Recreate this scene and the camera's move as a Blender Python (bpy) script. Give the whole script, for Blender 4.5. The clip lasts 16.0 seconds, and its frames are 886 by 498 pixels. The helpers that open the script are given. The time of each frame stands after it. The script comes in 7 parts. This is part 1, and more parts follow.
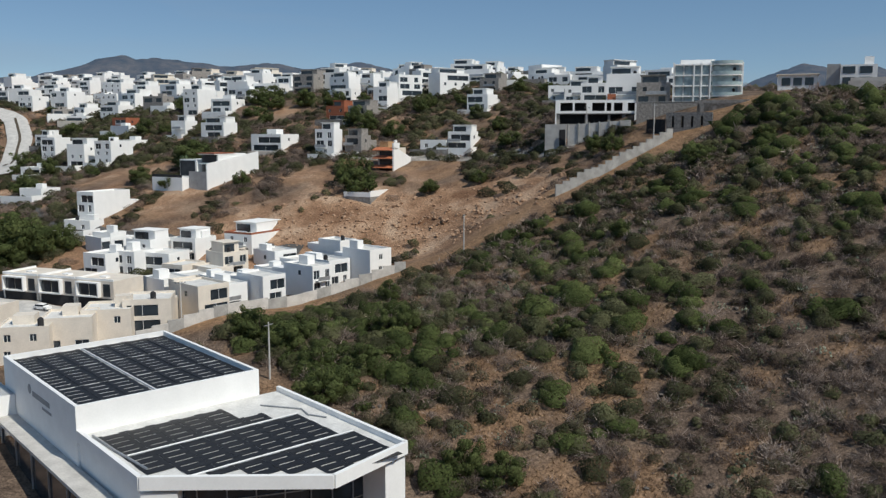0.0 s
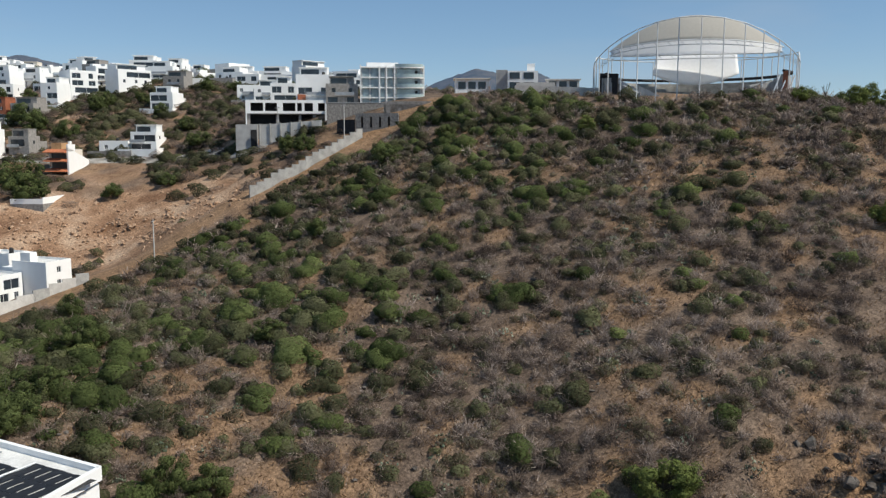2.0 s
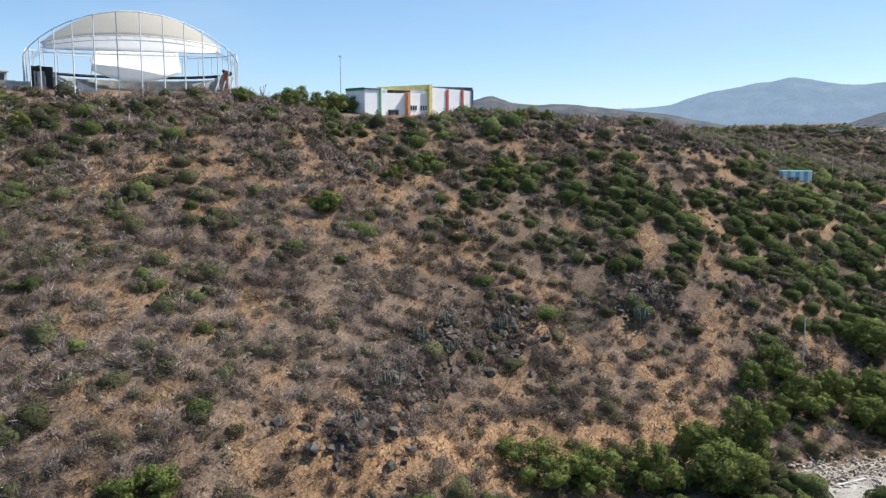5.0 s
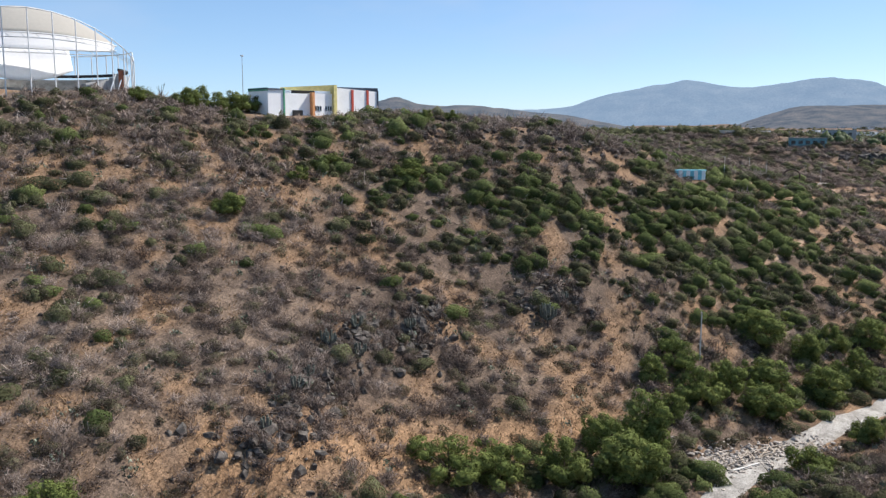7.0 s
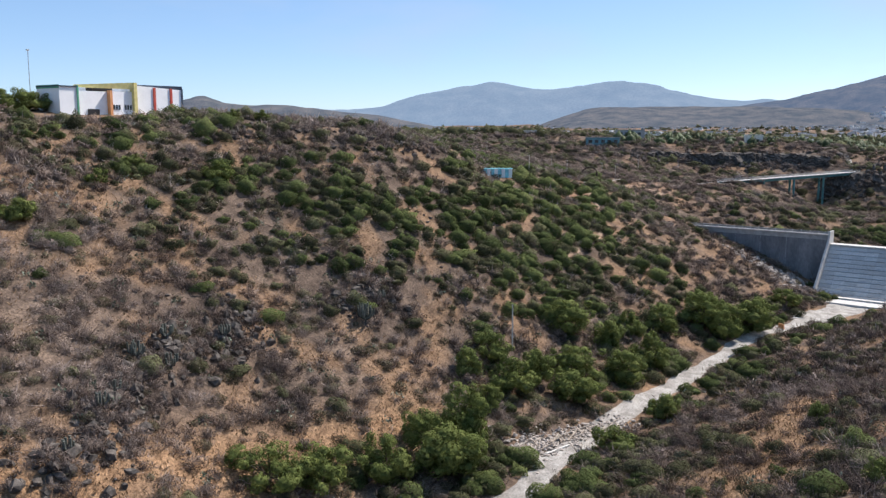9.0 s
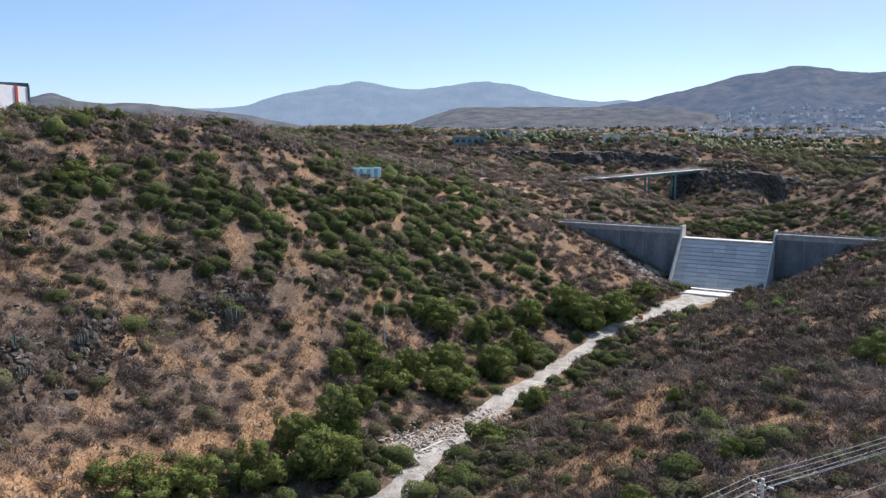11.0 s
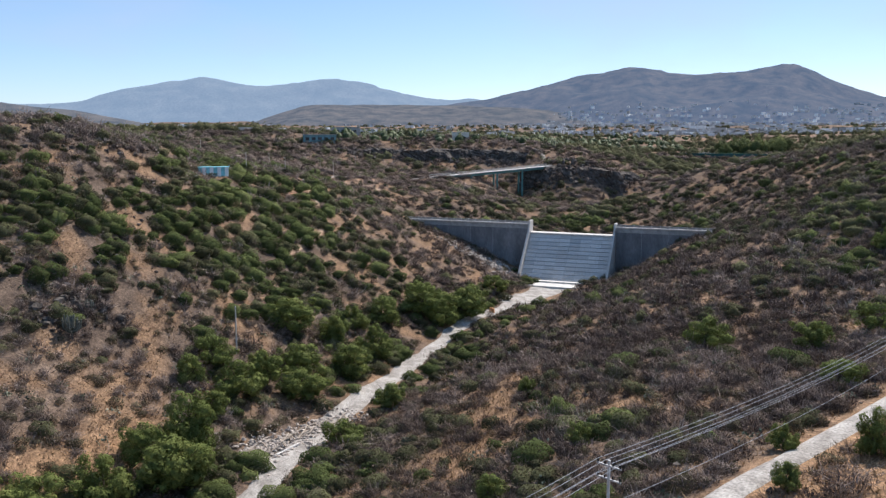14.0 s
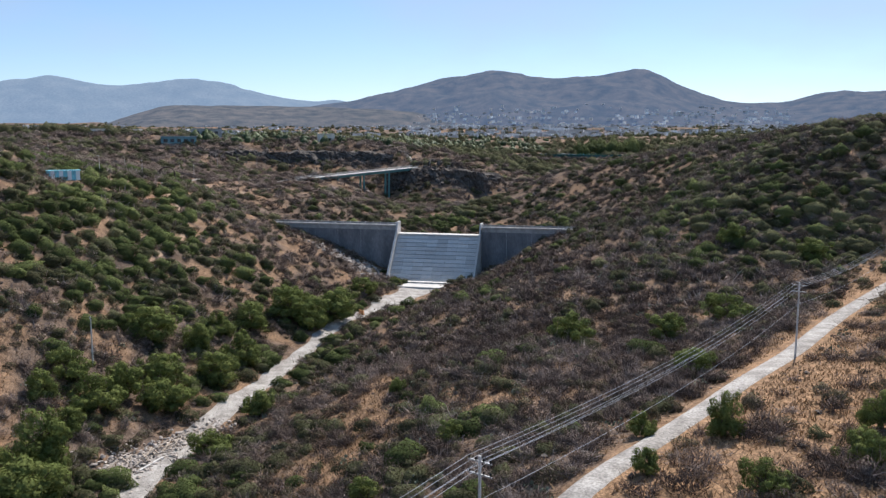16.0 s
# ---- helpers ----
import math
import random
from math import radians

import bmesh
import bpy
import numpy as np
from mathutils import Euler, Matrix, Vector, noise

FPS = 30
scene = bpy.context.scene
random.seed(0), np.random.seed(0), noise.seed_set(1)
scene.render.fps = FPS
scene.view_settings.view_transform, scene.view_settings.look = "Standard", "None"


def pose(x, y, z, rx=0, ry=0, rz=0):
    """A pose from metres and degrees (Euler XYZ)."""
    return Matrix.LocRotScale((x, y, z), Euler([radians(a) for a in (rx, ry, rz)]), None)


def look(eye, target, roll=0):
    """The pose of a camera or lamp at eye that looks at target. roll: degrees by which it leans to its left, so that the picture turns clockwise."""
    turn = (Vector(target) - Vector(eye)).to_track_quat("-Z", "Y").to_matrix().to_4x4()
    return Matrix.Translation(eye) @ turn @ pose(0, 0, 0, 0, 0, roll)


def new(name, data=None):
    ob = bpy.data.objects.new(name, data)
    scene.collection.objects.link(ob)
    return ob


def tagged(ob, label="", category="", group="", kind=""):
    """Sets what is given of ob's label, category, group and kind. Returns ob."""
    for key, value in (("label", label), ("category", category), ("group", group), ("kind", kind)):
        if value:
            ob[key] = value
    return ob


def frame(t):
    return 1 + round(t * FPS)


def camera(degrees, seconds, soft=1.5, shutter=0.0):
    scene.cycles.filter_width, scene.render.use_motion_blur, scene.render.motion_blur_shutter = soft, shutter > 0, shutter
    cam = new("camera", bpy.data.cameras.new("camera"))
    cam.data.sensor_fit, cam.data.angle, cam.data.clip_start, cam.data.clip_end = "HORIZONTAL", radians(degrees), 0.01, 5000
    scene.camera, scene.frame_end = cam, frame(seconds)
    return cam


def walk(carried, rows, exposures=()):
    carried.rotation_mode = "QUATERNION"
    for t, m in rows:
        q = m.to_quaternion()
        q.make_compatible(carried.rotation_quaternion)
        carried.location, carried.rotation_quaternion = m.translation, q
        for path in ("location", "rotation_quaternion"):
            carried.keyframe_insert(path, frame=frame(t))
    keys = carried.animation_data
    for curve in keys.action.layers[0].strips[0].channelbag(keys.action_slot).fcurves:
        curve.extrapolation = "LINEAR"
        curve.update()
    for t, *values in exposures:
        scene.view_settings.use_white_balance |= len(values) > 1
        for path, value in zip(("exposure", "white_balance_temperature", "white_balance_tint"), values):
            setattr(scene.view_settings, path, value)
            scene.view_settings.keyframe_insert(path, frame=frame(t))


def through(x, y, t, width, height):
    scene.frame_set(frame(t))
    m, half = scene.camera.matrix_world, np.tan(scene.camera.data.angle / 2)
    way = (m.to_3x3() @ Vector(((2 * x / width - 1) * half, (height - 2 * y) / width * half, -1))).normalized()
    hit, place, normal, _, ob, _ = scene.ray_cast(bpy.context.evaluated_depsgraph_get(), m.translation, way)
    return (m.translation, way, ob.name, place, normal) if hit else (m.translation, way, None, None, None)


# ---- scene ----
cam = camera(55.3, 16.0, soft=1.35)
EYE = 64.0
ROWS = [
    (0.0, 0.00, -7.79, -0.13), (0.5, -4.93, -7.77, -0.12), (1.0, -9.87, -7.75, -0.08), (1.5, -15.01, -7.80, 0.00),
    (2.0, -20.46, -7.75, -0.03), (2.5, -25.47, -7.82, 0.00), (3.0, -31.96, -7.83, -0.08), (3.5, -37.96, -7.82, -0.05),
    (4.0, -44.08, -7.85, 0.00), (4.5, -51.25, -7.88, -0.08), (4.7, -53.80, -7.88, -0.06), (6.8, -61.27, -7.77, -0.04),
    (7.0, -62.65, -7.79, -0.03), (7.5, -66.20, -7.80, -0.01), (8.0, -70.04, -7.81, 0.02), (8.5, -72.63, -7.79, 0.02),
    (9.0, -75.20, -7.79, 0.04), (9.5, -77.49, -7.79, 0.06), (9.7, -78.72, -7.81, 0.07), (11.8, -86.41, -7.92, -0.04),
    (12.0, -87.12, -7.97, -0.05), (12.5, -89.05, -7.98, -0.04), (13.0, -90.81, -7.97, 0.02), (13.5, -92.47, -8.04, -0.02),
    (14.0, -94.04, -7.97, -0.05), (14.5, -95.89, -7.90, -0.07), (15.0, -98.35, -7.90, -0.14), (15.5, -100.62, -7.89, -0.14),
    (16.0, -103.03, -7.85, -0.09),
]
EXPO = [(0.0, -0.55, 6700, 7), (1.5, -0.28, 6800, 7), (2.0, -0.16, 6850, 7), (2.5, 0.06, 6850, 7), (3.5, 0.46, 6850, 7), (4.7, 0.46, 6750, 8), (7.0, 0.42, 6700, 11), (9.0, 0.42, 6700, 14), (13.0, 0.41, 6700, 14), (16.0, 0.33, 6650, 13)]
walk(cam, [(t, pose(0, 0, EYE, 90 + pitch, roll, yaw)) for t, yaw, pitch, roll in ROWS], EXPO)

# ---- daylight ----
SUN_AZ, SUN_EL = 128.0, 49.0          # degrees clockwise from +y, and above the horizon
world = bpy.data.worlds.new("sky")
scene.world = world
world.use_nodes = True
wn = world.node_tree
sky = wn.nodes.new("ShaderNodeTexSky")
sky.sky_type = "NISHITA"
sky.sun_disc = False
sky.sun_elevation, sky.sun_rotation = radians(SUN_EL), radians(SUN_AZ)
sky.altitude, sky.air_density, sky.dust_density, sky.ozone_density = 1800, 0.85, 1.0, 2.2
wn.nodes["Background"].inputs[1].default_value = 0.13
# thin high haze evens the blue, with faint streaks of cirrus
co_ = wn.nodes.new("ShaderNodeTexCoord")
mp_ = wn.nodes.new("ShaderNodeMapping")
mp_.inputs["Scale"].default_value = (1.2, 2.6, 7.0)
mp_.inputs["Rotation"].default_value = (0.15, 0.3, 0.7)
cl_ = wn.nodes.new("ShaderNodeTexNoise")
cl_.inputs["Scale"].default_value, cl_.inputs["Detail"].default_value = 1.3, 5
cr_ = wn.nodes.new("ShaderNodeMapRange")
cr_.inputs["From Min"].default_value, cr_.inputs["From Max"].default_value = 0.48, 0.75
cr_.inputs["To Min"].default_value, cr_.inputs["To Max"].default_value = 0.0, 0.5
hz_, ci_ = wn.nodes.new("ShaderNodeMix"), wn.nodes.new("ShaderNodeMix")
hz_.data_type = ci_.data_type = "RGBA"
hz_.inputs[0].default_value, hz_.inputs[7].default_value = 0.35, (1.08, 2.68, 4.9, 1)
ci_.inputs[7].default_value = (3.2, 4.0, 5.2, 1)
wn.links.new(co_.outputs["Generated"], mp_.inputs[0])
wn.links.new(mp_.outputs[0], cl_.inputs["Vector"])
wn.links.new(cl_.outputs[0], cr_.inputs["Value"])
wn.links.new(sky.outputs[0], hz_.inputs[6])
wn.links.new(hz_.outputs[2], ci_.inputs[6])
wn.links.new(cr_.outputs[0], ci_.inputs[0])
wn.links.new(ci_.outputs[2], wn.nodes["Background"].inputs[0])
sun_data = bpy.data.lights.new("sun", "SUN")
sun_data.energy, sun_data.angle, sun_data.color = 5.0, radians(0.53), (1.0, 0.96, 0.90)
sun = new("sun", sun_data)
_a, _e = radians(SUN_AZ), radians(SUN_EL)
sun.matrix_world = look((900 * math.sin(_a) * math.cos(_e), 900 * math.cos(_a) * math.cos(_e), 900 * math.sin(_e)), (0, 0, 0))

# ---- materials ----
def material(name, stops, scale=1.0, detail=4.0, rough=0.85, bump=0.0, fine=0.0, metal=0.0, source="noise", spec=0.3, stretch=(1, 1, 1), through=0.0, leafy=0.0, holes=0.0):
    """A worn surface: a ramp of colours over noise (or a stored tint), a second finer grain, and a bump."""
    m = bpy.data.materials.new(name)
    m.use_nodes = True
    nt, nodes, links = m.node_tree, m.node_tree.nodes, m.node_tree.links
    bsdf = nodes["Principled BSDF"]
    bsdf.inputs["Roughness"].default_value = rough
    bsdf.inputs["Metallic"].default_value = metal
    bsdf.inputs["Specular IOR Level"].default_value = spec
    geo = nodes.new("ShaderNodeTexCoord")
    mp = nodes.new("ShaderNodeMapping")
    mp.inputs["Scale"].default_value = stretch
    links.new(geo.outputs["Object"], mp.inputs[0])
    ramp = nodes.new("ShaderNodeValToRGB")
    els = ramp.color_ramp.elements
    while len(els) < len(stops):
        els.new(0.5)
    for i, (p, c) in enumerate(stops):
        els[i].position, els[i].color = p, (*c, 1)
    tex = nodes.new("ShaderNodeTexNoise")
    tex.inputs["Scale"].default_value, tex.inputs["Detail"].default_value = scale, detail
    links.new(mp.outputs[0], tex.inputs["Vector"])
    if source == "tint":
        at = nodes.new("ShaderNodeAttribute")
        at.attribute_name = "tint"
        links.new(at.outputs["Fac"], ramp.inputs[0])
    elif source == "island":
        gi = nodes.new("ShaderNodeNewGeometry")
        links.new(gi.outputs["Random Per Island"], ramp.inputs[0])
    elif source == "object":
        gi = nodes.new("ShaderNodeObjectInfo")
        links.new(gi.outputs["Random"], ramp.inputs[0])
    else:
        links.new(tex.outputs[0], ramp.inputs[0])
    colour = ramp.outputs[0]
    if fine:
        t2 = nodes.new("ShaderNodeTexNoise")
        t2.inputs["Scale"].default_value, t2.inputs["Detail"].default_value = scale * 9, 3
        links.new(mp.outputs[0], t2.inputs["Vector"])
        mr = nodes.new("ShaderNodeMapRange")
        mr.inputs["From Min"].default_value, mr.inputs["From Max"].default_value = 0.3, 0.7
        mr.inputs["To Min"].default_value, mr.inputs["To Max"].default_value = 1 - fine, 1 + fine
        links.new(t2.outputs[0], mr.inputs["Value"])
        mul = nodes.new("ShaderNodeMix")
        mul.data_type, mul.blend_type = "RGBA", "MULTIPLY"
        mul.inputs[0].default_value = 1
        links.new(colour, mul.inputs[6])
        links.new(mr.outputs[0], mul.inputs[7])
        colour = mul.outputs[2]
    links.new(colour, bsdf.inputs["Base Color"])
    if through:
        tr, mx = nodes.new("ShaderNodeBsdfTranslucent"), nodes.new("ShaderNodeMixShader")
        mx.inputs[0].default_value = through
        links.new(colour, tr.inputs[0])
        links.new(bsdf.outputs[0], mx.inputs[1])
        links.new(tr.outputs[0], mx.inputs[2])
        links.new(mx.outputs[0], nodes["Material Output"].inputs["Surface"])
    if leafy:
        t3 = nodes.new("ShaderNodeTexNoise")
        t3.inputs["Scale"].default_value, t3.inputs["Detail"].default_value, t3.inputs["Roughness"].default_value = leafy, 5, 0.75
        links.new(mp.outputs[0], t3.inputs["Vector"])
        b = nodes.new("ShaderNodeBump")
        b.inputs["Strength"].default_value, b.inputs["Distance"].default_value = 1.0, 0.55 / leafy
        links.new(t3.outputs[0], b.inputs["Height"])
        links.new(b.outputs[0], bsdf.inputs["Normal"])
        if holes:          # gaps between the twigs and leaves
            t4 = nodes.new("ShaderNodeTexNoise")
            t4.inputs["Scale"].default_value, t4.inputs["Detail"].default_value, t4.inputs["Roughness"].default_value = leafy * 0.95, 6, 0.82
            links.new(mp.outputs[0], t4.inputs["Vector"])
            gt, tp, mx2 = nodes.new("ShaderNodeMath"), nodes.new("ShaderNodeBsdfTransparent"), nodes.new("ShaderNodeMixShader")
            gt.operation = "GREATER_THAN"
            gt.inputs[1].default_value = holes
            links.new(t4.outputs[0], gt.inputs[0])
            links.new(gt.outputs[0], mx2.inputs[0])
            links.new(tp.outputs[0], mx2.inputs[1])
            links.new(nodes["Material Output"].inputs["Surface"].links[0].from_socket, mx2.inputs[2])
            links.new(mx2.outputs[0], nodes["Material Output"].inputs["Surface"])
    if bump:
        b = nodes.new("ShaderNodeBump")
        b.inputs["Strength"].default_value, b.inputs["Distance"].default_value = min(1, bump), 0.15
        links.new(tex.outputs[0], b.inputs["Height"])
        links.new(b.outputs[0], bsdf.inputs["Normal"])
    return m


def plain(name, c, vary=0.12, **kw):
    lo, hi = tuple(v * (1 - vary) for v in c), tuple(min(1, v * (1 + vary)) for v in c)
    kw.setdefault("fine", 0.05)
    return material(name, [(0.35, lo), (0.65, hi)], **kw)


M_SCRUB = material("green_scrub", [(0.0, (0.050, 0.052, 0.029)), (0.5, (0.094, 0.097, 0.052)), (1.0, (0.158, 0.160, 0.084))], source="tint", scale=0.35, fine=0.4, rough=0.85, spec=0.03, through=0.25, leafy=3.0, holes=0.49)
M_OLIVE = material("olive_scrub", [(0.0, (0.074, 0.066, 0.042)), (0.5, (0.122, 0.110, 0.070)), (1.0, (0.186, 0.168, 0.110))], source="tint", through=0.25, scale=0.4, fine=0.45, rough=0.9, spec=0.03, stretch=(1.3, 1.3, 0.8), leafy=3.2, holes=0.51)
M_PARK = material("park_leaves", [(0.0, (0.034, 0.054, 0.020)), (1.0, (0.082, 0.112, 0.040))], source="tint", rough=0.7, leafy=1.6, holes=0.42)
M_TREE = material("tree_leaves", [(0.0, (0.070, 0.092, 0.027)), (0.5, (0.124, 0.150, 0.046)), (1.0, (0.195, 0.215, 0.072))], source="tint", through=0.2, scale=3.0, fine=0.35, rough=0.8, spec=0.04, leafy=17.0, holes=0.5)
M_LUSH = material("lush_thorn_leaves", [(0.0, (0.050, 0.066, 0.025)), (0.5, (0.096, 0.120, 0.044)), (1.0, (0.162, 0.188, 0.072))], source="tint", through=0.25, scale=0.35, fine=0.4, rough=0.85, spec=0.03, leafy=3.0, holes=0.48)
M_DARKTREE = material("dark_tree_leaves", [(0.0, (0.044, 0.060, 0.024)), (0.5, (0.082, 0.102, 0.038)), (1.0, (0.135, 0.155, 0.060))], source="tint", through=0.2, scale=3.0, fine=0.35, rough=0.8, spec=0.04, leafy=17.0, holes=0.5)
M_TWIG = material("dry_twigs", [(0.0, (0.080, 0.061, 0.051)), (0.5, (0.180, 0.140, 0.118)), (1.0, (0.300, 0.238, 0.202))], source="tint", scale=0.45, fine=0.5, rough=0.95, spec=0.05, stretch=(1.5, 1.5, 0.55), leafy=3.4, holes=0.53)
M_BARETWIG = material("grey_thorn_twigs", [(0.0, (0.090, 0.064, 0.054)), (0.5, (0.252, 0.194, 0.164)), (1.0, (0.470, 0.388, 0.335))], source="tint", rough=0.95, spec=0.05)
M_CACTUS = material("cactus_green", [(0.0, (0.050, 0.068, 0.042)), (0.5, (0.135, 0.160, 0.105)), (1.0, (0.300, 0.325, 0.240))], source="tint", rough=0.55)
M_GRASS = material("dry_grass", [(0.0, (0.150, 0.094, 0.054)), (0.6, (0.275, 0.180, 0.105)), (1.0, (0.400, 0.278, 0.170))], source="tint", rough=0.9, spec=0.1, through=0.2)
M_ROCK = material("basalt_rock", [(0.3, (0.048, 0.041, 0.036)), (0.5, (0.098, 0.085, 0.075)), (0.7, (0.185, 0.163, 0.143))], scale=0.9, rough=0.95, spec=0.1, bump=0.6, fine=0.3)
M_BARK = plain("bark", (0.09, 0.07, 0.05), scale=3, rough=0.95)
M_WHITE = plain("white_stucco", (0.87, 0.87, 0.855), 0.025, scale=0.4, rough=0.85, bump=0.05, fine=0.02)
M_BRIGHTWHITE = plain("fresh_white_paint", (0.91, 0.91, 0.91), 0.03, scale=0.4, rough=0.7)
M_CREAM = plain("cream_stucco", (0.74, 0.67, 0.58), 0.06, scale=0.4, rough=0.85, bump=0.1)
M_GREYWALL = plain("grey_render", (0.36, 0.36, 0.36), 0.12, scale=0.5, rough=0.9, bump=0.2)
M_BLOCK = plain("bare_block", (0.30, 0.28, 0.26), 0.2, scale=1.2, rough=0.95, bump=0.3, fine=0.15)
M_CLAY = plain("clay_red", (0.32, 0.11, 0.06), 0.2, scale=1.5, rough=0.85, bump=0.3)
M_STONE = material("rubble_stone", [(0.3, (0.16, 0.15, 0.14)), (0.7, (0.33, 0.31, 0.29))], scale=1.6, rough=0.95, bump=0.7, fine=0.25)
M_GLASS = plain("dark_glass", (0.03, 0.04, 0.05), 0.3, scale=0.3, rough=0.12, spec=0.6, fine=0.0)
# the sky's reflection in these panes is put into a pale base colour
M_SKYGLASS = plain("glass_sky_reflection_tint", (0.30, 0.38, 0.40), 0.3, scale=0.3, rough=0.15, spec=0.6, fine=0.0)
# near black; also stands in for the shade inside openings
M_DARK = plain("dark_opening", (0.03, 0.03, 0.032), 0.2, rough=0.9)
M_CONC = plain("concrete", (0.36, 0.355, 0.34), 0.18, scale=0.5, rough=0.92, bump=0.25, fine=0.12)
M_PALECONC = plain("pale_concrete", (0.55, 0.53, 0.50), 0.12, scale=0.5, rough=0.9, bump=0.2, fine=0.1)
M_STEEL = plain("white_steel", (0.72, 0.73, 0.73), 0.06, scale=1.0, rough=0.5)
M_GALV = plain("galvanised", (0.40, 0.41, 0.42), 0.12, scale=1.0, rough=0.5, metal=0.6)
M_MAT = plain("black_collector", (0.018, 0.018, 0.02), 0.3, scale=1.0, rough=0.55)
M_ASPHALT = plain("asphalt", (0.09, 0.088, 0.085), 0.2, scale=0.3, rough=0.95, fine=0.1)
# the dam wings lie in shade; that shade is put into this darker colour
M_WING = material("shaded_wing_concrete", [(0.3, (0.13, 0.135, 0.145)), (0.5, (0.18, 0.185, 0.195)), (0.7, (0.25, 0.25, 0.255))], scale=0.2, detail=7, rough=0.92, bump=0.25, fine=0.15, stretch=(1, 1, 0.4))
M_GRAVEL = material("gravel_track", [(0.3, (0.22, 0.20, 0.178)), (0.5, (0.32, 0.298, 0.27)), (0.7, (0.43, 0.405, 0.37))], scale=0.35, detail=8, rough=0.95, bump=0.5, fine=0.38)
M_TILE = plain("orange_tiles", (0.50, 0.17, 0.08), 0.2, scale=2, rough=0.85, bump=0.3)
M_ORANGEWALL = plain("ochre_wall", (0.42, 0.25, 0.13), 0.15, rough=0.9)
M_ROOF = plain("roof_screed", (0.68, 0.67, 0.64), 0.1, scale=0.4, rough=0.9, fine=0.1)
M_RUBBLE = plain("pale_rubble", (0.37, 0.325, 0.285), 0.3, scale=1.5, rough=0.95, fine=0.2)
M_EARTH = plain("brown_earth", (0.38, 0.25, 0.165), 0.25, scale=1.0, rough=0.98, fine=0.2)
M_GRASSPATH = material("trodden_dust", [(0.3, (0.25, 0.165, 0.11)), (0.7, (0.40, 0.29, 0.205))], scale=0.5, detail=6, rough=0.98, spec=0.05, bump=0.3, fine=0.25)
M_EARTHDARK = plain("dark_brown_metal", (0.07, 0.045, 0.04), 0.2, rough=0.7)
M_TEALWALL = plain("faded_teal_paint", (0.16, 0.30, 0.32), 0.15, scale=0.3, rough=0.85)
M_PALEWOOD = plain("weathered_wood", (0.40, 0.335, 0.27), 0.2, scale=2, rough=0.9)
M_WATER = plain("lake_water", (0.03, 0.10, 0.10), 0.1, scale=0.1, rough=0.08, spec=0.6, fine=0.0)
M_FARTOWN = material("far_walls", [(0.0, (0.36, 0.35, 0.34)), (0.5, (0.58, 0.57, 0.56)), (1.0, (0.90, 0.90, 0.89))], source="island", rough=0.9)


def membrane(name, colour, through_):
    """Tent cloth: part of the sunlight comes through."""
    m = material(name, [(0.35, tuple(v * 0.96 for v in colour)), (0.65, colour)], scale=0.15, rough=0.7, fine=0.04)
    nt = m.node_tree
    bsdf = nt.nodes["Principled BSDF"]
    tr = nt.nodes.new("ShaderNodeBsdfTranslucent")
    tr.inputs[0].default_value = (*colour, 1)
    mx = nt.nodes.new("ShaderNodeMixShader")
    mx.inputs[0].default_value = through_
    nt.links.new(bsdf.outputs[0], mx.inputs[1])
    nt.links.new(tr.outputs[0], mx.inputs[2])
    nt.links.new(mx.outputs[0], nt.nodes["Material Output"].inputs["Surface"])
    return m

# ---- the lie of the land: break lines as x, y, height ----
STREAM = [(-160, 60, 3), (-30, 72, 3), (30, 78, 3), (75, 68, 3), (108, 44, 3), (133, 23, 3), (170, 11, 3.2), (206, -3, 3.4), (230, -14, 3.6), (276, -38.5, 4.2), (300, -52, 4.8), (324, -67, 5.6)]
SLOPE_FOOT = [(-4, 108, 14), (19, 110, 15), (46, 98, 15.5), (67, 80, 16), (88, 69, 14), (113, 60, 11), (138, 43, 9), (165, 30, 9), (208, 14, 9)]
SLOPE_MID = [(14, 164, 31), (45, 166, 40), (80, 150, 44), (106, 126, 44), (138, 108, 43), (168, 89, 39), (195, 63, 37), (231, 41, 33), (280, 10, 27)]
RIM = [(81, 236, 72.7), (104, 222, 74.7), (124, 206, 74.1), (137, 182, 72.4), (158, 170, 72.1), (174, 162, 69.4), (192, 144, 68.4), (208, 130, 68.3), (231, 108, 66.7), (255, 88, 64), (276, 71, 58), (296, 58, 51.9), (334, 29, 45.3), (348, 4, 34.2), (364, -14, 26.4)]
PLATEAU = [(135, 290, 77), (181, 240, 73), (223, 201, 70), (254, 159, 68), (301, 134, 65), (289, 345, 72), (390, 225, 64), (404, 116, 56), (426, 60, 46)]
TERRACE = [(-13, 200, 31.5), (-31, 177, 27.2), (-40, 163, 26.4), (-87, 186, 20.4), (-103, 159, 22), (-41, 113, 19), (-24, 97, 17), (-63, 90, 17), (11, 215, 39.1), (30, 223, 47.1), (44, 228, 55.1), (62, 232, 63.6), (-32, 226, 27.0), (-10, 230, 31.0), (-65, 226, 24.5)]
TOWN_HILL = [(-11, 262, 44.3), (-41, 259, 41.1), (13, 300, 57.2), (-9, 310, 56.4), (-59, 314, 53.9), (-93, 285, 43), (-113, 267, 38.1), (-136, 267, 33.5), (-216, 429, 48.1), (-159, 453, 74.1), (-90, 410, 76.5), (17, 400, 83.6), (47, 296, 72.4), (-73, 596, 98.6), (-269, 700, 104.6), (121, 433, 87.6), (72, 515, 93.1), (-344, 491, 74.5), (-189, 270, 29.3), (0, 900, 104), (-423, 906, 109), (274, 752, 86)]
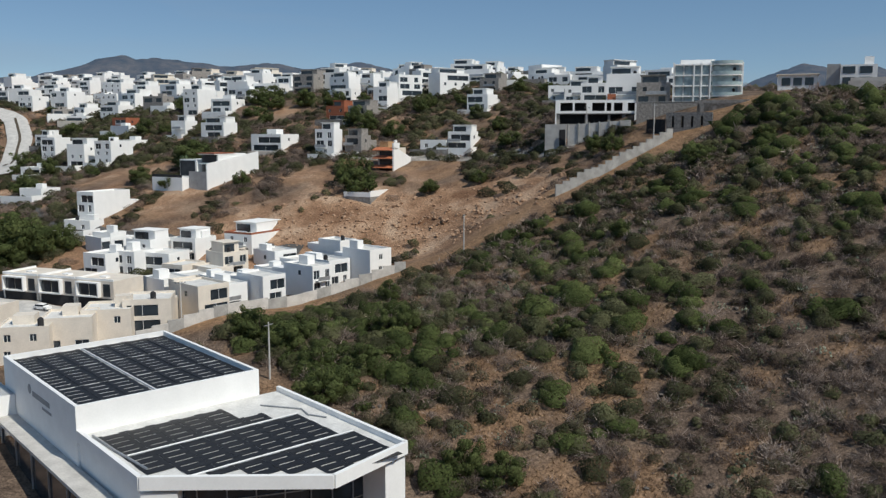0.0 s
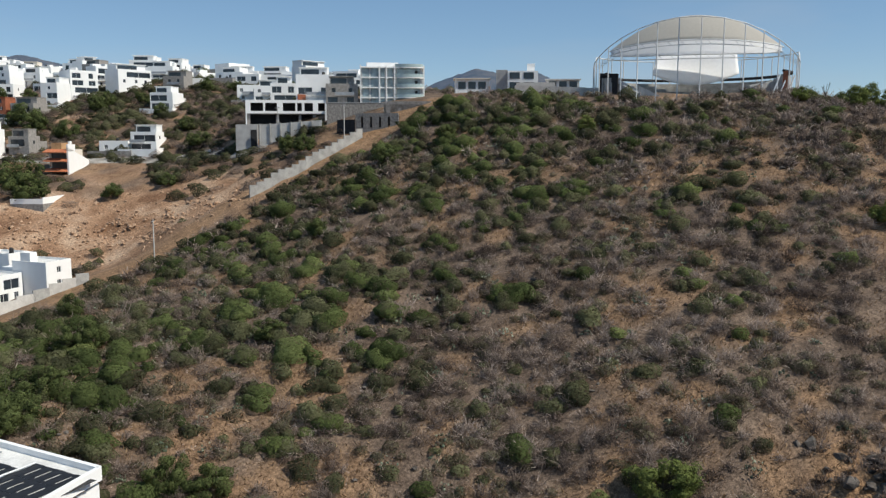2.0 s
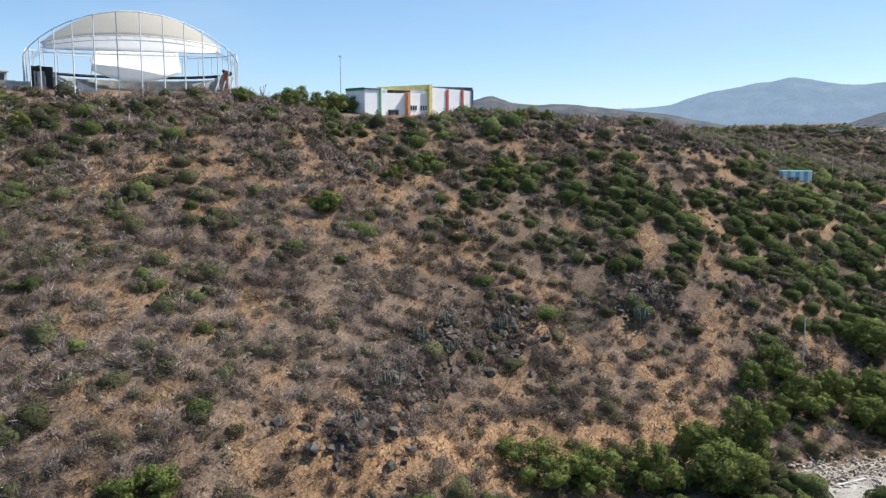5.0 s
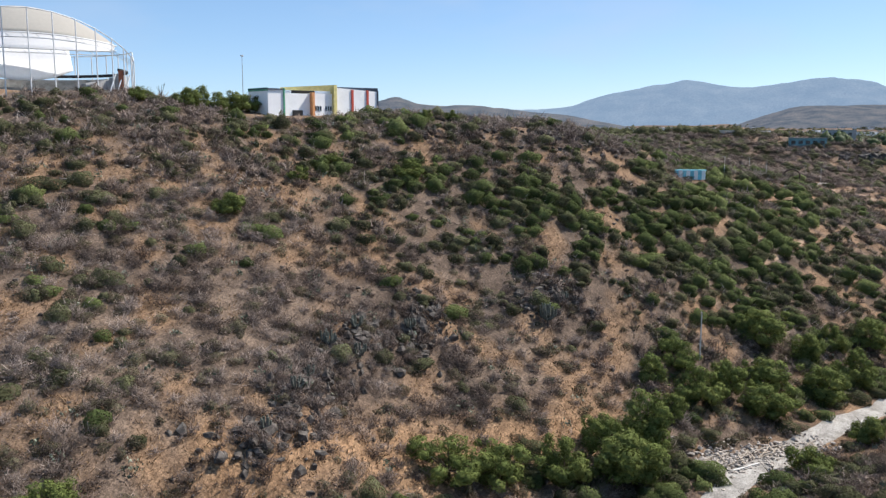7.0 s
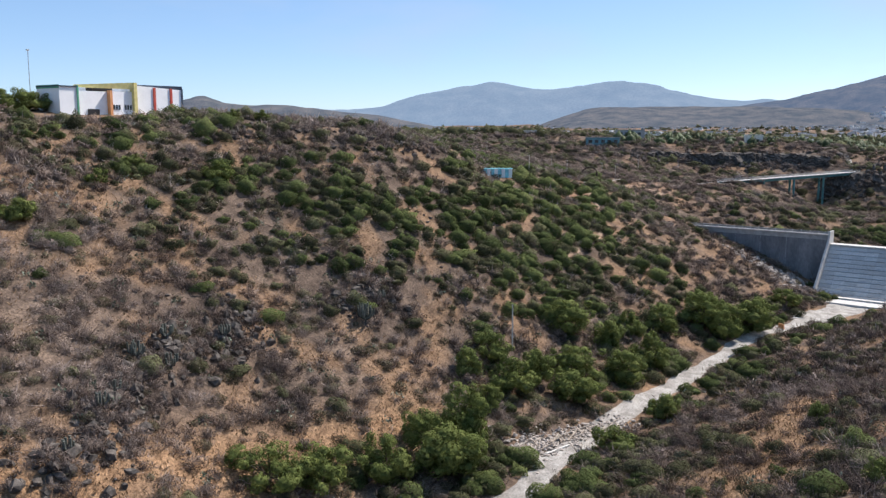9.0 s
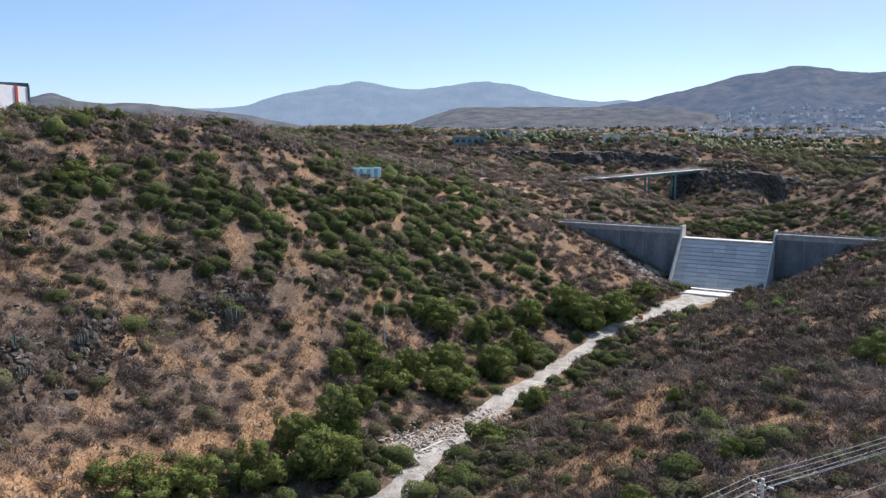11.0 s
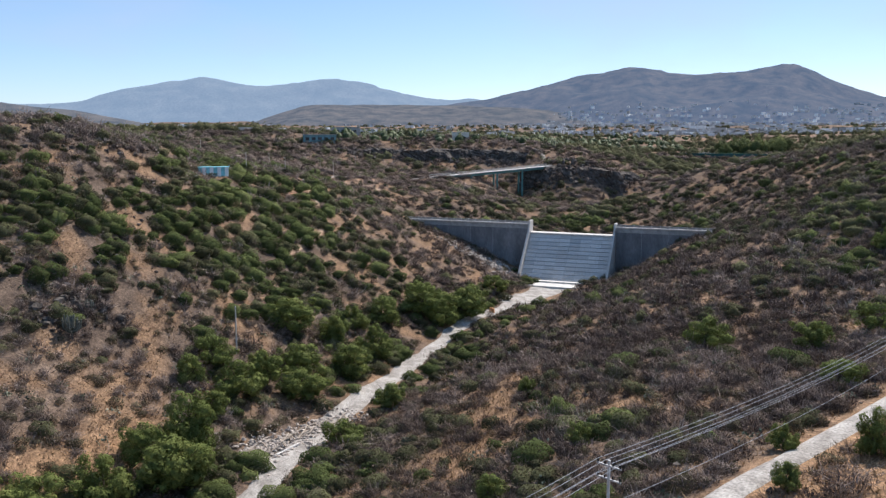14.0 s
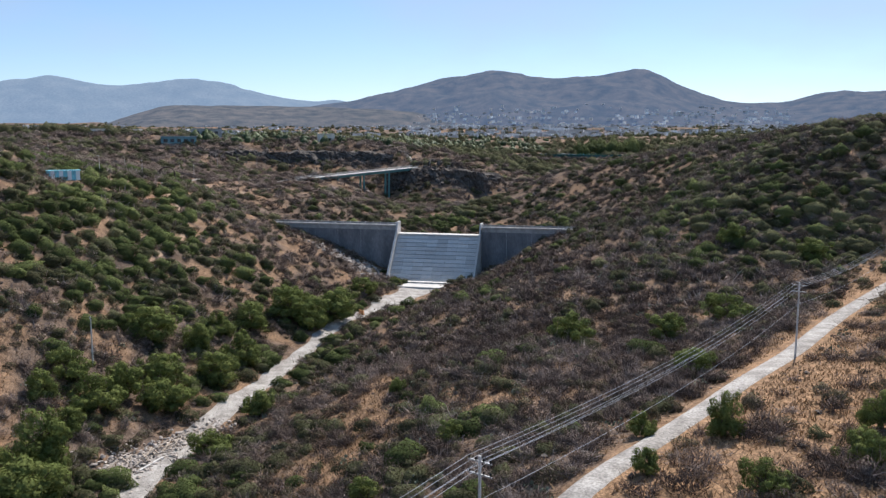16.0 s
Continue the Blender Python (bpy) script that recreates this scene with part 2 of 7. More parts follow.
FAR_BANK = [(350, -37, 16.4), (340, -56, 5.6), (315, -90, 7.5), (292, -64, 4.8), (306, -74, 5.2), (303, -109, 20.5), (310, -130, 26.3), (423, -75, 21.8), (417, -104, 20), (395, -144, 28), (428, -37, 32), (520, -15, 34.9), (532, -61, 34.1), (538, -85, 18), (555, -108, 41.3), (543, -135, 42.5), (519, -149, 16), (618, -201, 22), (742, -300, 28), (834, -345, 38.5), (815, -372, 38.5), (845, -315, 38.5), (584, -31, 33.3), (589, -83, 33.9), (639, -33, 51.7), (634, -89, 50.6), (663, -153, 48.6), (559, 39, 42.5), (638, 45, 53.9)]
NEAR_BANK = [(73, -29, 29), (95, -55, 29), (114, -83, 29), (163, -142, 29), (174, -170, 31), (110, -10, 16), (145, -3, 8), (188, -24, 9), (146, -36, 21), (223, -56, 16), (185, -75, 24), (194, -103, 30), (269, -109, 26), (322, -201, 59.4), (352, -191, 53.5), (390, -182, 47.5), (448, -172, 42.2), (240, -186, 65), (264, -198, 63.4), (193, -230, 68), (68, -188, 44), (-68, -188, 44), (-188, -68, 34), (0, 1, 18), (95, -74, 31), (-141, 51, 22)]
DISTANCE = [(985, 174, 64), (996, -87, 58.8), (1034, -376, 37.1), (763, -477, 58), (1992, 174, 71), (1970, -347, 67.5), (1813, -845, 64), (1410, 513, 64), (3985, 349, 105.9), (3759, -1368, 119.9), (1638, 1147, 64), (964, -1149, 84), (1607, 1915, 84), (0, 2500, 94), (-1250, 2165, 94), (-684, -1879, 64), (-1970, 347, 64), (-1539, -4229, 84), (0, 4500, 84), (-4229, 1539, 84), (3447, 2893, 84), (2893, -3447, 84)]
LINES = np.array(STREAM + SLOPE_FOOT + SLOPE_MID + RIM + PLATEAU + TERRACE + TOWN_HILL + FAR_BANK + NEAR_BANK + DISTANCE, float)


def _kernel(r2):
    return -np.sqrt(r2 + 64.0)


def _solve():
    n = len(LINES)
    d2 = ((LINES[:, None, :2] - LINES[None, :, :2]) ** 2).sum(-1)
    a = np.ones((n + 1, n + 1))
    a[:n, :n] = _kernel(d2) + 0.6 * np.eye(n)
    a[n, n] = 0
    return np.linalg.solve(a, np.append(LINES[:, 2], 0))


WEIGHTS = _solve()


def lattice(x, y, seed):
    """Smooth value noise between -1 and 1."""
    x, y = np.asarray(x, float), np.asarray(y, float)
    ix, iy = np.floor(x).astype(np.int64), np.floor(y).astype(np.int64)
    fx, fy = x - ix, y - iy
    fx, fy = fx * fx * (3 - 2 * fx), fy * fy * (3 - 2 * fy)

    def h(i, j):
        v = (i * 374761393 + j * 668265263 + seed * 974711) & 0x7FFFFFFF
        v = ((v ^ (v >> 13)) * 1274126177) & 0x7FFFFFFF
        return ((v ^ (v >> 16)) & 0xFFFF) / 32767.5 - 1
    return (h(ix, iy) * (1 - fx) + h(ix + 1, iy) * fx) * (1 - fy) + (h(ix, iy + 1) * (1 - fx) + h(ix + 1, iy + 1) * fx) * fy


def fractal(x, y, size, seed, octaves=3):
    return sum(lattice(x / size * 2 ** k + 17.3 * k, y / size * 2 ** k - 9.1 * k, seed + k) * 0.5 ** k for k in range(octaves))


def to_line(x, y, line):
    """Distance to a polyline in plan."""
    best = np.full(np.shape(x), 1e9)
    for (ax, ay, *_), (bx, by, *_) in zip(line, line[1:]):
        ux, uy = bx - ax, by - ay
        s = np.clip(((x - ax) * ux + (y - ay) * uy) / (ux * ux + uy * uy), 0, 1)
        best = np.minimum(best, np.hypot(x - ax - s * ux, y - ay - s * uy))
    return best


QUARRY = [(-60, 245), (-25, 248), (5, 240), (22, 236)]
OUTCROP_LOW = [(84, 79), (98, 76), (108, 80), (122, 83), (135, 77), (143, 77), (147, 82)]
OUTCROP_KNOB = [(165, 67), (172, 63), (177, 59)]
OUTCROP_RIM = [(205, 119), (225, 104), (243, 85), (256, 70)]
CLIFF_FAR = [(616, 52), (613, 12), (616, -29), (626, -68), (606, -104)]
CLIFF_POINT = [(556, -92), (543, -112), (532, -132), (540, -152), (566, -170)]
AVENUE = [(-190, 360), (-200, 387), (-215, 425), (-228, 460), (-250, 500), (-300, 540)]
ROAD_LINE = [(40, 10), (73, -30), (82, -42), (100, -64), (114.4, -82), (138, -110), (163, -142), (184, -172), (205, -206)]


def ground_z(x, y, relief=True):
    x, y = np.asarray(x, float), np.asarray(y, float)
    shape = x.shape
    x, y = x.ravel(), y.ravel()
    z = np.full(x.shape, WEIGHTS[-1])
    for w, (px, py, _) in zip(WEIGHTS, LINES):
        z += w * _kernel((x - px) ** 2 + (y - py) ** 2)
    if relief:
        flat = np.clip(np.minimum(to_line(x, y, STREAM), to_line(x, y, ROAD_LINE)) / 14 - 0.35, 0, 1)
        far = np.clip(np.hypot(x, y) / 900, 0, 1)
        z += flat * (1.1 * fractal(x, y, 24, 3) + (1 + 3 * far) * fractal(x, y, 70, 9, 2) * 0.6)
        rock = np.minimum(np.minimum(to_line(x, y, OUTCROP_LOW), to_line(x, y, OUTCROP_KNOB)), to_line(x, y, OUTCROP_RIM))
        z += np.exp(-(rock / 6) ** 2) * (0.5 + 1.3 * np.abs(fractal(x, y, 7, 33)))
        bank = np.exp(-(to_line(x, y, QUARRY) / 22) ** 2)
        z += bank * (1.5 * np.abs(fractal(x, y, 9, 53)) + 1.1 * lattice(x / 30, y / 4.5, 57))
    return z.reshape(shape)


def graded(lo, hi, step, inner_lo, inner_hi, grow=1.11):
    out = list(np.arange(inner_lo, inner_hi + 1e-6, step))
    s = step
    while out[-1] < hi:
        s *= grow
        out.append(out[-1] + s)
    s, left = step, [inner_lo]
    while left[-1] > lo:
        s *= grow
        left.append(left[-1] - s)
    return np.array(left[:0:-1] + out)


def sheet(name, xs, ys, z, mat, smooth=True):
    nx, ny = len(xs), len(ys)
    me = bpy.data.meshes.new(name)
    v = np.stack([np.repeat(xs, ny), np.tile(ys, nx), z.ravel()], 1)
    i = (np.arange(nx - 1)[:, None] * ny + np.arange(ny - 1)[None, :]).ravel()
    f = np.stack([i, i + ny, i + ny + 1, i + 1], 1)
    fill(me, v, f)
    me.polygons.foreach_set("use_smooth", np.full(len(f), smooth))
    me.materials.append(mat)
    return new(name, me)


def fill(me, v, f):
    """A mesh from arrays of points and of equal-sided faces."""
    k = f.shape[1]
    me.vertices.add(len(v))
    me.vertices.foreach_set("co", np.ascontiguousarray(v, np.float32).ravel())
    me.loops.add(f.size)
    me.loops.foreach_set("vertex_index", np.ascontiguousarray(f, np.int32).ravel())
    me.polygons.add(len(f))
    me.polygons.foreach_set("loop_start", np.arange(0, f.size, k, dtype=np.int32))
    me.polygons.foreach_set("use_smooth", np.zeros(len(f), bool))
    me.update(calc_edges=True)
    me.validate()


def ground_material():
    m = bpy.data.materials.new("dry_hillside_soil")
    m.use_nodes = True
    nt = m.node_tree
    nodes, links = nt.nodes, nt.links
    bsdf = nodes["Principled BSDF"]
    bsdf.inputs["Roughness"].default_value, bsdf.inputs["Specular IOR Level"].default_value = 0.95, 0.1
    co = nodes.new("ShaderNodeTexCoord")

    def noise_ramp(scale, stops, detail=5):
        t = nodes.new("ShaderNodeTexNoise")
        t.inputs["Scale"].default_value, t.inputs["Detail"].default_value = scale, detail
        links.new(co.outputs["Object"], t.inputs["Vector"])
        r = nodes.new("ShaderNodeValToRGB")
        while len(r.color_ramp.elements) < len(stops):
            r.color_ramp.elements.new(0.5)
        for e, (p, c) in zip(r.color_ramp.elements, stops):
            e.position, e.color = p, (*c, 1)
        links.new(t.outputs[0], r.inputs[0])
        return t, r.outputs[0]

    def mix(fac, a, b, mode="MIX"):
        x = nodes.new("ShaderNodeMix")
        x.data_type, x.blend_type = "RGBA", mode
        if isinstance(fac, float):
            x.inputs[0].default_value = fac
        else:
            links.new(fac, x.inputs[0])
        links.new(a, x.inputs[6])
        links.new(b, x.inputs[7])
        return x.outputs[2]

    t1, litter = noise_ramp(0.25, [(0.3, (0.080, 0.058, 0.045)), (0.5, (0.132, 0.097, 0.075)), (0.72, (0.205, 0.150, 0.113))])
    _, grass = noise_ramp(0.5, [(0.3, (0.200, 0.120, 0.070)), (0.7, (0.36, 0.226, 0.132))])
    _, earth = noise_ramp(0.12, [(0.3, (0.20, 0.112, 0.068)), (0.5, (0.34, 0.212, 0.136)), (0.7, (0.48, 0.345, 0.245))], 8)
    attr = nodes.new("ShaderNodeAttribute")
    attr.attribute_name = "cover"
    sep = nodes.new("ShaderNodeSeparateColor")
    links.new(attr.outputs["Color"], sep.inputs[0])
    c = mix(sep.outputs[2], litter, grass)
    c = mix(sep.outputs[0], c, grass)
    c = mix(sep.outputs[1], c, earth)
    _, grain = noise_ramp(2.2, [(0.32, (0.55, 0.55, 0.55)), (0.68, (1.3, 1.3, 1.3))])
    c = mix(1.0, c, grain, "MULTIPLY")
    _, litter_grain = noise_ramp(6.0, [(0.36, (0.55, 0.53, 0.52)), (0.5, (1.0, 1.0, 1.0)), (0.64, (1.45, 1.42, 1.36))], 6)
    c = mix(1.0, c, litter_grain, "MULTIPLY")
    links.new(c, bsdf.inputs["Base Color"])
    b = nodes.new("ShaderNodeBump")
    b.inputs["Strength"].default_value, b.inputs["Distance"].default_value = 0.6, 0.4
    links.new(t1.outputs[0], b.inputs["Height"])
    links.new(b.outputs[0], bsdf.inputs["Normal"])
    return m


PATH_EDGE = [(-45, 165), (-31, 178), (-10, 198), (12, 214), (32, 224), (62, 232), (84, 238), (100, 240), (116, 236)]
FOOT_GRASS = [(86, 78), (118, 62), (140, 48), (150, 40)]
PLATEAU_EARTH = [(300, 36), (360, 26), (410, 22), (470, 6), (508, -24)]
BANK_GRASS = [(112, -4), (126, -12), (142, -18), (158, -24), (172, -34)]


def cover(x, y):
    """How far dry grass and bare earth lie open at a place."""
    n = fractal(x, y, 18, 21)
    grass = np.clip(1.3 - to_line(x, y, PATH_EDGE) / 9 + 0.6 * n, 0, 1)
    grass = np.maximum(grass, np.clip(1.2 - to_line(x, y, FOOT_GRASS) / 8 + 0.5 * n, 0, 1))
    grass = np.maximum(grass, np.clip(0.95 - to_line(x, y, BANK_GRASS) / 10 + 0.9 * n, 0, 0.9))
    road = to_line(x, y, ROAD_LINE)
    south = np.clip((x * 0.75 + y * 0.66 < 36) * (1.6 - road / 28) + 0.5 * n, 0, 1) * (x > 20) * (y < 20)
    grass = np.maximum(grass, south)
    earth = np.clip(1.5 - to_line(x, y, QUARRY) / 24 + 0.5 * n, 0, 1)
    earth = np.maximum(earth, np.clip(0.9 - to_line(x, y, PLATEAU_EARTH) / 15 + 0.7 * n, 0, 0.8))
    town = (y > 255 + 0.3 * x) & (x < 80) & (x > -400)
    earth = np.maximum(earth, town * np.clip(0.35 + 0.7 * n, 0, 1))
    return grass, earth * (1 - 0.85 * grass)


xs = graded(-4700, 4700, 3.0, -190, 420)
ys = graded(-4700, 4700, 3.0, -230, 430)
gx, gy = np.meshgrid(xs, ys, indexing="ij")
gz = ground_z(gx, gy)
ground = tagged(sheet("ground", xs, ys, gz, ground_material()), "dry scrubby canyon hillside of tan soil and straw grass", "ground", kind="structure")
_g, _e2 = cover(gx, gy)
_col = ground.data.attributes.new("cover", "FLOAT_COLOR", "POINT")
_col.data.foreach_set("color", np.stack([_g.ravel(), _e2.ravel(), np.clip(-1.5 * fractal(gx, gy, 7, 77) - 0.2, 0, 0.65).ravel(), 1 + 0 * _g.ravel()], 1).astype(np.float32).ravel())


def gz1(x, y):
    return float(ground_z(np.array([x]), np.array([y]))[0])

# ---- building helpers ----
class Solid:
    """Points and faces of one mesh."""

    def __init__(self):
        self.v, self.f = [], []

    def add(self, pts, faces):
        n = len(self.v)
        self.v += [tuple(p) for p in pts]
        self.f += [tuple(n + i for i in face) for face in faces]
        return self

    def box(self, x0, x1, y0, y1, z0, z1):
        return self.add([(x0, y0, z0), (x1, y0, z0), (x1, y1, z0), (x0, y1, z0), (x0, y0, z1), (x1, y0, z1), (x1, y1, z1), (x0, y1, z1)],
                        [(3, 2, 1, 0), (4, 5, 6, 7), (0, 1, 5, 4), (1, 2, 6, 5), (2, 3, 7, 6), (3, 0, 4, 7)])

    def prism(self, outline, z0, z1):
        """An upright prism; z0 and z1 may be numbers or one number a corner."""
        n = len(outline)
        lo = z0 if hasattr(z0, "__len__") else [z0] * n
        hi = z1 if hasattr(z1, "__len__") else [z1] * n
        pts = [(x, y, z) for (x, y), z in zip(outline, lo)] + [(x, y, z) for (x, y), z in zip(outline, hi)]
        return self.add(pts, [tuple(range(n - 1, -1, -1)), tuple(range(n, 2 * n))] + [(i, (i + 1) % n, n + (i + 1) % n, n + i) for i in range(n)])

    def tube(self, p, q, r, r2=None, n=6):
        p, q = Vector(p), Vector(q)
        d = (q - p).normalized()
        a = d.orthogonal().normalized()
        b = d.cross(a)
        r2 = r if r2 is None else r2
        ring = [a * math.cos(2 * math.pi * i / n) + b * math.sin(2 * math.pi * i / n) for i in range(n)]
        return self.add([p + u * r for u in ring] + [q + u * r2 for u in ring],
                        [tuple(range(n - 1, -1, -1)), tuple(range(n, 2 * n))] + [(i, (i + 1) % n, n + (i + 1) % n, n + i) for i in range(n)])

    def chain(self, pts, r, n=5):
        """One bent tube through the points."""
        pts = [Vector(p) for p in pts]
        base, m = len(self.v), len(pts)
        for i, p in enumerate(pts):
            d = (pts[min(i + 1, m - 1)] - pts[max(i - 1, 0)]).normalized()
            a = d.cross(Vector((0, 0, 1)) if abs(d.z) < 0.9 else Vector((1, 0, 0))).normalized()
            b = d.cross(a)
            self.v += [tuple(p + (a * math.cos(2 * math.pi * k / n) + b * math.sin(2 * math.pi * k / n)) * r) for k in range(n)]
        for i in range(m - 1):
            for k in range(n):
                o, q = base + i * n, base + (i + 1) * n
                self.f.append((o + k, o + (k + 1) % n, q + (k + 1) % n, q + k))
        self.f += [tuple(base + k for k in range(n - 1, -1, -1)), tuple(base + (m - 1) * n + k for k in range(n))]
        return self

    def wall(self, p, q, thick, z0, z1):
        """An upright wall between two plan points; z0, z1 a number or a pair."""
        d = Vector((q[0] - p[0], q[1] - p[1], 0)).normalized() * thick / 2
        s = (-d.y, d.x)
        a = z0 if hasattr(z0, "__len__") else (z0, z0)
        b = z1 if hasattr(z1, "__len__") else (z1, z1)
        out = [(p[0] + s[0], p[1] + s[1]), (p[0] - s[0], p[1] - s[1]), (q[0] - s[0], q[1] - s[1]), (q[0] + s[0], q[1] + s[1])]
        return self.prism(out, (a[0], a[0], a[1], a[1]), (b[0], b[0], b[1], b[1]))

    def mesh(self, name, mat, smooth=False):
        me = bpy.data.meshes.new(name)
        me.from_pydata(self.v, [], self.f)
        me.materials.append(mat)
        if smooth:
            me.polygons.foreach_set("use_smooth", [True] * len(self.f))
        me.update()
        return me


def part(name, solid, mat, parent=None, label="", smooth=False, at=None):
    ob = new(name, solid if isinstance(solid, bpy.types.Mesh) else solid.mesh(name, mat, smooth))
    if parent is not None:
        ob.parent = parent
    if at is not None:
        ob.matrix_basis = at
    if label:
        ob["label"] = label
    return ob


def thing(name, x, y, z, turn=0.0, label="", category="", group="", kind=""):
    ob = new(name)
    ob.empty_display_size = 0.5
    ob.matrix_basis = pose(x, y, z, 0, 0, turn)
    return tagged(ob, label, category, group, kind)


# ---- mountains and the far plain ----
def mountain(name, label, peaks, dist, depth, mat, seed, rough=0.10):
    """A range: its skyline as bearing and height in degrees, seen from the canyon."""
    na, nr = 170, 34
    az = np.radians(np.linspace(peaks[0][0], peaks[-1][0], na))[:, None]
    r = np.linspace(dist - depth, dist + depth * 0.6, nr)[None, :]
    x, y = np.sin(az) * r, np.cos(az) * r
    line = np.interp(np.degrees(az[:, 0]), [p[0] for p in peaks], [p[1] for p in peaks])
    for _ in range(6):
        line[1:-1] = (line[:-2] + 2 * line[1:-1] + line[2:]) / 4
    prof = np.tan(np.radians(line))[:, None] * dist
    s = np.where(r < dist, (r - dist) / depth, (r - dist) / (depth * 0.6))
    lift = np.clip(1 - np.abs(s) ** 1.3, 0, 1)
    n = fractal(x, y, dist * 0.07, seed, 5)
    z = prof * lift * (1 + rough * 2.2 * n * (1 - lift ** 3)) + prof * 0.03 * fractal(x, y, dist * 0.02, seed + 7, 3)
    me = bpy.data.meshes.new(name)
    v = np.stack([x.ravel(), y.ravel(), 64 + (z - 12 * (1 - lift)).ravel()], 1)
    i = (np.arange(na - 1)[:, None] * nr + np.arange(nr - 1)[None, :]).ravel()
    fill(me, v, np.stack([i, i + 1, i + nr + 1, i + nr], 1))
    me.polygons.foreach_set("use_smooth", np.full(len(me.polygons), True))
    me.materials.append(mat)
    return tagged(new(name, me), label, "mountain", kind="structure")


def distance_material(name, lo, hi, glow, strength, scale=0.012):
    """A far backdrop slope; the air's blue haze is put in as emission."""
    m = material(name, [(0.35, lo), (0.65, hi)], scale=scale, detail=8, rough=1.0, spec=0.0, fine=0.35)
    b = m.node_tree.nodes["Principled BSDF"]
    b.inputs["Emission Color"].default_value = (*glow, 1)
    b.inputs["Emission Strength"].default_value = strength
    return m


M_FAR = distance_material("far_range_haze_blue", (0.05, 0.06, 0.06), (0.08, 0.085, 0.08), (0.26, 0.40, 0.62), 0.55)
M_MID = distance_material("mountain_scrub_hazed", (0.030, 0.036, 0.036), (0.085, 0.075, 0.062), (0.20, 0.32, 0.58), 0.27, 0.02)
M_LOW = distance_material("low_hill_scrub_hazed", (0.045, 0.046, 0.036), (0.115, 0.098, 0.075), (0.20, 0.32, 0.58), 0.19, 0.02)
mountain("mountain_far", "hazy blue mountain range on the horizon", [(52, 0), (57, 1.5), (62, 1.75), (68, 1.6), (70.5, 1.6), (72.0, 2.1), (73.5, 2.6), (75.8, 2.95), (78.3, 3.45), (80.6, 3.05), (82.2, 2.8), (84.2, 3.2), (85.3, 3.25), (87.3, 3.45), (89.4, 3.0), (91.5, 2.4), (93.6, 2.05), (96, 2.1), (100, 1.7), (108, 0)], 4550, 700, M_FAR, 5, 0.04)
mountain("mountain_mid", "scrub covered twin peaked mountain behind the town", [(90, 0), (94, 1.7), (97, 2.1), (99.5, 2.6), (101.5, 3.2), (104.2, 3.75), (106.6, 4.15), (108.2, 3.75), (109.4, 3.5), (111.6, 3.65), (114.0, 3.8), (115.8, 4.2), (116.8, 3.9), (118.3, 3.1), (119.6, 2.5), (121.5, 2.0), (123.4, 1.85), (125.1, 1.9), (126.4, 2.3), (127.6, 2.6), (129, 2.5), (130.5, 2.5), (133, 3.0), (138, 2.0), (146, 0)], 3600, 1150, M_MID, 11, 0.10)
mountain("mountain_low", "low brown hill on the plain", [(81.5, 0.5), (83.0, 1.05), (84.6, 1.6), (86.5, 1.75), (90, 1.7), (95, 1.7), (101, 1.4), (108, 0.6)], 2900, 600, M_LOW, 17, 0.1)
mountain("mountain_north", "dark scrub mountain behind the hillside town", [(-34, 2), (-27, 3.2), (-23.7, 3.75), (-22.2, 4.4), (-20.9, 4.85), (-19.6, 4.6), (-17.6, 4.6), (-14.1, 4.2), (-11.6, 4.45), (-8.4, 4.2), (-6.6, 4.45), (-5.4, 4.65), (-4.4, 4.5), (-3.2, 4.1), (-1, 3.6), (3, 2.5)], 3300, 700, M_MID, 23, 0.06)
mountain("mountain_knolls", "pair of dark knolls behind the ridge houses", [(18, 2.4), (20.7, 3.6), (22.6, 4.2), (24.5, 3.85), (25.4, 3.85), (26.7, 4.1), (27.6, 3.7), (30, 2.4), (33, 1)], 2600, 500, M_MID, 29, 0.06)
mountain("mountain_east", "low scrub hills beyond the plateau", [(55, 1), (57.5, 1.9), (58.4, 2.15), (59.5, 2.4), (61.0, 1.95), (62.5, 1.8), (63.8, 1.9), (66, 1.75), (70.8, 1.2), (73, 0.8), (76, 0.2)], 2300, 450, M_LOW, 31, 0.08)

# ---- scrub, cactus, grass and rocks ----
rng = np.random.default_rng(7)


def leaf_mesh(name, centres, size, tint, mat, out=None):
    """Loose leaf triangles at the centres, roughly facing outwards."""
    n = len(centres)
    nrm = rng.normal(size=(n, 3))
    if out is not None:
        nrm = out + 0.42 * nrm
    nrm /= np.linalg.norm(nrm, axis=1)[:, None]
    a = np.cross(nrm, rng.normal(size=(n, 3)))
    a /= np.linalg.norm(a, axis=1)[:, None] + 1e-9
    b = np.cross(nrm, a)
    s = np.asarray(size)[:, None] if np.ndim(size) else size
    v = np.stack([centres + a * s, centres - a * s * 0.6 + b * s * 0.75, centres - a * s * 0.6 - b * s * 0.75], 1).reshape(-1, 3)
    me = bpy.data.meshes.new(name)
    fill(me, v, np.arange(3 * n).reshape(n, 3))
    at = me.attributes.new("tint", "FLOAT", "POINT")
    at.data.foreach_set("value", np.repeat(np.clip(tint, 0, 1), 3).astype(np.float32))
    me.materials.append(mat)
    return me


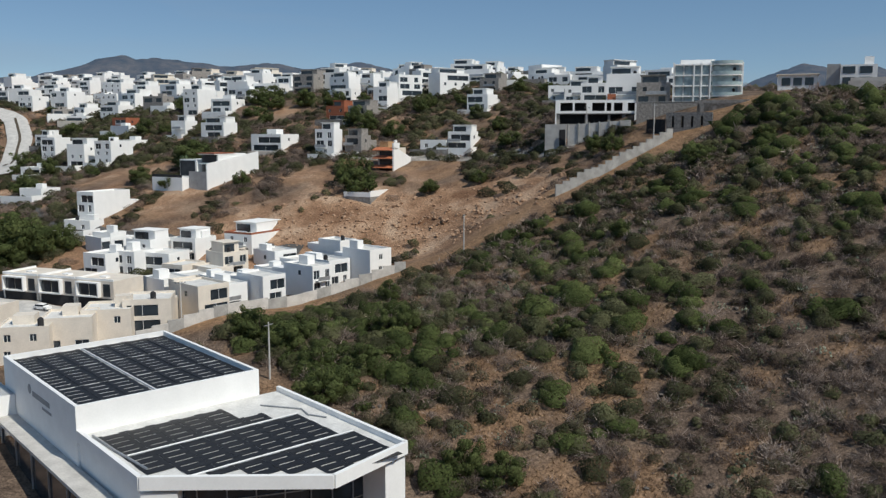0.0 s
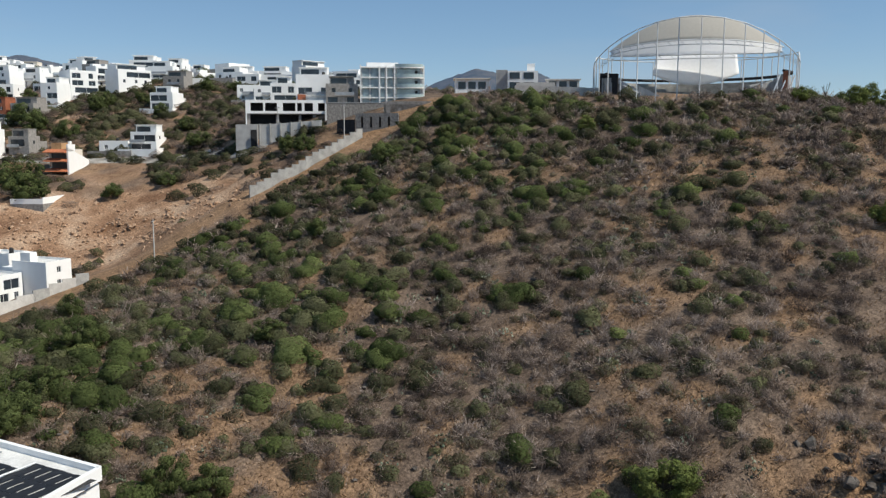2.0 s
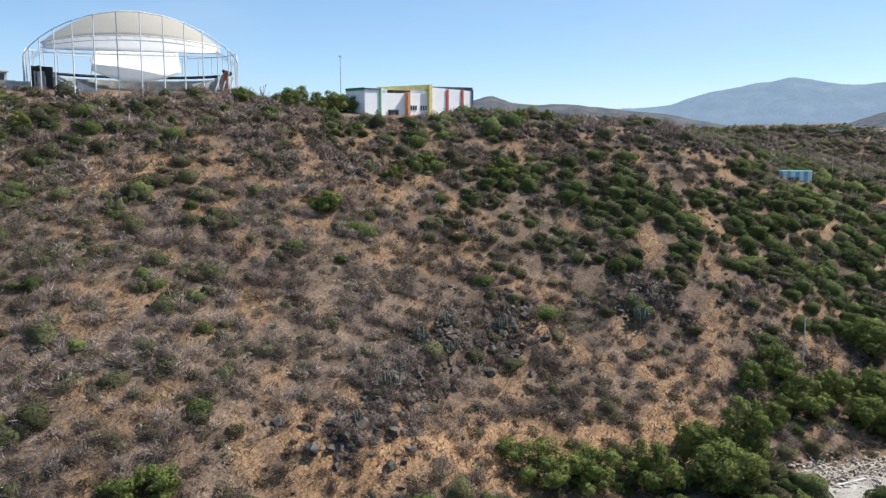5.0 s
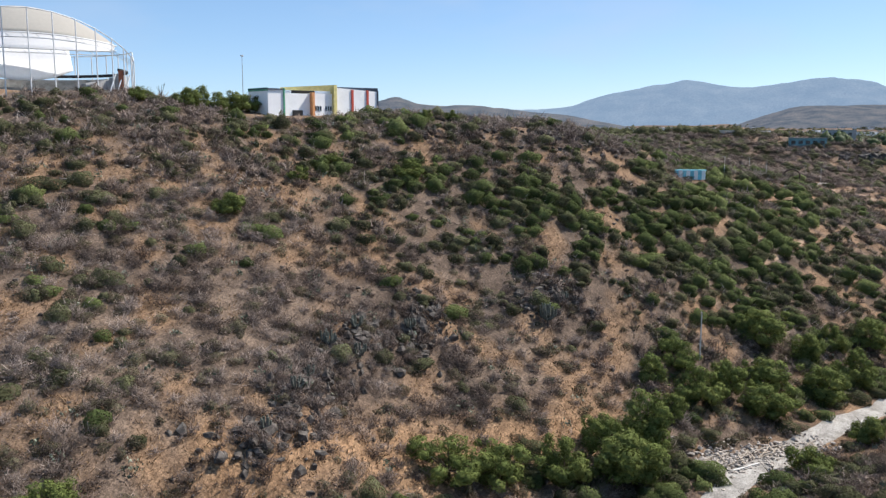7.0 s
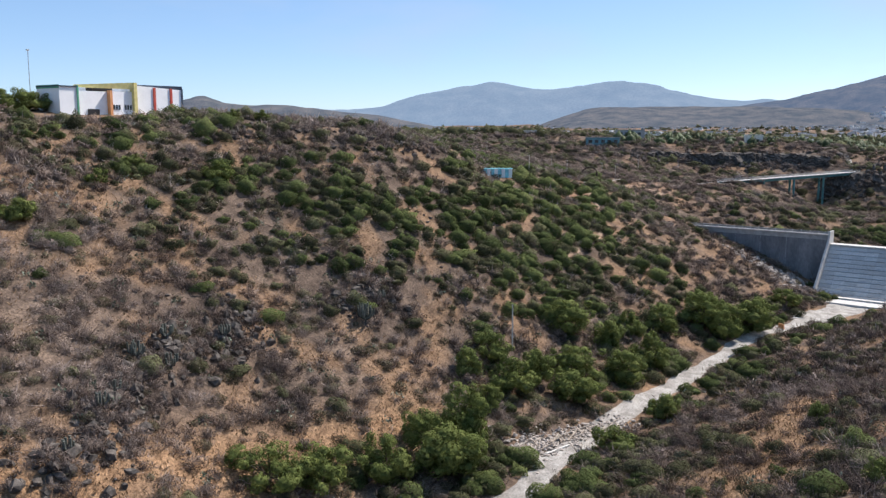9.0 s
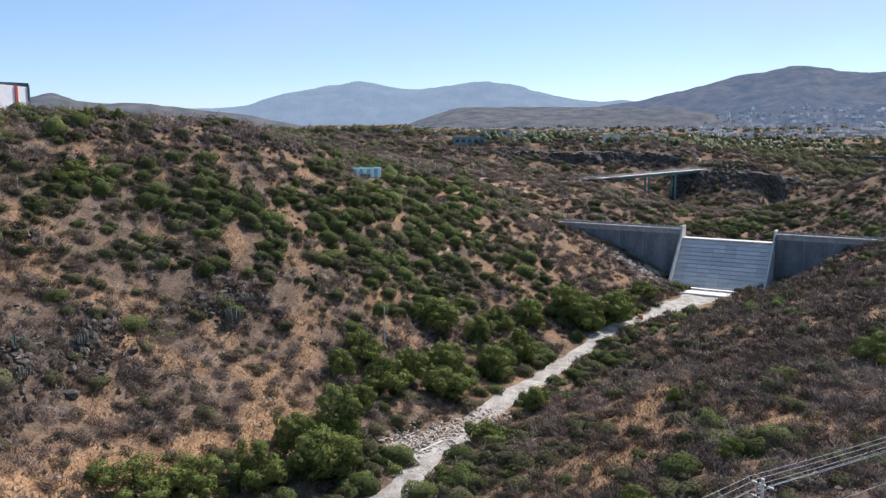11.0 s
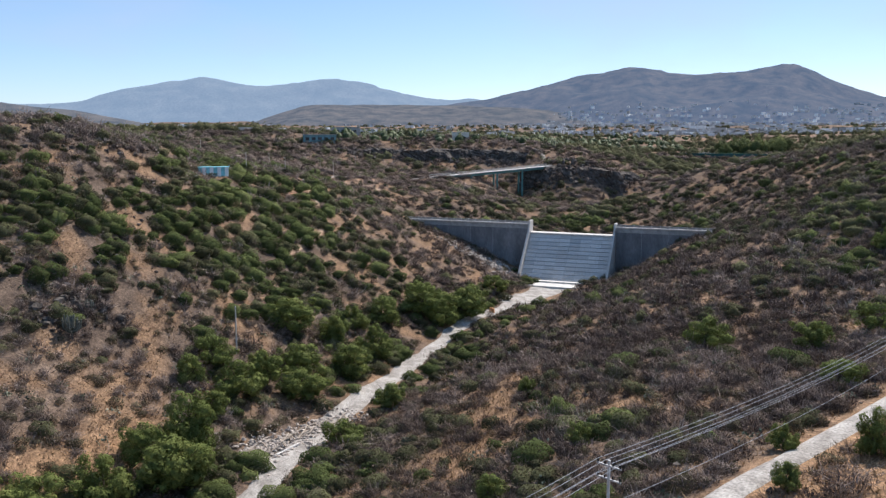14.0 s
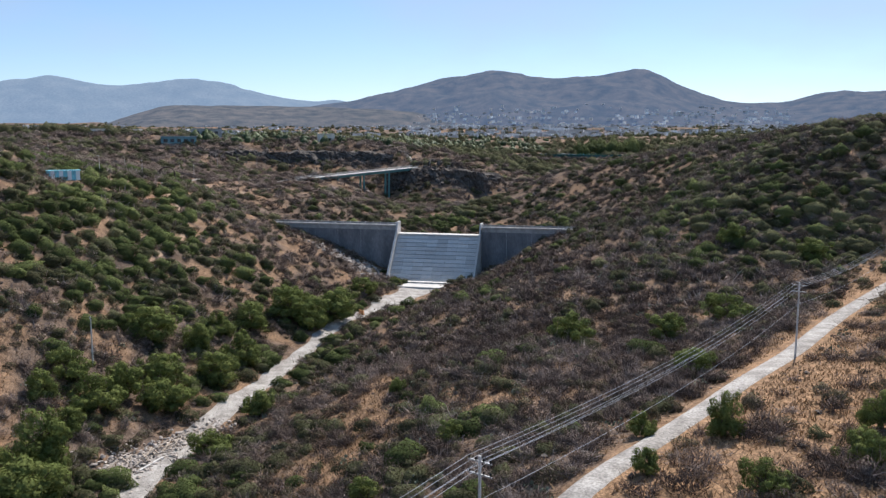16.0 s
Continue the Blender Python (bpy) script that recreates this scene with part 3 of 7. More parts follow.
def domes(x, y, radius, height, leaves, inner=0.62):
    """Leaf centres and outward ways for bushes: uneven lobed domes that stand on the ground."""
    n = len(x)
    z = ground_z(x, y)
    lobes = 7
    ld = rng.normal(size=(n, lobes, 3))
    ld[:, :, 2] = np.abs(ld[:, :, 2])
    ld /= np.linalg.norm(ld, axis=2)[:, :, None]
    d = rng.normal(size=(n, leaves, 3))
    d[:, :, 2] = np.abs(d[:, :, 2] + 0.15)
    d /= np.linalg.norm(d, axis=2)[:, :, None]
    bump = np.clip(np.einsum("nkc,nlc->nkl", d, ld), 0, 1).max(axis=2) ** 7
    rad = (0.66 + 0.42 * bump) * (1 - (1 - inner) * rng.uniform(0, 1, (n, leaves)) ** 2.2)
    sc = np.stack([radius, radius, height], 1)[:, None, :]
    q = d * rad[:, :, None] * sc + np.stack([x, y, z], 1)[:, None, :]
    return q.reshape(-1, 3), (d / sc * radius[:, None, None]).reshape(-1, 3)


def twigs(x, y, radius, height, count, width):
    """Bare branches that fan out from one foot, as thin triangles that thicken towards the inside."""
    n = len(x)
    z = ground_z(x, y)
    d = rng.normal(size=(n, count, 3))
    d[:, :, 2] = np.abs(d[:, :, 2]) + 0.12
    d /= np.linalg.norm(d, axis=2)[:, :, None]
    sc = np.stack([radius, radius, height], 1)[:, None, :]
    foot = np.stack([x, y, z - 0.05], 1)[:, None, :]
    reach = rng.uniform(0.7, 1.05, (n, count, 1))
    start = foot + d * sc * rng.uniform(0.15, 0.65, (n, count, 1))
    tip = foot + d * sc * reach + rng.normal(size=(n, count, 3)) * 0.20 * radius[:, None, None]
    tip[:, :, 2] = np.maximum(tip[:, :, 2], z[:, None] + 0.1)
    side = np.cross(tip - start, rng.normal(size=(n, count, 3)) + np.array([0, 0, 0.8]))
    side /= np.linalg.norm(side, axis=2)[:, :, None] + 1e-9
    side *= width * rng.uniform(0.6, 1.4, (n, count, 1))
    return np.stack([start + side, start - side, tip], 2).reshape(-1, 3)


def core_template(fineness):
    """The upper part of a ball, as points and triangles."""
    bm = bmesh.new()
    bmesh.ops.create_icosphere(bm, subdivisions=fineness, radius=1)
    bmesh.ops.delete(bm, geom=[q for q in bm.verts if q.co.z < (-0.3 if fineness == 2 else -0.6)], context="VERTS")
    bm.verts.index_update()
    v = np.array([q.co for q in bm.verts])
    f = np.array([[q.index for q in face.verts] for face in bm.faces])
    bm.free()
    return v, f


CORE_FINE, CORE_COARSE = core_template(2), core_template(1)


def cores(name, x, y, radius, height, tint, mat, shape, lump=0.42):
    """The body of every bush: a lumpy dome that sits on the ground."""
    CORE_V, CORE_F = shape
    n, k = len(x), len(CORE_V)
    lobes = 6
    ld = rng.normal(size=(n, lobes, 3))
    ld[:, :, 2] = np.abs(ld[:, :, 2])
    ld /= np.linalg.norm(ld, axis=2)[:, :, None]
    bulge = np.clip(np.einsum("kc,nlc->nkl", CORE_V, ld), 0, 1).max(axis=2) ** 4
    rad = 1 - lump + lump * 1.25 * bulge + rng.normal(0, 0.12, (n, k))
    a = rng.uniform(0, 6.28, n)
    squeeze = rng.uniform(0.8, 1.25, n)
    sc = np.stack([radius * squeeze, radius / squeeze, height], 1)[:, None, :]
    v = CORE_V[None] * rad[:, :, None] * sc
    ca, sa = np.cos(a)[:, None], np.sin(a)[:, None]
    v = np.stack([v[:, :, 0] * ca - v[:, :, 1] * sa, v[:, :, 0] * sa + v[:, :, 1] * ca, v[:, :, 2]], 2)
    v += np.stack([x, y, ground_z(x, y)], 1)[:, None, :]
    me = bpy.data.meshes.new(name)
    fill(me, v.reshape(-1, 3), (np.arange(n)[:, None, None] * k + CORE_F[None]).reshape(-1, 3))
    me.polygons.foreach_set("use_smooth", np.ones(len(me.polygons), bool))
    # lit tops and shaded feet of the bushes are put into the tint
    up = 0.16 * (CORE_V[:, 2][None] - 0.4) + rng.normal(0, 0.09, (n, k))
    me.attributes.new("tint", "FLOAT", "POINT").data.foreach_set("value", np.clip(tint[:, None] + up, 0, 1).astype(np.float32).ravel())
    me.materials.append(mat)
    return me


def in_poly(x, y, poly):
    inside = np.zeros(np.shape(x), bool)
    for (ax, ay), (bx_, by_) in zip(poly, poly[1:] + poly[:1]):
        inside ^= ((ay > y) != (by_ > y)) & (x < (bx_ - ax) * (y - ay) / (by_ - ay + 1e-12) + ax)
    return inside


BUILT = []          # plan rectangles kept free of scrub: centre, half sizes, turn


def free(x, y):
    ok = (to_line(x, y, STREAM) > 3.4) & (to_line(x, y, ROAD_LINE) > 2.9) & (to_line(x, y, AVENUE) > 8.5)
    for cx, cy, hx, hy, turn in BUILT:
        c, s = math.cos(radians(-turn)), math.sin(radians(-turn))
        dx, dy = x - cx, y - cy
        ok &= ~((np.abs(dx * c - dy * s) < hx) & (np.abs(dx * s + dy * c) < hy))
    return ok

# ---- tracks and roads ----
def ribbon(name, line, half, mat, lift, label, category="road", wobble=0.0):
    pts = []
    for (ax, ay, *_), (bx_, by_, *_) in zip(line, line[1:]):
        k = max(2, int(math.hypot(bx_ - ax, by_ - ay) / 2.5))
        pts += [(ax + (bx_ - ax) * i / k, ay + (by_ - ay) * i / k) for i in range(k)]
    pts.append(tuple(line[-1][:2]))
    p = np.array(pts)
    for _ in range(4):
        p[1:-1] = (p[:-2] + 2 * p[1:-1] + p[2:]) / 4
    d = np.gradient(p, axis=0)
    d /= np.linalg.norm(d, axis=1)[:, None]
    side = np.stack([-d[:, 1], d[:, 0]], 1)
    across = np.linspace(-1, 1, 9)
    w = half * (1 + wobble * fractal(p[:, 0], p[:, 1], 11, 61))
    w2 = half * (1 + wobble * fractal(p[:, 0], p[:, 1], 9, 67))
    off = np.where(across[None, :] < 0, across[None, :] * w[:, None], across[None, :] * w2[:, None])
    x = p[:, :1] + side[:, :1] * off
    y = p[:, 1:] + side[:, 1:] * off
    z = ground_z(x, y) + lift - 0.5 * np.abs(across[None, :]) ** 6 * 1.0
    me = bpy.data.meshes.new(name)
    m = len(across)
    i = (np.arange(len(p) - 1)[:, None] * m + np.arange(m - 1)[None, :]).ravel()
    fill(me, np.stack([x.ravel(), y.ravel(), z.ravel()], 1), np.stack([i, i + m, i + m + 1, i + 1], 1))
    me.polygons.foreach_set("use_smooth", np.full(len(me.polygons), True))
    me.materials.append(mat)
    return tagged(new(name, me), label, category, kind="structure")


ribbon("road_canyon", STREAM[2:-1] + [(320, -66, 5.6)], 3.0, M_GRAVEL, 0.28, "pale dusty gravel track along the canyon floor", wobble=0.35)
ribbon("road_bank", ROAD_LINE, 2.0, M_GRAVEL, 0.22, "straight pale gravel road on the canyon bank", wobble=0.08)
ribbon("road_dam_yard", [(282, -45), (300, -57), (326, -72)], 8.0, M_GRAVEL, 0.24, "pale gravel yard at the foot of the dam", wobble=0.4)
ribbon("road_town", [(-46, 311), (-20, 308), (5, 303), (22, 285), (31, 264), (40, 258)], 3.0, M_GRAVEL, 0.3, "unpaved hillside street below the white houses")
ribbon("road_lower", [(-150, 300), (-121, 263), (-95, 252), (-66, 243), (-40, 238)], 3.0, M_ASPHALT, 0.3, "asphalt street at the foot of the cut bank")
ribbon("road_avenue", AVENUE, 6.2, M_PALECONC, 1.5, "wide concrete avenue curving through the town")
ribbon("road_median", [(-200, 387), (-215, 425), (-228, 460), (-250, 500)], 0.8, M_BARK, 1.8, "dark planted median of the concrete avenue")
ribbon("road_court", [(-118, 206), (-96, 198), (-80, 190)], 5.0, M_PALECONC, 0.3, "paved court between the cream row houses")
ribbon("road_footpath", [(318, 29.5), (340, 31), (389, 35.6), (470, 10), (515, -32)], 0.9, M_GRAVEL, 0.25, "narrow dusty footpath across the plateau")
ribbon("road_park", [(566, -104), (590, -116), (640, -118), (720, -100)], 1.9, M_GRAVEL, 0.3, "park road beyond the bridge")

BUILT += [(162, 16.5, 17, 4.2, -32), (306, -61, 20, 8, -32)]
# ---- swim hall with black collectors on its roofs ----
SX, SY, STURN = -44.6, 99.1, 41.5
BUILT.append((SX + 4, SY + 2, 34, 38, STURN))


def swim_hall():
    hall = thing("swim_hall", SX, SY, 0, STURN, "white two part swim hall with black solar collectors on its roofs", "building")
    base = 8.0
    up = Solid().box(0, 25, 0, 31.5, base, 30.2)
    part("upper_block", up, M_WHITE, hall)
    par = Solid()
    par.box(0, 25, 0, 0.5, 30.2, 31.0).box(0, 25, 31.0, 31.5, 30.2, 31.0).box(0, 0.5, 0.5, 31.0, 30.2, 31.0).box(24.5, 25, 0.5, 31.0, 30.2, 31.0)
    part("upper_parapet", par, M_WHITE, hall)
    part("upper_roof", Solid().box(0.5, 24.5, 0.5, 31.0, 30.2, 30.26), M_ROOF, hall, "pale roof screed")
    outline = [(0.3, -0.003), (0.3, -18.7), (3.5, -21.3), (16, -31.8), (28, -29.2), (28, -0.003)]
    body = Solid().prism([(0.3, -0.003), (0.3, -18.5), (1.2, -18.5), (16, -24), (28, -24), (28, -0.003)], base, 27.2)
    part("lower_block", body, M_WHITE, hall)
    roof = Solid().prism(outline, 26.6, 27.3)
    part("lower_roof", roof, M_ROOF, hall, "pale roof screed with a white fascia")
    for p, q in zip(outline[0:], outline[1:]):
        part("lower_parapet", Solid().wall(p, q, 0.55, 26.5, 28.0), M_WHITE, hall)
    # side wing wall and the recessed dark glass front under the canopy
    part("front_pier", Solid().prism([(24.6, -29.6), (28.0, -29.0), (28.0, -24), (24.6, -24)], base, 26.0), M_WHITE, hall)
    part("side_pier", Solid().prism([(0.35, -18.6), (3.3, -21.1), (4.6, -19.6), (1.5, -17.8)], base, 26.0), M_WHITE, hall)
    glass = part("glass_front", Solid().prism([(4.5, -20.2), (16, -25.2), (24.6, -25.2), (24.6, -24.6), (16, -24.6), (4.5, -19.6)], base, 25.6), M_GLASS, hall, "dark recessed glass front")
    for k in range(7):
        x = 5.6 + k * 2.9
        y = -20.2 - min(1, (x - 4.5) / 11.5) * 5.0
        part("mullion", Solid().box(x - 0.06, x + 0.06, y - 0.22, y - 0.08, base, 25.6), M_GALV, glass)
    for k in range(5):
        part("transom", Solid().prism([(4.6, -20.42), (16, -25.36), (24.5, -25.36), (24.5, -25.24), (16, -25.24), (4.6, -20.3)], 12 + k * 3, 12.12 + k * 3), M_GALV, glass)
    # covered walk along the shaded side
    part("walkway_roof", Solid().box(-2.9, -0.05, -19.5, 26, 23.0, 23.45), M_PALECONC, hall, "flat pale concrete canopy")
    part("walkway_wall", Solid().box(-2.5, -2.2, -19, 26, base, 23.0), M_GLASS, hall, "dark glazed walkway wall")
    for k in range(7):
        part("walkway_post", Solid().box(-2.72, -2.55, -18 + 7 * k, -17.75 + 7 * k, base, 23.0), M_GALV, hall)
    part("rear_wing", Solid().box(-14, -0.05, 26.2, 44, base, 26.4), M_WHITE, hall)
    ribs = Solid()
    for k in range(46):
        ribs.box(-13.8 + k * 0.3, -13.68 + k * 0.3, 26.3, 43.8, 26.4, 26.47)
    part("ribbed_roof", ribs, M_GALV, hall, "ribbed metal roof")
    # collectors: black mats with headers, in bands
    mat_mesh = Solid().box(0, 3.24, 0, 1.38, 0, 0.03).box(0, 0.55, 1.383, 1.655, 0, 0.03).box(2.6, 3.24, 1.383, 1.655, 0, 0.03).mesh("collector", M_MAT)
    head_mesh = Solid().tube((0, 0, 0.06), (0, 9.6, 0.06), 0.05).mesh("header_pipe", M_MAT)
    lead = Solid().chain([(11.0, 0.9, 30.42), (11.0, 30.6, 30.42)], 0.14)
    part("feed_pipe", lead, M_STEEL, hall, "white feed pipe")

    def field(x0, cols, y0, bands, z, rows=6, inside=None, pitch=10.15):
        for b in range(bands):
            for c in range(cols):
                for r in range(rows):
                    x, y = x0 + c * 3.28, y0 + b * pitch + r * 1.66
                    if inside and not (inside(x, y) and inside(x + 3.2, y) and inside(x + 3.2, y + 1.4) and inside(x, y + 1.4)):
                        continue
                    jig = 0.05 * math.sin(c * 7.1 + r * 3.3 + b)
                    part("collector", mat_mesh, None, hall, at=pose(x + jig, y, z, 0, 0, 0.6 * math.sin(c * 2.3 + r)))
                if not inside:
                    part("header_pipe", head_mesh, None, hall, at=pose(x0 + c * 3.28 - 0.04, y0 + b * pitch, z))
    field(0.9, 3, 0.8, 3, 30.28)
    field(11.3, 4, 0.8, 3, 30.28)

    def low(x, y):
        return 1.0 < x < 27.2 and y < -1.0 and (x < 3.5 and y > -18.5 or x >= 3.5 and y > -20.6 - (x - 3.5) * 0.84 or x > 15 and y > -30.2 + (x - 15) * 0.2) and not (x > 21 and y > -6 - (x - 21) * 1.1)
    field(1.6, 8, -10.6, 1, 27.36, inside=low)
    field(1.6, 8, -20.7, 1, 27.36, inside=low)
    field(3.4, 8, -30.8, 1, 27.36, inside=low)
    part("cross_pipe", Solid().chain([(2.0, -10.85, 27.5), (24.5, -10.85, 27.5)], 0.13).chain([(3.0, -20.95, 27.5), (26.2, -20.95, 27.5)], 0.13), M_STEEL, hall, "white cross pipe")
    part("cable_run", Solid().chain([(1.4, -1.5, 27.45), (1.6, -8, 27.45), (2.2, -16, 27.45)], 0.16), M_GALV, hall)
    part("cable_run", Solid().chain([(22.6, -4.5, 27.45), (26.0, -9.5, 27.45), (25.4, -12, 27.45), (26.6, -14.5, 27.45)], 0.1), M_GALV, hall)
    # sign on the shaded wall: a small mark and two bars
    sign = part("wall_sign", Solid().box(-0.06, -0.003, 10.2, 17.5, 28.2, 28.9), M_GREYWALL, hall, "grey unreadable lettering")
    part("sign_mark", Solid().tube((-0.06, 18.8, 28.9), (-0.003, 18.8, 28.9), 0.7, n=10), M_GREYWALL, sign)
    part("sign_line", Solid().box(-0.06, -0.003, 9.6, 13.4, 27.3, 27.65), M_GREYWALL, sign)
    return hall


swim_hall()
court = thing("entrance_porch", -66, 90, 15, STURN, "flat roofed pale entrance porch beside the swim hall", "porch")
part("porch_roof", Solid().box(-6, 5, -9, 4, 3.4, 3.8), M_PALECONC, court)
for px_, py_ in ((-5.5, -8.5), (4.5, -8.5), (-5.5, 3.5), (4.5, 3.5)):
    part("porch_post", Solid().box(px_ - 0.15, px_ + 0.15, py_ - 0.15, py_ + 0.15, -6, 3.4), M_WHITE, court)

# ---- dam ----
DX, DY, DTURN = 363.5, -15.3, -115.1        # local x runs along the crest, local -y looks upstream


def dam():
    d = thing("dam", DX, DY, 0, DTURN, "grey concrete gravity dam with a sloping spillway between two wings", "dam")
    # with this turn local +y points away from the camera side; the downstream face is at y < 0
    def wing(x0, x1, name):
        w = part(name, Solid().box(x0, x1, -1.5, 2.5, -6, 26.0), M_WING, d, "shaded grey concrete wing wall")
        cap = part("crest_walk", Solid().box(x0, x1, -1.9, 2.9, 26.0, 26.4), M_PALECONC, w)
        n = int((x1 - x0) / 3.2)
        for k in range(n + 1):
            x = x0 + 0.2 + (x1 - x0 - 0.4) * k / n
            part("rail_post", Solid().box(x - 0.14, x + 0.14, -1.8, -1.5, 26.4, 27.5), M_PALECONC, w)
        part("crest_band", Solid().box(x0, x1, -1.56, -1.503, 24.2, 26.0), M_CONC, w, "paler band below the crest")
        part("rail_panel", Solid().box(x0, x1, -1.72, -1.58, 26.5, 27.3), M_CONC, w)
        for k in range(1, int((x1 - x0) / 10)):
            x = x0 + 10 * k
            part("joint_rib", Solid().box(x - 0.06, x + 0.06, -1.56, -1.49, 2, 26.0), M_GREYWALL, w)
        return w
    wing(-6, 49.3, "wing_wall")
    wing(85.0, 136, "wing_wall")
    # the spillway: lifts of concrete, each set a little back from the one below
    lifts = 12
    top, foot, run = 22.4, 5.4, 15.5
    for k in range(lifts):
        z0, z1 = foot + (top - foot) * k / lifts, foot + (top - foot) * (k + 1) / lifts
        y0, y1 = -1.5 - run * (1 - k / lifts), -1.5 - run * (1 - (k + 1) / lifts)
        for j in range(8):
            xa, xb = 50.2 + j * 4.25 + 0.02, 50.2 + (j + 1) * 4.25 - 0.02
            s = Solid()
            e = 0.06 * math.sin(j * 5.3 + k * 2.1)
            s.add([(xa, y0 - e, z0), (xb, y0 - e, z0), (xb, y1 - 0.45 - e, z1 - 0.12), (xa, y1 - 0.45 - e, z1 - 0.12), (xa, 2, z0), (xb, 2, z0), (xb, 2, z1 - 0.12), (xa, 2, z1 - 0.12)],
                  [(0, 1, 2, 3), (7, 6, 5, 4), (1, 5, 6, 2), (0, 3, 7, 4), (3, 2, 6, 7), (0, 4, 5, 1)])
            part("spillway_slab", s, M_SPILL, d)
    part("spillway_crest", Solid().box(50.2, 84.2, -2.2, 2.4, 22.4, 22.9), M_PALECONC, d, "pale rounded overflow crest")
    for x in (49.5, 84.2):
        s = Solid()
        s.add([(x, -1.5 - run - 1.5, 3), (x + 0.65, -1.5 - run - 1.5, 3), (x + 0.65, -1.5 - run - 1.5, foot + 1.8), (x, -1.5 - run - 1.5, foot + 1.8),
               (x, 2.4, 3), (x + 0.65, 2.4, 3), (x + 0.65, 2.4, 27.6), (x, 2.4, 27.6), (x, -2.2, 27.6), (x + 0.65, -2.2, 27.6), (x, -3.6, top + 1.4), (x + 0.65, -3.6, top + 1.4)],
              [(0, 1, 2, 3), (3, 2, 11, 10), (10, 11, 9, 8), (8, 9, 6, 7), (4, 7, 6, 5), (0, 3, 10, 8, 7, 4), (1, 5, 6, 9, 11, 2), (0, 4, 5, 1)])
        part("training_wall", s, M_PALECONC, d)
    part("stilling_sill", Solid().box(49.5, 85, -20.5, -18.2, 3.0, 6.3), M_PALECONC, d, "pale sill at the foot")
    part("stilling_floor", Solid().box(49.5, 85, -18.2, -16, 3.0, 5.3), M_PALECONC, d)
    part("apron", Solid().box(51, 80, -28, -20.5, 3.0, 5.75), M_PALECONC, d, "pale concrete apron")
    return d


M_SPILL = material("spillway_concrete", [(0.0, (0.45, 0.44, 0.425)), (0.5, (0.53, 0.52, 0.505)), (1.0, (0.61, 0.60, 0.58))], scale=0.22, detail=7, source="object", rough=0.9, bump=0.3, fine=0.2, stretch=(1, 1, 3))
dam()
BUILT.append((DX - 0.424 * 67, DY - 0.905 * 67 + 0, 20, 10, DTURN))

# ---- arena with its tent roof ----
AX, AY = 262 * math.sin(radians(36.65)), 262 * math.cos(radians(36.65))
AZ0 = 72.6
M_TENT = membrane("beige_tent_cloth", (0.47, 0.44, 0.39), 0.2)
M_SAIL = membrane("bright_sail_cloth", (0.97, 0.97, 0.97), 0.3)
M_TENTWHITE = membrane("white_tent_cloth", (0.95, 0.95, 0.95), 0.68)


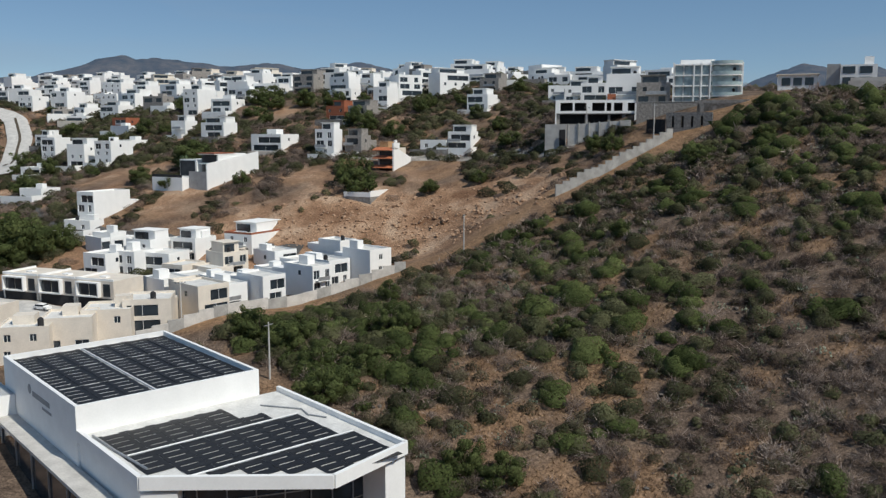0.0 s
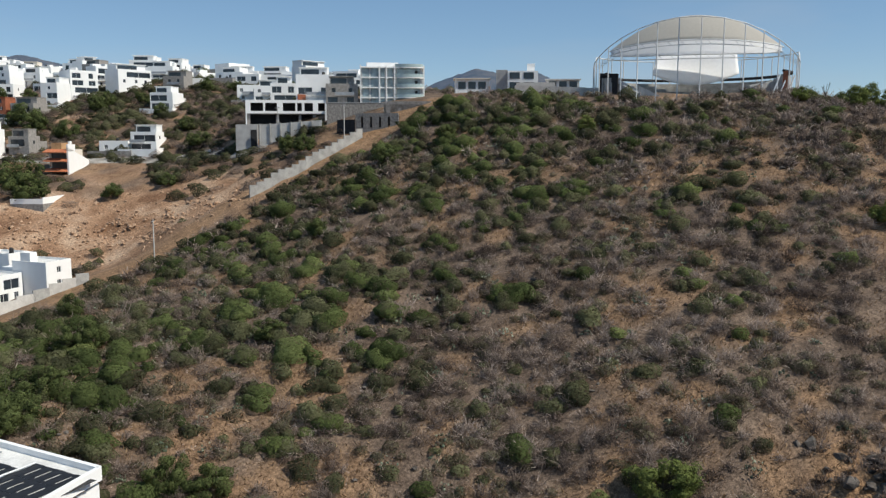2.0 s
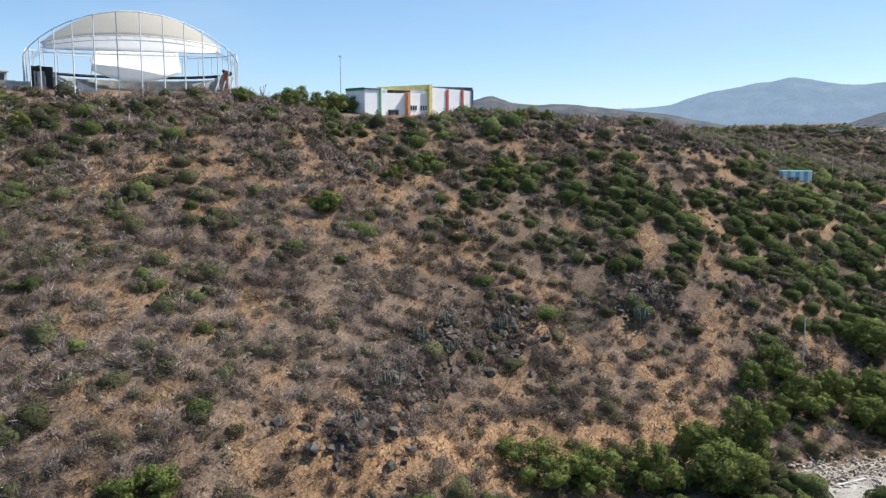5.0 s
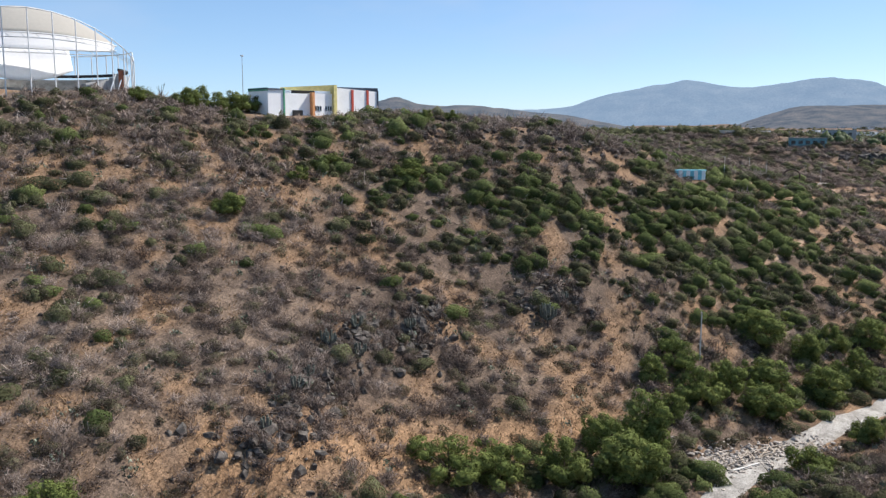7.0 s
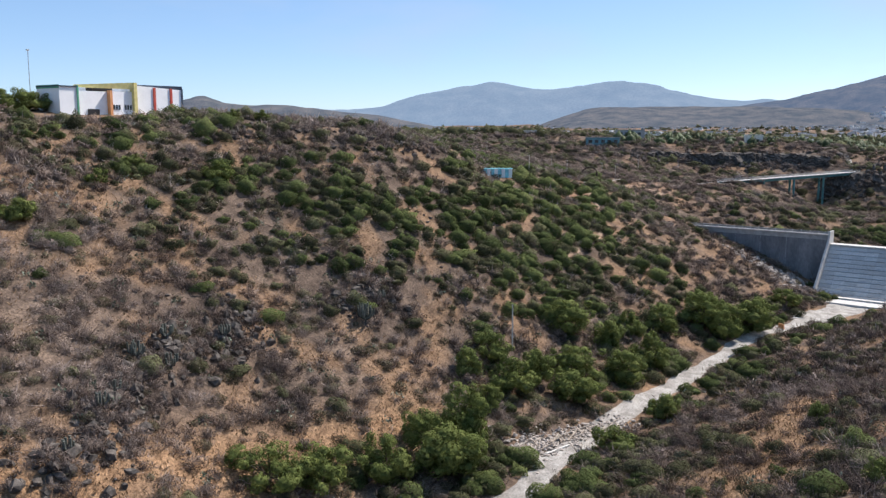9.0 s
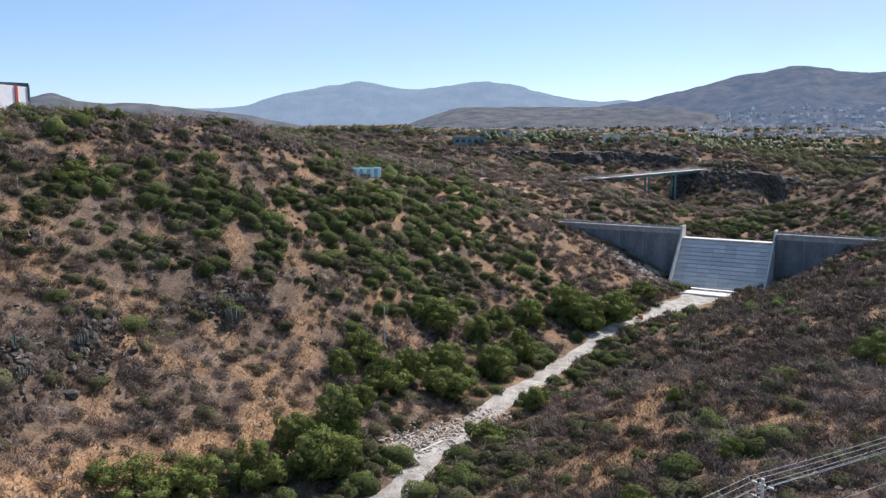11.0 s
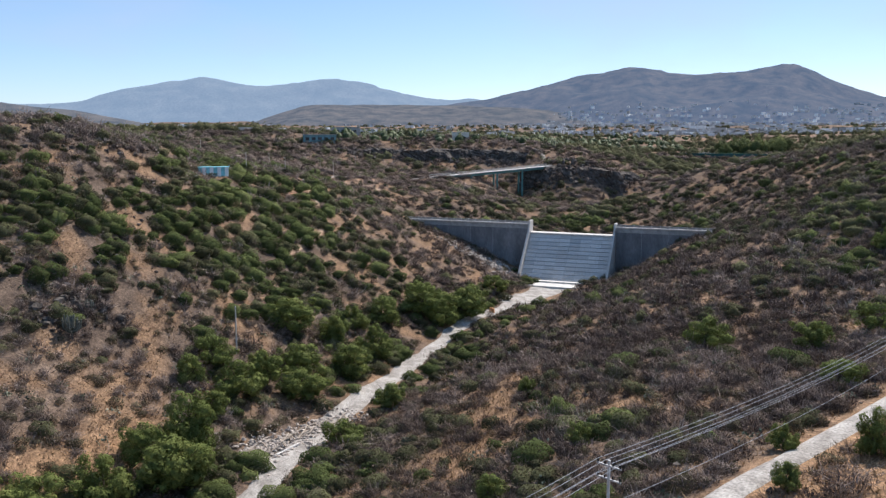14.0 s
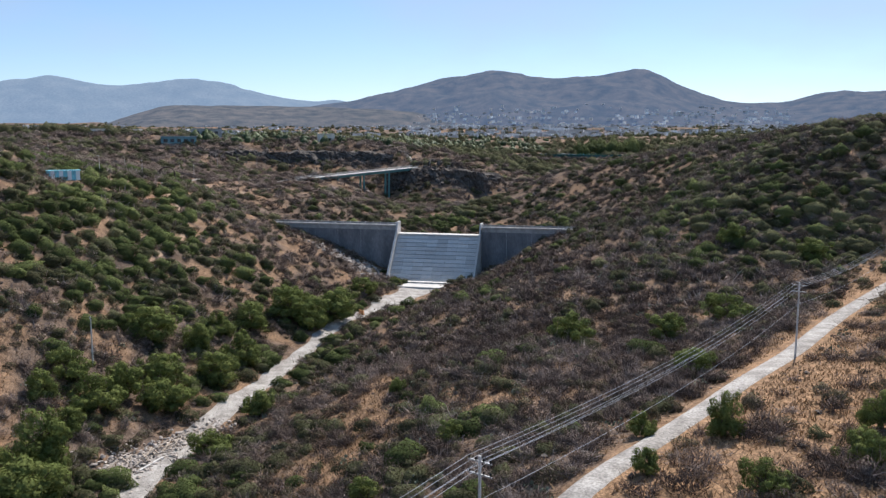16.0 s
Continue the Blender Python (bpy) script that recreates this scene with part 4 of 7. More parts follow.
def arena():
    a = thing("arena", AX, AY, AZ0, -37.2, "round open arena with a pale tent roof on white steel columns", "arena")
    R = 28.7

    def arch(s):
        return 10.0 + 15.4 * max(0.0, 1 - (s / 29.4) ** 2) ** 0.9

    def post(s):
        return 10.4 + 11.2 * max(0.0, 1 - (s / 29.5) ** 2) ** 0.9

    tops = []
    N = 32
    for k in range(N):
        t = 2 * math.pi * (k + 0.35) / N
        s, q = R * math.sin(t), -R * math.cos(t)
        h = post(s) if q < 0 else 14.5
        part("column", Solid().tube((s, q, -2), (s, q, h), 0.17, 0.14, 8), M_STEEL, a)
        tops.append((s, q, h))
    part("top_ring", Solid().chain(tops + tops[:1], 0.14), M_STEEL, a)
    # roof: beige cloth from the cross arch down to the front edge, white cloth from the arch to the lower back edge
    def half(s):
        return math.sqrt(max(0.01, 1 - (s / 24.6) ** 2))

    def front_edge(s):
        return min(arch(s) - 0.2, 17.2 - 1.6 * (s / 23.5) ** 2)

    def back_edge(s):
        return min(arch(s) - 0.2, 15.8 - 0.9 * (s / 23.5) ** 2)

    ns, nq = 41, 13
    span = [-24.0 + 48.0 * i / (ns - 1) for i in range(ns)]
    for name, edge, reach, mat, words in (("tent_roof", front_edge, -13.5, M_TENT, "beige tent membrane"), ("tent_lining", back_edge, 17.0, M_TENTWHITE, "white rear membrane glowing with sunlight")):
        v, f = [], []
        for s in span:
            for j in range(nq):
                u = j / (nq - 1)
                v.append((s, reach * half(s) * u, edge(s) + (arch(s) - edge(s)) * (1 - u ** 1.7)))
        for i in range(ns - 1):
            for j in range(nq - 1):
                b = i * nq + j
                f.append((b, b + nq, b + nq + 1, b + 1))
        roof = part(name, Solid().add(v, f), mat, a, words, smooth=True)
        roof.modifiers.new("thick", "SOLIDIFY").thickness = 0.1
        line = [(s, reach * half(s), edge(s)) for s in span]
        part("rim_truss", Solid().chain(line, 0.2).chain([(x, y * 0.97, z - 1.2) for x, y, z in line], 0.12), M_STEEL, a)
        for i in range(2, ns - 3, 3):
            (x, y, z), (x1, y1, z1) = line[i], line[i + 1]
            part("web", Solid().tube((x, y, z), (x1, y1 * 0.97, z1 - 1.2), 0.08), M_STEEL, a)
    for k in range(5):          # cables from the arch to the outer columns
        for side in (-1, 1):
            s = side * (21.5 + 1.3 * k)
            part("stay_cable", Solid().tube((side * 22.5, -4 + 2 * k, 14.6), (side * 28.2, -6 + 3 * k, 11.2), 0.07, n=4), M_STEEL, a)
    # the big back sail: straight at the top, rounded below
    v, f = [], []
    for i in range(25):
        s = -12.2 + 25.4 * i / 24
        lo = 6.4 + 3.2 * (abs(s - 0.5) / 12.7) ** 2
        for j in range(9):
            k = j / 8
            v.append((s * (1 - 0.04 * k), 13 + 8 * k + 0.8 * math.sin(math.pi * k), lo + (16.4 - lo) * k))
    f = [(9 * i + j, 9 * i + 9 + j, 9 * i + 10 + j, 9 * i + 1 + j) for i in range(24) for j in range(8)]
    sail = part("back_sail", Solid().add(v, f), M_SAIL, a, "bright white rounded sail", smooth=True)
    sail.modifiers.new("thick", "SOLIDIFY").thickness = 0.1
    # stepped stand
    for row in range(7):
        r0, r1 = 17.5 + row * 1.3, 18.8 + row * 1.3
        pts, faces = [], []
        for k in range(49):
            t = math.radians(-118 + 236 * k / 48)
            for r in (r0, r1):
                for z in (-2, 2.2 + row * 0.85):
                    pts.append((r * math.sin(t), r * math.cos(t), z))
        for k in range(48):
            b, c = 4 * k, 4 * k + 4
            faces += [(b + 1, b + 3, c + 3, c + 1), (b, b + 1, c + 1, c), (b + 2, c + 2, c + 3, b + 3)]
        faces += [(0, 2, 3, 1), (192, 193, 195, 194)]
        part("stand_step", Solid().add(pts, faces), M_CONC, a)
    rail = [(26.7 * math.sin(math.radians(-118 + 236 * k / 40)), 26.7 * math.cos(math.radians(-118 + 236 * k / 40)), 8.4) for k in range(41)]
    part("stand_parapet", Solid().chain(rail, 0.45), M_DARK, a, "dark band at the top of the stand")
    part("stand_flank", Solid().prism([(-25.5, -8), (-15, -16), (-13.5, -12), (-23, -4)], -2, (8.6, 3.0, 3.0, 8.6)), M_GREYWALL, a)
    # dark sheet stands in for the shade below the raked seats
    part("flank_soffit", Solid().prism([(-26, -9), (-20.4, -13.4), (-20.2, -13.1), (-25.8, -8.6)], 2.4, (8.9, 8.4, 8.4, 8.9)), M_DARK, a, "dark sheet for the shade under the raked seats")
    for k in range(4):
        part("flank_pier", Solid().box(-25.2 + k * 2.6, -24.7 + k * 2.6, -10.4 - 1.9 * k, -9.9 - 1.9 * k, -2, 7.4 - 1.3 * k), M_CONC, a)
    part("stand_flank", Solid().prism([(24, -8), (15, -15), (14, -12), (23, -4)], -2, (6.6, 4.5, 4.5, 6.6)), M_GREYWALL, a)
    part("ramp", Solid().prism([(-14, -20), (-6, -22), (-6, -19.5), (-14, -17.5)], -2, (4.6, 0.6, 0.6, 4.6)), M_PALECONC, a)
    part("ring_wall", Solid().chain([(14.5 * math.sin(math.radians(k * 10)), 14.5 * math.cos(math.radians(k * 10)), 0.6) for k in range(37)], 0.9), M_PALECONC, a)
    for s in (19.5, 21.5, 23.5):
        part("brace", Solid().tube((s, -20.5 + (s - 19.5) * 1.2, -1), (s + 2.8, -18.5 + (s - 19.5) * 1.2, 7), 0.18), M_STEEL, a)
    part("stair_tower", Solid().box(23.2, 24.4, -16.6, -15.4, -2, 8.0), M_CLAY, a, "red stair tower")
    part("service_box", Solid().box(-17, -13.5, -21.5, -19, -2, 2.6), M_GREYWALL, a)
    return a


arena()
BUILT += [(AX, AY, 28.6, 13, -37.2), (AX, AY, 13, 28.6, -37.2), (AX, AY, 22, 22, -37.2)]

# ---- white hall with coloured portal frames ----
M_YELLOW = plain("yellow_paint", (0.72, 0.62, 0.26), 0.1, rough=0.6)
M_RED = plain("red_paint", (0.55, 0.09, 0.06), 0.1, rough=0.6)
M_ORANGE = plain("orange_paint", (0.70, 0.32, 0.14), 0.1, rough=0.6)
M_GREENP = plain("green_paint", (0.10, 0.35, 0.22), 0.1, rough=0.6)
M_NAVY = plain("navy_paint", (0.05, 0.07, 0.10), 0.15, rough=0.6)


def sports_hall():
    h = thing("sports_hall", 190.5, 153.6, 68.2, -18, "white sports hall with yellow, red, orange and green painted frames", "building")
    # local x along the front to the right, y away from the camera
    part("left_block", Solid().box(0, 5.6, 0, 10, -3, 8.0), M_BRIGHTWHITE, h)
    part("left_trim", Solid().box(-0.15, 0.0, 0, 10, 7.6, 8.5).box(5.6, 6.1, -0.3, 0.25, -3, 8.5), M_GREENP, h, "green corner frame")
    part("left_roof", Solid().box(-0.2, 5.9, -0.3, 10, 8.0, 8.3), M_NAVY, h)
    part("entrance_wall", Solid().box(6.1, 16.6, 1.0, 24, -3, 7.2), M_BRIGHTWHITE, h)
    part("entrance_door", Solid().box(9.8, 13.6, 0.7, 0.997, -3, 2.4), M_DARK, h, "dark entrance gate")
    part("orange_frame", Solid().box(16.6, 17.5, -0.4, 0.9, -3, 7.6), M_ORANGE, h, "orange column")
    part("centre_block", Solid().box(17.5, 25.0, 0.2, 24, -3, 7.4), M_BRIGHTWHITE, h)
    for k in range(6):
        x = 18.0 + k * 0.95 + (1.3 if k > 2 else 0)
        part("window", Solid().box(x, x + 0.55, 0.02, 0.197, 2.4, 3.7), M_GLASS, h, "small dark window")
    part("yellow_frame", Solid().box(25.0, 26.2, -0.8, 1.0, -3, 10.0).prism([(8.0, 3.0), (25.0, -0.4), (25.0, 1.4), (8.0, 4.6)], 8.2, (8.9, 10.0, 10.0, 8.9)), M_YELLOW, h, "yellow portal frame")
    part("roof_plant", Solid().box(14, 21, 4, 7, 7.4, 8.6), M_DARK, h, "dark rooftop plant")
    part("main_block", Solid().prism([(26.2, 0.4), (44.5, 0.4), (44.5, 26), (26.2, 26)], -3, (9.3, 8.6, 8.6, 9.3)), M_BRIGHTWHITE, h)
    part("main_roof", Solid().prism([(30, 3), (44.8, 0.2), (44.8, 26), (30, 26)], 8.7, (9.7, 9.7, 9.7, 9.7)), M_NAVY, h, "navy roof edge")
    for x in (33.2, 39.8):
        part("red_stripe", Solid().box(x, x + 0.85, 0.1, 0.397, -3, 8.9), M_RED, h, "red painted stripe")
    part("blue_corner", Solid().box(44.5, 45.0, 0.1, 26, -3, 9.0), M_NAVY, h)
    h.scale = (0.9, 1, 1)
    part("side_door", Solid().box(42.2, 43.3, 0.2, 0.397, -3, 2.1), M_DARK, h)
    return h


sports_hall()
BUILT.append((206, 160, 26, 16, -18))
mast = thing("radio_mast", 197, 168, 66, 0, "tall thin grey mast behind the sports hall", "mast")
part("pole", Solid().tube((0, 0, 0), (0, 0, 20.2), 0.14, 0.09), M_GALV, mast)
part("head", Solid().box(-0.5, 0.5, -0.15, 0.15, 20.2, 20.6), M_GALV, mast)

# ---- houses of the hillside town: corner x, y, front width (negative: corner at its left end), depth, storeys, bearing of the front, finish ----
TERRACE_HOUSES = [(-18, 207, -7.5, 10, 2, 131, "w"), (-28, 206, -7, 11, 2, 131, "w"), (-31, 199, -6, 11, 2, 131, "w"), (-41, 190, -6.5, 10, 2, 131, "w"), (-50, 170, -7.5, 10, 2, 131, "c"), (-68, 218, 7, 9, 2, 205, "c"), (-60, 216, -7, 9, 2, 131, "c"), (-95, 240, 7, 6, 2, 205, "w"), (-90, 223, 8, 9, 2, 205, "w"), (-83, 225, 8, 8, 2, 205, "w"), (-74, 226, 9, 9, 2, 200, "w")]
ROW_HOUSES = [(-53, 162, 9, 9, 2, 168, "c"), (-59, 157, 9, 9, 2, 168, "c"), (-64, 151, 9, 9, 2, 168, "c"), (-70, 147, 9, 9, 2, 168, "c")]
QUARRY_HOUSES = [(-54, 237, 10, 16, 2, 208, "r"), (-108, 261, 7, 15, 3, 205, "w"), (-53, 228, 8, 8, 2, 131, "c"), (-28, 229, -6, 9, 2, 131, "w"), (-58, 234, 7, 8, 1, 205, "c"), (-82, 235, 9, 8, 2, 205, "w"), (-70, 237, 9, 9, 2, 205, "w")]
STREET_HOUSES = [(-40, 312, 8, 6, 3, 205, "w"), (-30, 313, 7, 7, 2, 205, "b"), (10, 309, 9, 7, 2, 205, "w"), (1, 312, 10, 7, 1, 200, "w"), (18, 347, 9, 11, 2, 205, "w"), (-62, 326, 14, 12, 2, 205, "w"), (-92, 358, 12, 9, 2, 205, "w"), (-115, 381, 8, 8, 2, 205, "w"), (-25, 383, 7, 12, 3, 205, "w"), (-32, 359, 9, 10, 2, 205, "b"), (-42, 364, 9, 10, 2, 205, "y")]
VALLEY_HOUSES = [(-148, 351, 9, 9, 3, 200, "w"), (-135, 346, 9, 12, 3, 205, "w"), (-180, 395, 9, 9, 3, 205, "w"), (-205, 442, 9, 9, 2, 205, "w"), (-165, 347, 10, 7, 1, 200, "w"), (-143, 301, 10, 9, 1, 200, "w"), (-136, 372, 9, 10, 1, 205, "w"), (-155, 418, 9, 9, 2, 205, "y"), (-107, 255, 10, 6, 1, 200, "w")]
RIDGE_HOUSES = [(-227, 518, 14, 14, 4, 205, "w"), (-248, 518, 12, 12, 3, 205, "w"), (-181, 523, 10, 12, 3, 205, "w"), (-119, 416, 9, 14, 4, 205, "w"), (-99, 401, 12, 10, 2, 205, "w"), (-162, 519, 10, 10, 2, 205, "w"), (-214, 556, 10, 10, 3, 205, "w"), (-237, 577, 10, 10, 3, 205, "w"), (57, 339, 9, 9, 2, 190, "w"), (56, 293, 9, 9, 2, 190, "w"), (52, 351, 9, 9, 2, 190, "w"), (64, 273, 12, 10, 3, 195, "w"), (69, 261, 10, 9, 2, 195, "b")]
FINISH = {"w": (M_WHITE, "white plastered"), "c": (M_CREAM, "cream plastered"), "b": (M_BLOCK, "grey block"), "y": (M_CLAY, "unplastered brick"), "r": (M_WHITE, "white red trimmed")}
STOREY = 3.0


def wall_with_openings(x0, x1, z0, z1, y0, y1, openings):
    """A wall slab cut by openings (xa, xb, za, zb) that do not overlap in x within a row."""
    s = Solid()
    rows = sorted({(za, zb) for _, _, za, zb in openings})
    z = z0
    for za, zb in rows:
        if za > z:
            s.box(x0, x1, y0, y1, z, za)
        x = x0
        for xa, xb, _, _ in sorted(o for o in openings if o[2] == za):
            if xa > x:
                s.box(x, xa, y0, y1, za, zb)
            x = xb
        if x < x1:
            s.box(x, x1, y0, y1, za, zb)
        z = zb
    if z < z1:
        s.box(x0, x1, y0, y1, z, z1)
    return s


def house(x, y, w, d, storeys, bearing, finish, seed, group="", z=None, detail=True, garden=False, simple=False):
    r = random.Random(seed)
    mat, word = FINISH[finish]
    z = gz1(x, y) if z is None else z
    kinds = {1: "one storey", 2: "two storey", 3: "three storey", 4: "four storey"}[storeys]
    # no two neighbours alike: what stands on the roof and what the front has
    top_box, tank, balcony, bands = r.random() < 0.6, r.random() < 0.25, r.random() < 0.45, r.random() < 0.5
    extra = "with a balcony" if balcony else "with wide windows" if bands else "with small windows"
    h = thing("house", x, y, z, 180 - bearing, f"{word} {kinds} flat roofed house {extra}", "house", group)
    w0 = w
    x0, x1 = (-w, 0.0) if w > 0 else (0.0, -w)
    w = abs(w)
    H = storeys * STOREY
    ops = []
    for s in range(storeys):
        zb = s * STOREY
        style = r.random()
        if style < 0.42:                      # one wide glazed band
            ww = w * r.uniform(0.5, 0.86)
            xa = x0 + (w - ww) * r.random()
            ops.append((xa, xa + ww, zb + 0.25, zb + 2.45))
        elif style < 0.62:                    # two openings of unlike width
            ww = w * r.uniform(0.3, 0.42)
            ops.append((x0 + w * 0.06, x0 + w * 0.06 + ww, zb + 0.3, zb + 2.4))
            ops.append((x0 + w * 0.66, x0 + w * r.uniform(0.8, 0.95), zb + 0.3, zb + 2.4))
        elif style < 0.85:                    # small windows
            n = max(1, int(w / 4.2))
            for k in range(n):
                xc = x0 + (k + 0.5) * w / n + r.uniform(-0.5, 0.5)
                ops.append((xc - 0.6, xc + 0.6, zb + 0.9, zb + 2.2))
    part("body", Solid().box(x0, x1, 0.32, d, -4.5, H), mat, h)
    part("front_wall", wall_with_openings(x0, x1, -4.5, H, 0.0, 0.317, ops), mat, h)
    for xa, xb, za, zb in ops:
        win = part("window", Solid().box(xa, xb, 0.2, 0.26, za, zb), M_GLASS, h)
        if detail or xb - xa > 3:
            part("frame", Solid().box(xa, xa + 0.07, 0.12, 0.197, za, zb).box(xb - 0.07, xb, 0.12, 0.197, za, zb).box(xa + 0.07, xb - 0.07, 0.12, 0.197, zb - 0.07, zb).box((xa + xb) / 2 - 0.04, (xa + xb) / 2 + 0.04, 0.12, 0.197, za, zb - 0.07), M_STEEL if finish != "b" else M_DARK, win)
    trim = M_CLAY if finish == "r" else mat
    part("parapet", Solid().box(x0, x1, 0, 0.18, H, H + 0.55).box(x0, x1, d - 0.18, d, H, H + 0.55).box(x0, x0 + 0.18, 0.18, d - 0.18, H, H + 0.55).box(x1 - 0.18, x1, 0.18, d - 0.18, H, H + 0.55), trim, h)
    part("roof", Solid().box(x0 + 0.18, x1 - 0.18, 0.18, d - 0.18, H, H + 0.06), M_ROOF, h)
    if top_box:
        bw, bd = w * r.uniform(0.25, 0.45), d * r.uniform(0.2, 0.4)
        bx0, by0 = x0 + 0.3 + r.random() * (w - bw - 0.6), d * 0.5
        part("stair_head", Solid().box(bx0, bx0 + bw, by0, by0 + bd, H, H + r.uniform(1.6, 2.5)), mat, h)
    if tank:
        tx_, ty_ = x0 + w * r.uniform(0.2, 0.8), d * 0.3
        part("water_tank", Solid().tube((tx_, ty_, H + 0.06), (tx_, ty_, H + 1.3), 0.55, n=10).tube((tx_, ty_, H + 1.3), (tx_, ty_, H + 1.6), 0.55, 0.2, n=10), M_DARK, h, "black water tank")
    if balcony and storeys > 1:
        bx0 = x0 + w * r.uniform(0.0, 0.35)
        b = part("balcony", Solid().box(bx0, bx0 + w * 0.6, -1.2, -0.003, STOREY - 0.2, STOREY), mat, h)
        part("railing", Solid().box(bx0, bx0 + w * 0.6, -1.2, -1.12, STOREY, STOREY + 0.9), M_GALV, b)
    if not simple and storeys > 1 and r.random() < 0.55:
        # a set-back upper storey with a terrace before it
        ux0, ux1 = x0 + w * r.uniform(0.0, 0.3), x1 - w * r.uniform(0.0, 0.25)
        up_ = part("upper_storey", Solid().box(ux0, ux1, d * 0.3, d - 0.2, H, H + 2.8), mat, h)
        part("upper_window", Solid().box(ux0 + 0.4, ux0 + (ux1 - ux0) * 0.7, d * 0.3 - 0.06, d * 0.3 - 0.003, H + 0.3, H + 2.3), M_GLASS, up_)
        part("upper_roof", Solid().box(ux0 - 0.3, ux1 + 0.15, d * 0.3 - 0.6, d - 0.1, H + 2.8, H + 3.0), mat, up_)
    if r.random() < 0.3:
        xs_ = x1 if w0 > 0 else x0
        e = 0.05 if w0 > 0 else -0.05
        part("side_window", Solid().box(min(xs_, xs_ + e), max(xs_, xs_ + e), d * 0.4, d * 0.4 + 0.9, H - 2.0, H - 0.9), M_GLASS, h)
    if storeys > 1 and r.random() < 0.6:
        # a lower annex at the back steps the mass up the hill
        part("annex", Solid().box(x0 + w * 0.1, x1, d + 0.003, d + r.uniform(3, 6), -3, H - STOREY * r.choice((0.4, 1.0))), mat, h)
    if garden:
        # a walled terrace in front, stepping down the hill
        gd, gh = r.uniform(3, 6), r.uniform(-0.6, 0.5)
        ga, gb = x0 - r.uniform(0, 4), x1 + r.uniform(0, 3)
        g = part("garden_terrace", Solid().box(ga, gb, -gd, -0.003, -5.5, gh - 0.5), M_PALECONC, h)
        part("garden_wall", Solid().box(ga, gb, -gd - 0.25, -gd - 0.003, -5.5, gh + 0.6).box(gb + 0.003, gb + 0.25, -gd - 0.25, r.uniform(0, 4), -5.5, gh + 0.9), M_WHITE if r.random() < 0.75 else r.choice((M_GREYWALL, M_STONE, M_CREAM)), g)
    BUILT.append((x + math.cos(radians(180 - bearing)) * (x0 + x1) / 2 - math.sin(radians(180 - bearing)) * d / 2, y + math.sin(radians(180 - bearing)) * (x0 + x1) / 2 + math.cos(radians(180 - bearing)) * d / 2, w / 2 + 1, d / 2 + 1, 180 - bearing))
    return h


_n = 0
for _group, _list in (("terrace houses", TERRACE_HOUSES), ("cream row houses", ROW_HOUSES), ("houses by the cut bank", QUARRY_HOUSES), ("houses on the hillside street", STREET_HOUSES), ("houses in the dip", VALLEY_HOUSES), ("houses on the ridge", RIDGE_HOUSES)):
    for row in _list:
        house(*row, seed=100 + _n, group=_group, simple="row" in _group or "terrace" in _group, garden=_group in ("houses on the hillside street", "houses in the dip") or _group.endswith("ridge") and _n % 2 == 0)
        _n += 1

# the terrace below the cut bank is packed with white houses
TERRACE_AREA = [(-112, 252), (-68, 240), (-42, 228), (-14, 211), (-48, 176), (-62, 190), (-74, 211), (-98, 228)]
_u, _v = (-0.653, -0.757), (-0.757, 0.653)
for j in range(8):
    for i in range(-2, 12):
        x, y = -14 + _u[0] * 8.4 * i + _v[0] * 11.5 * j, 211 + _u[1] * 8.4 * i + _v[1] * 11.5 * j
        if not in_poly(np.array([x]), np.array([y]), TERRACE_AREA)[0]:
            continue
        cx, cy = x + _v[0] * 4.5 + _u[0] * 3.5, y + _v[1] * 4.5 + _u[1] * 3.5
        if any((cx - b[0]) ** 2 + (cy - b[1]) ** 2 < 7.3 ** 2 for b in BUILT):
            continue
        house(round(x, 1), round(y, 1), -7.6, 9.5, 1 if (i * 5 + j) % 7 == 3 else 2, 131, "c" if (i + 3 * j) % 5 == 1 else "w", seed=400 + 17 * i + j, group="terrace houses", z=gz1(x, y) - 0.6, simple=True)

# the rest of the town climbs the ridge in loose rows
town_rng = random.Random(4)
spots = []
for _try in range(20000):
    a, dd = radians(town_rng.uniform(-29, 17)), town_rng.uniform(385, 760)
    x, y = dd * math.sin(a), dd * math.cos(a)
    if dd < 430 and not -9 < math.degrees(a) < 13:
        continue
    if x < -150 and dd < 500 or to_line(np.array([x]), np.array([y]), [(-190, 360), (-215, 425), (-250, 500), (-300, 540)])[0] < 16:
        continue
    if lattice(np.array([x / 60]), np.array([y / 60]), 8)[0] < -0.45 and dd < 560:
        continue
    if all((x - p) ** 2 + (y - q) ** 2 > (8.6 + dd / 140) ** 2 for p, q in spots) and all((x - b[0]) ** 2 + (y - b[1]) ** 2 > (b[2] + 9) ** 2 for b in BUILT):
        spots.append((x, y))
    if len(spots) >= 330:
        break
for i, (x, y) in enumerate(spots):
    rr = random.Random(i)
    house(round(x, 1), round(y, 1), rr.uniform(8, 16), rr.uniform(8, 13), rr.choice((1, 1, 2, 2, 2, 3)), rr.choice((195, 205, 205, 215, 215, 150)), rr.choice("wwwwwwwwwwwcwb"), seed=900 + i, group="town houses on the skyline", detail=False, garden=i % 3 == 0 and y < 520)

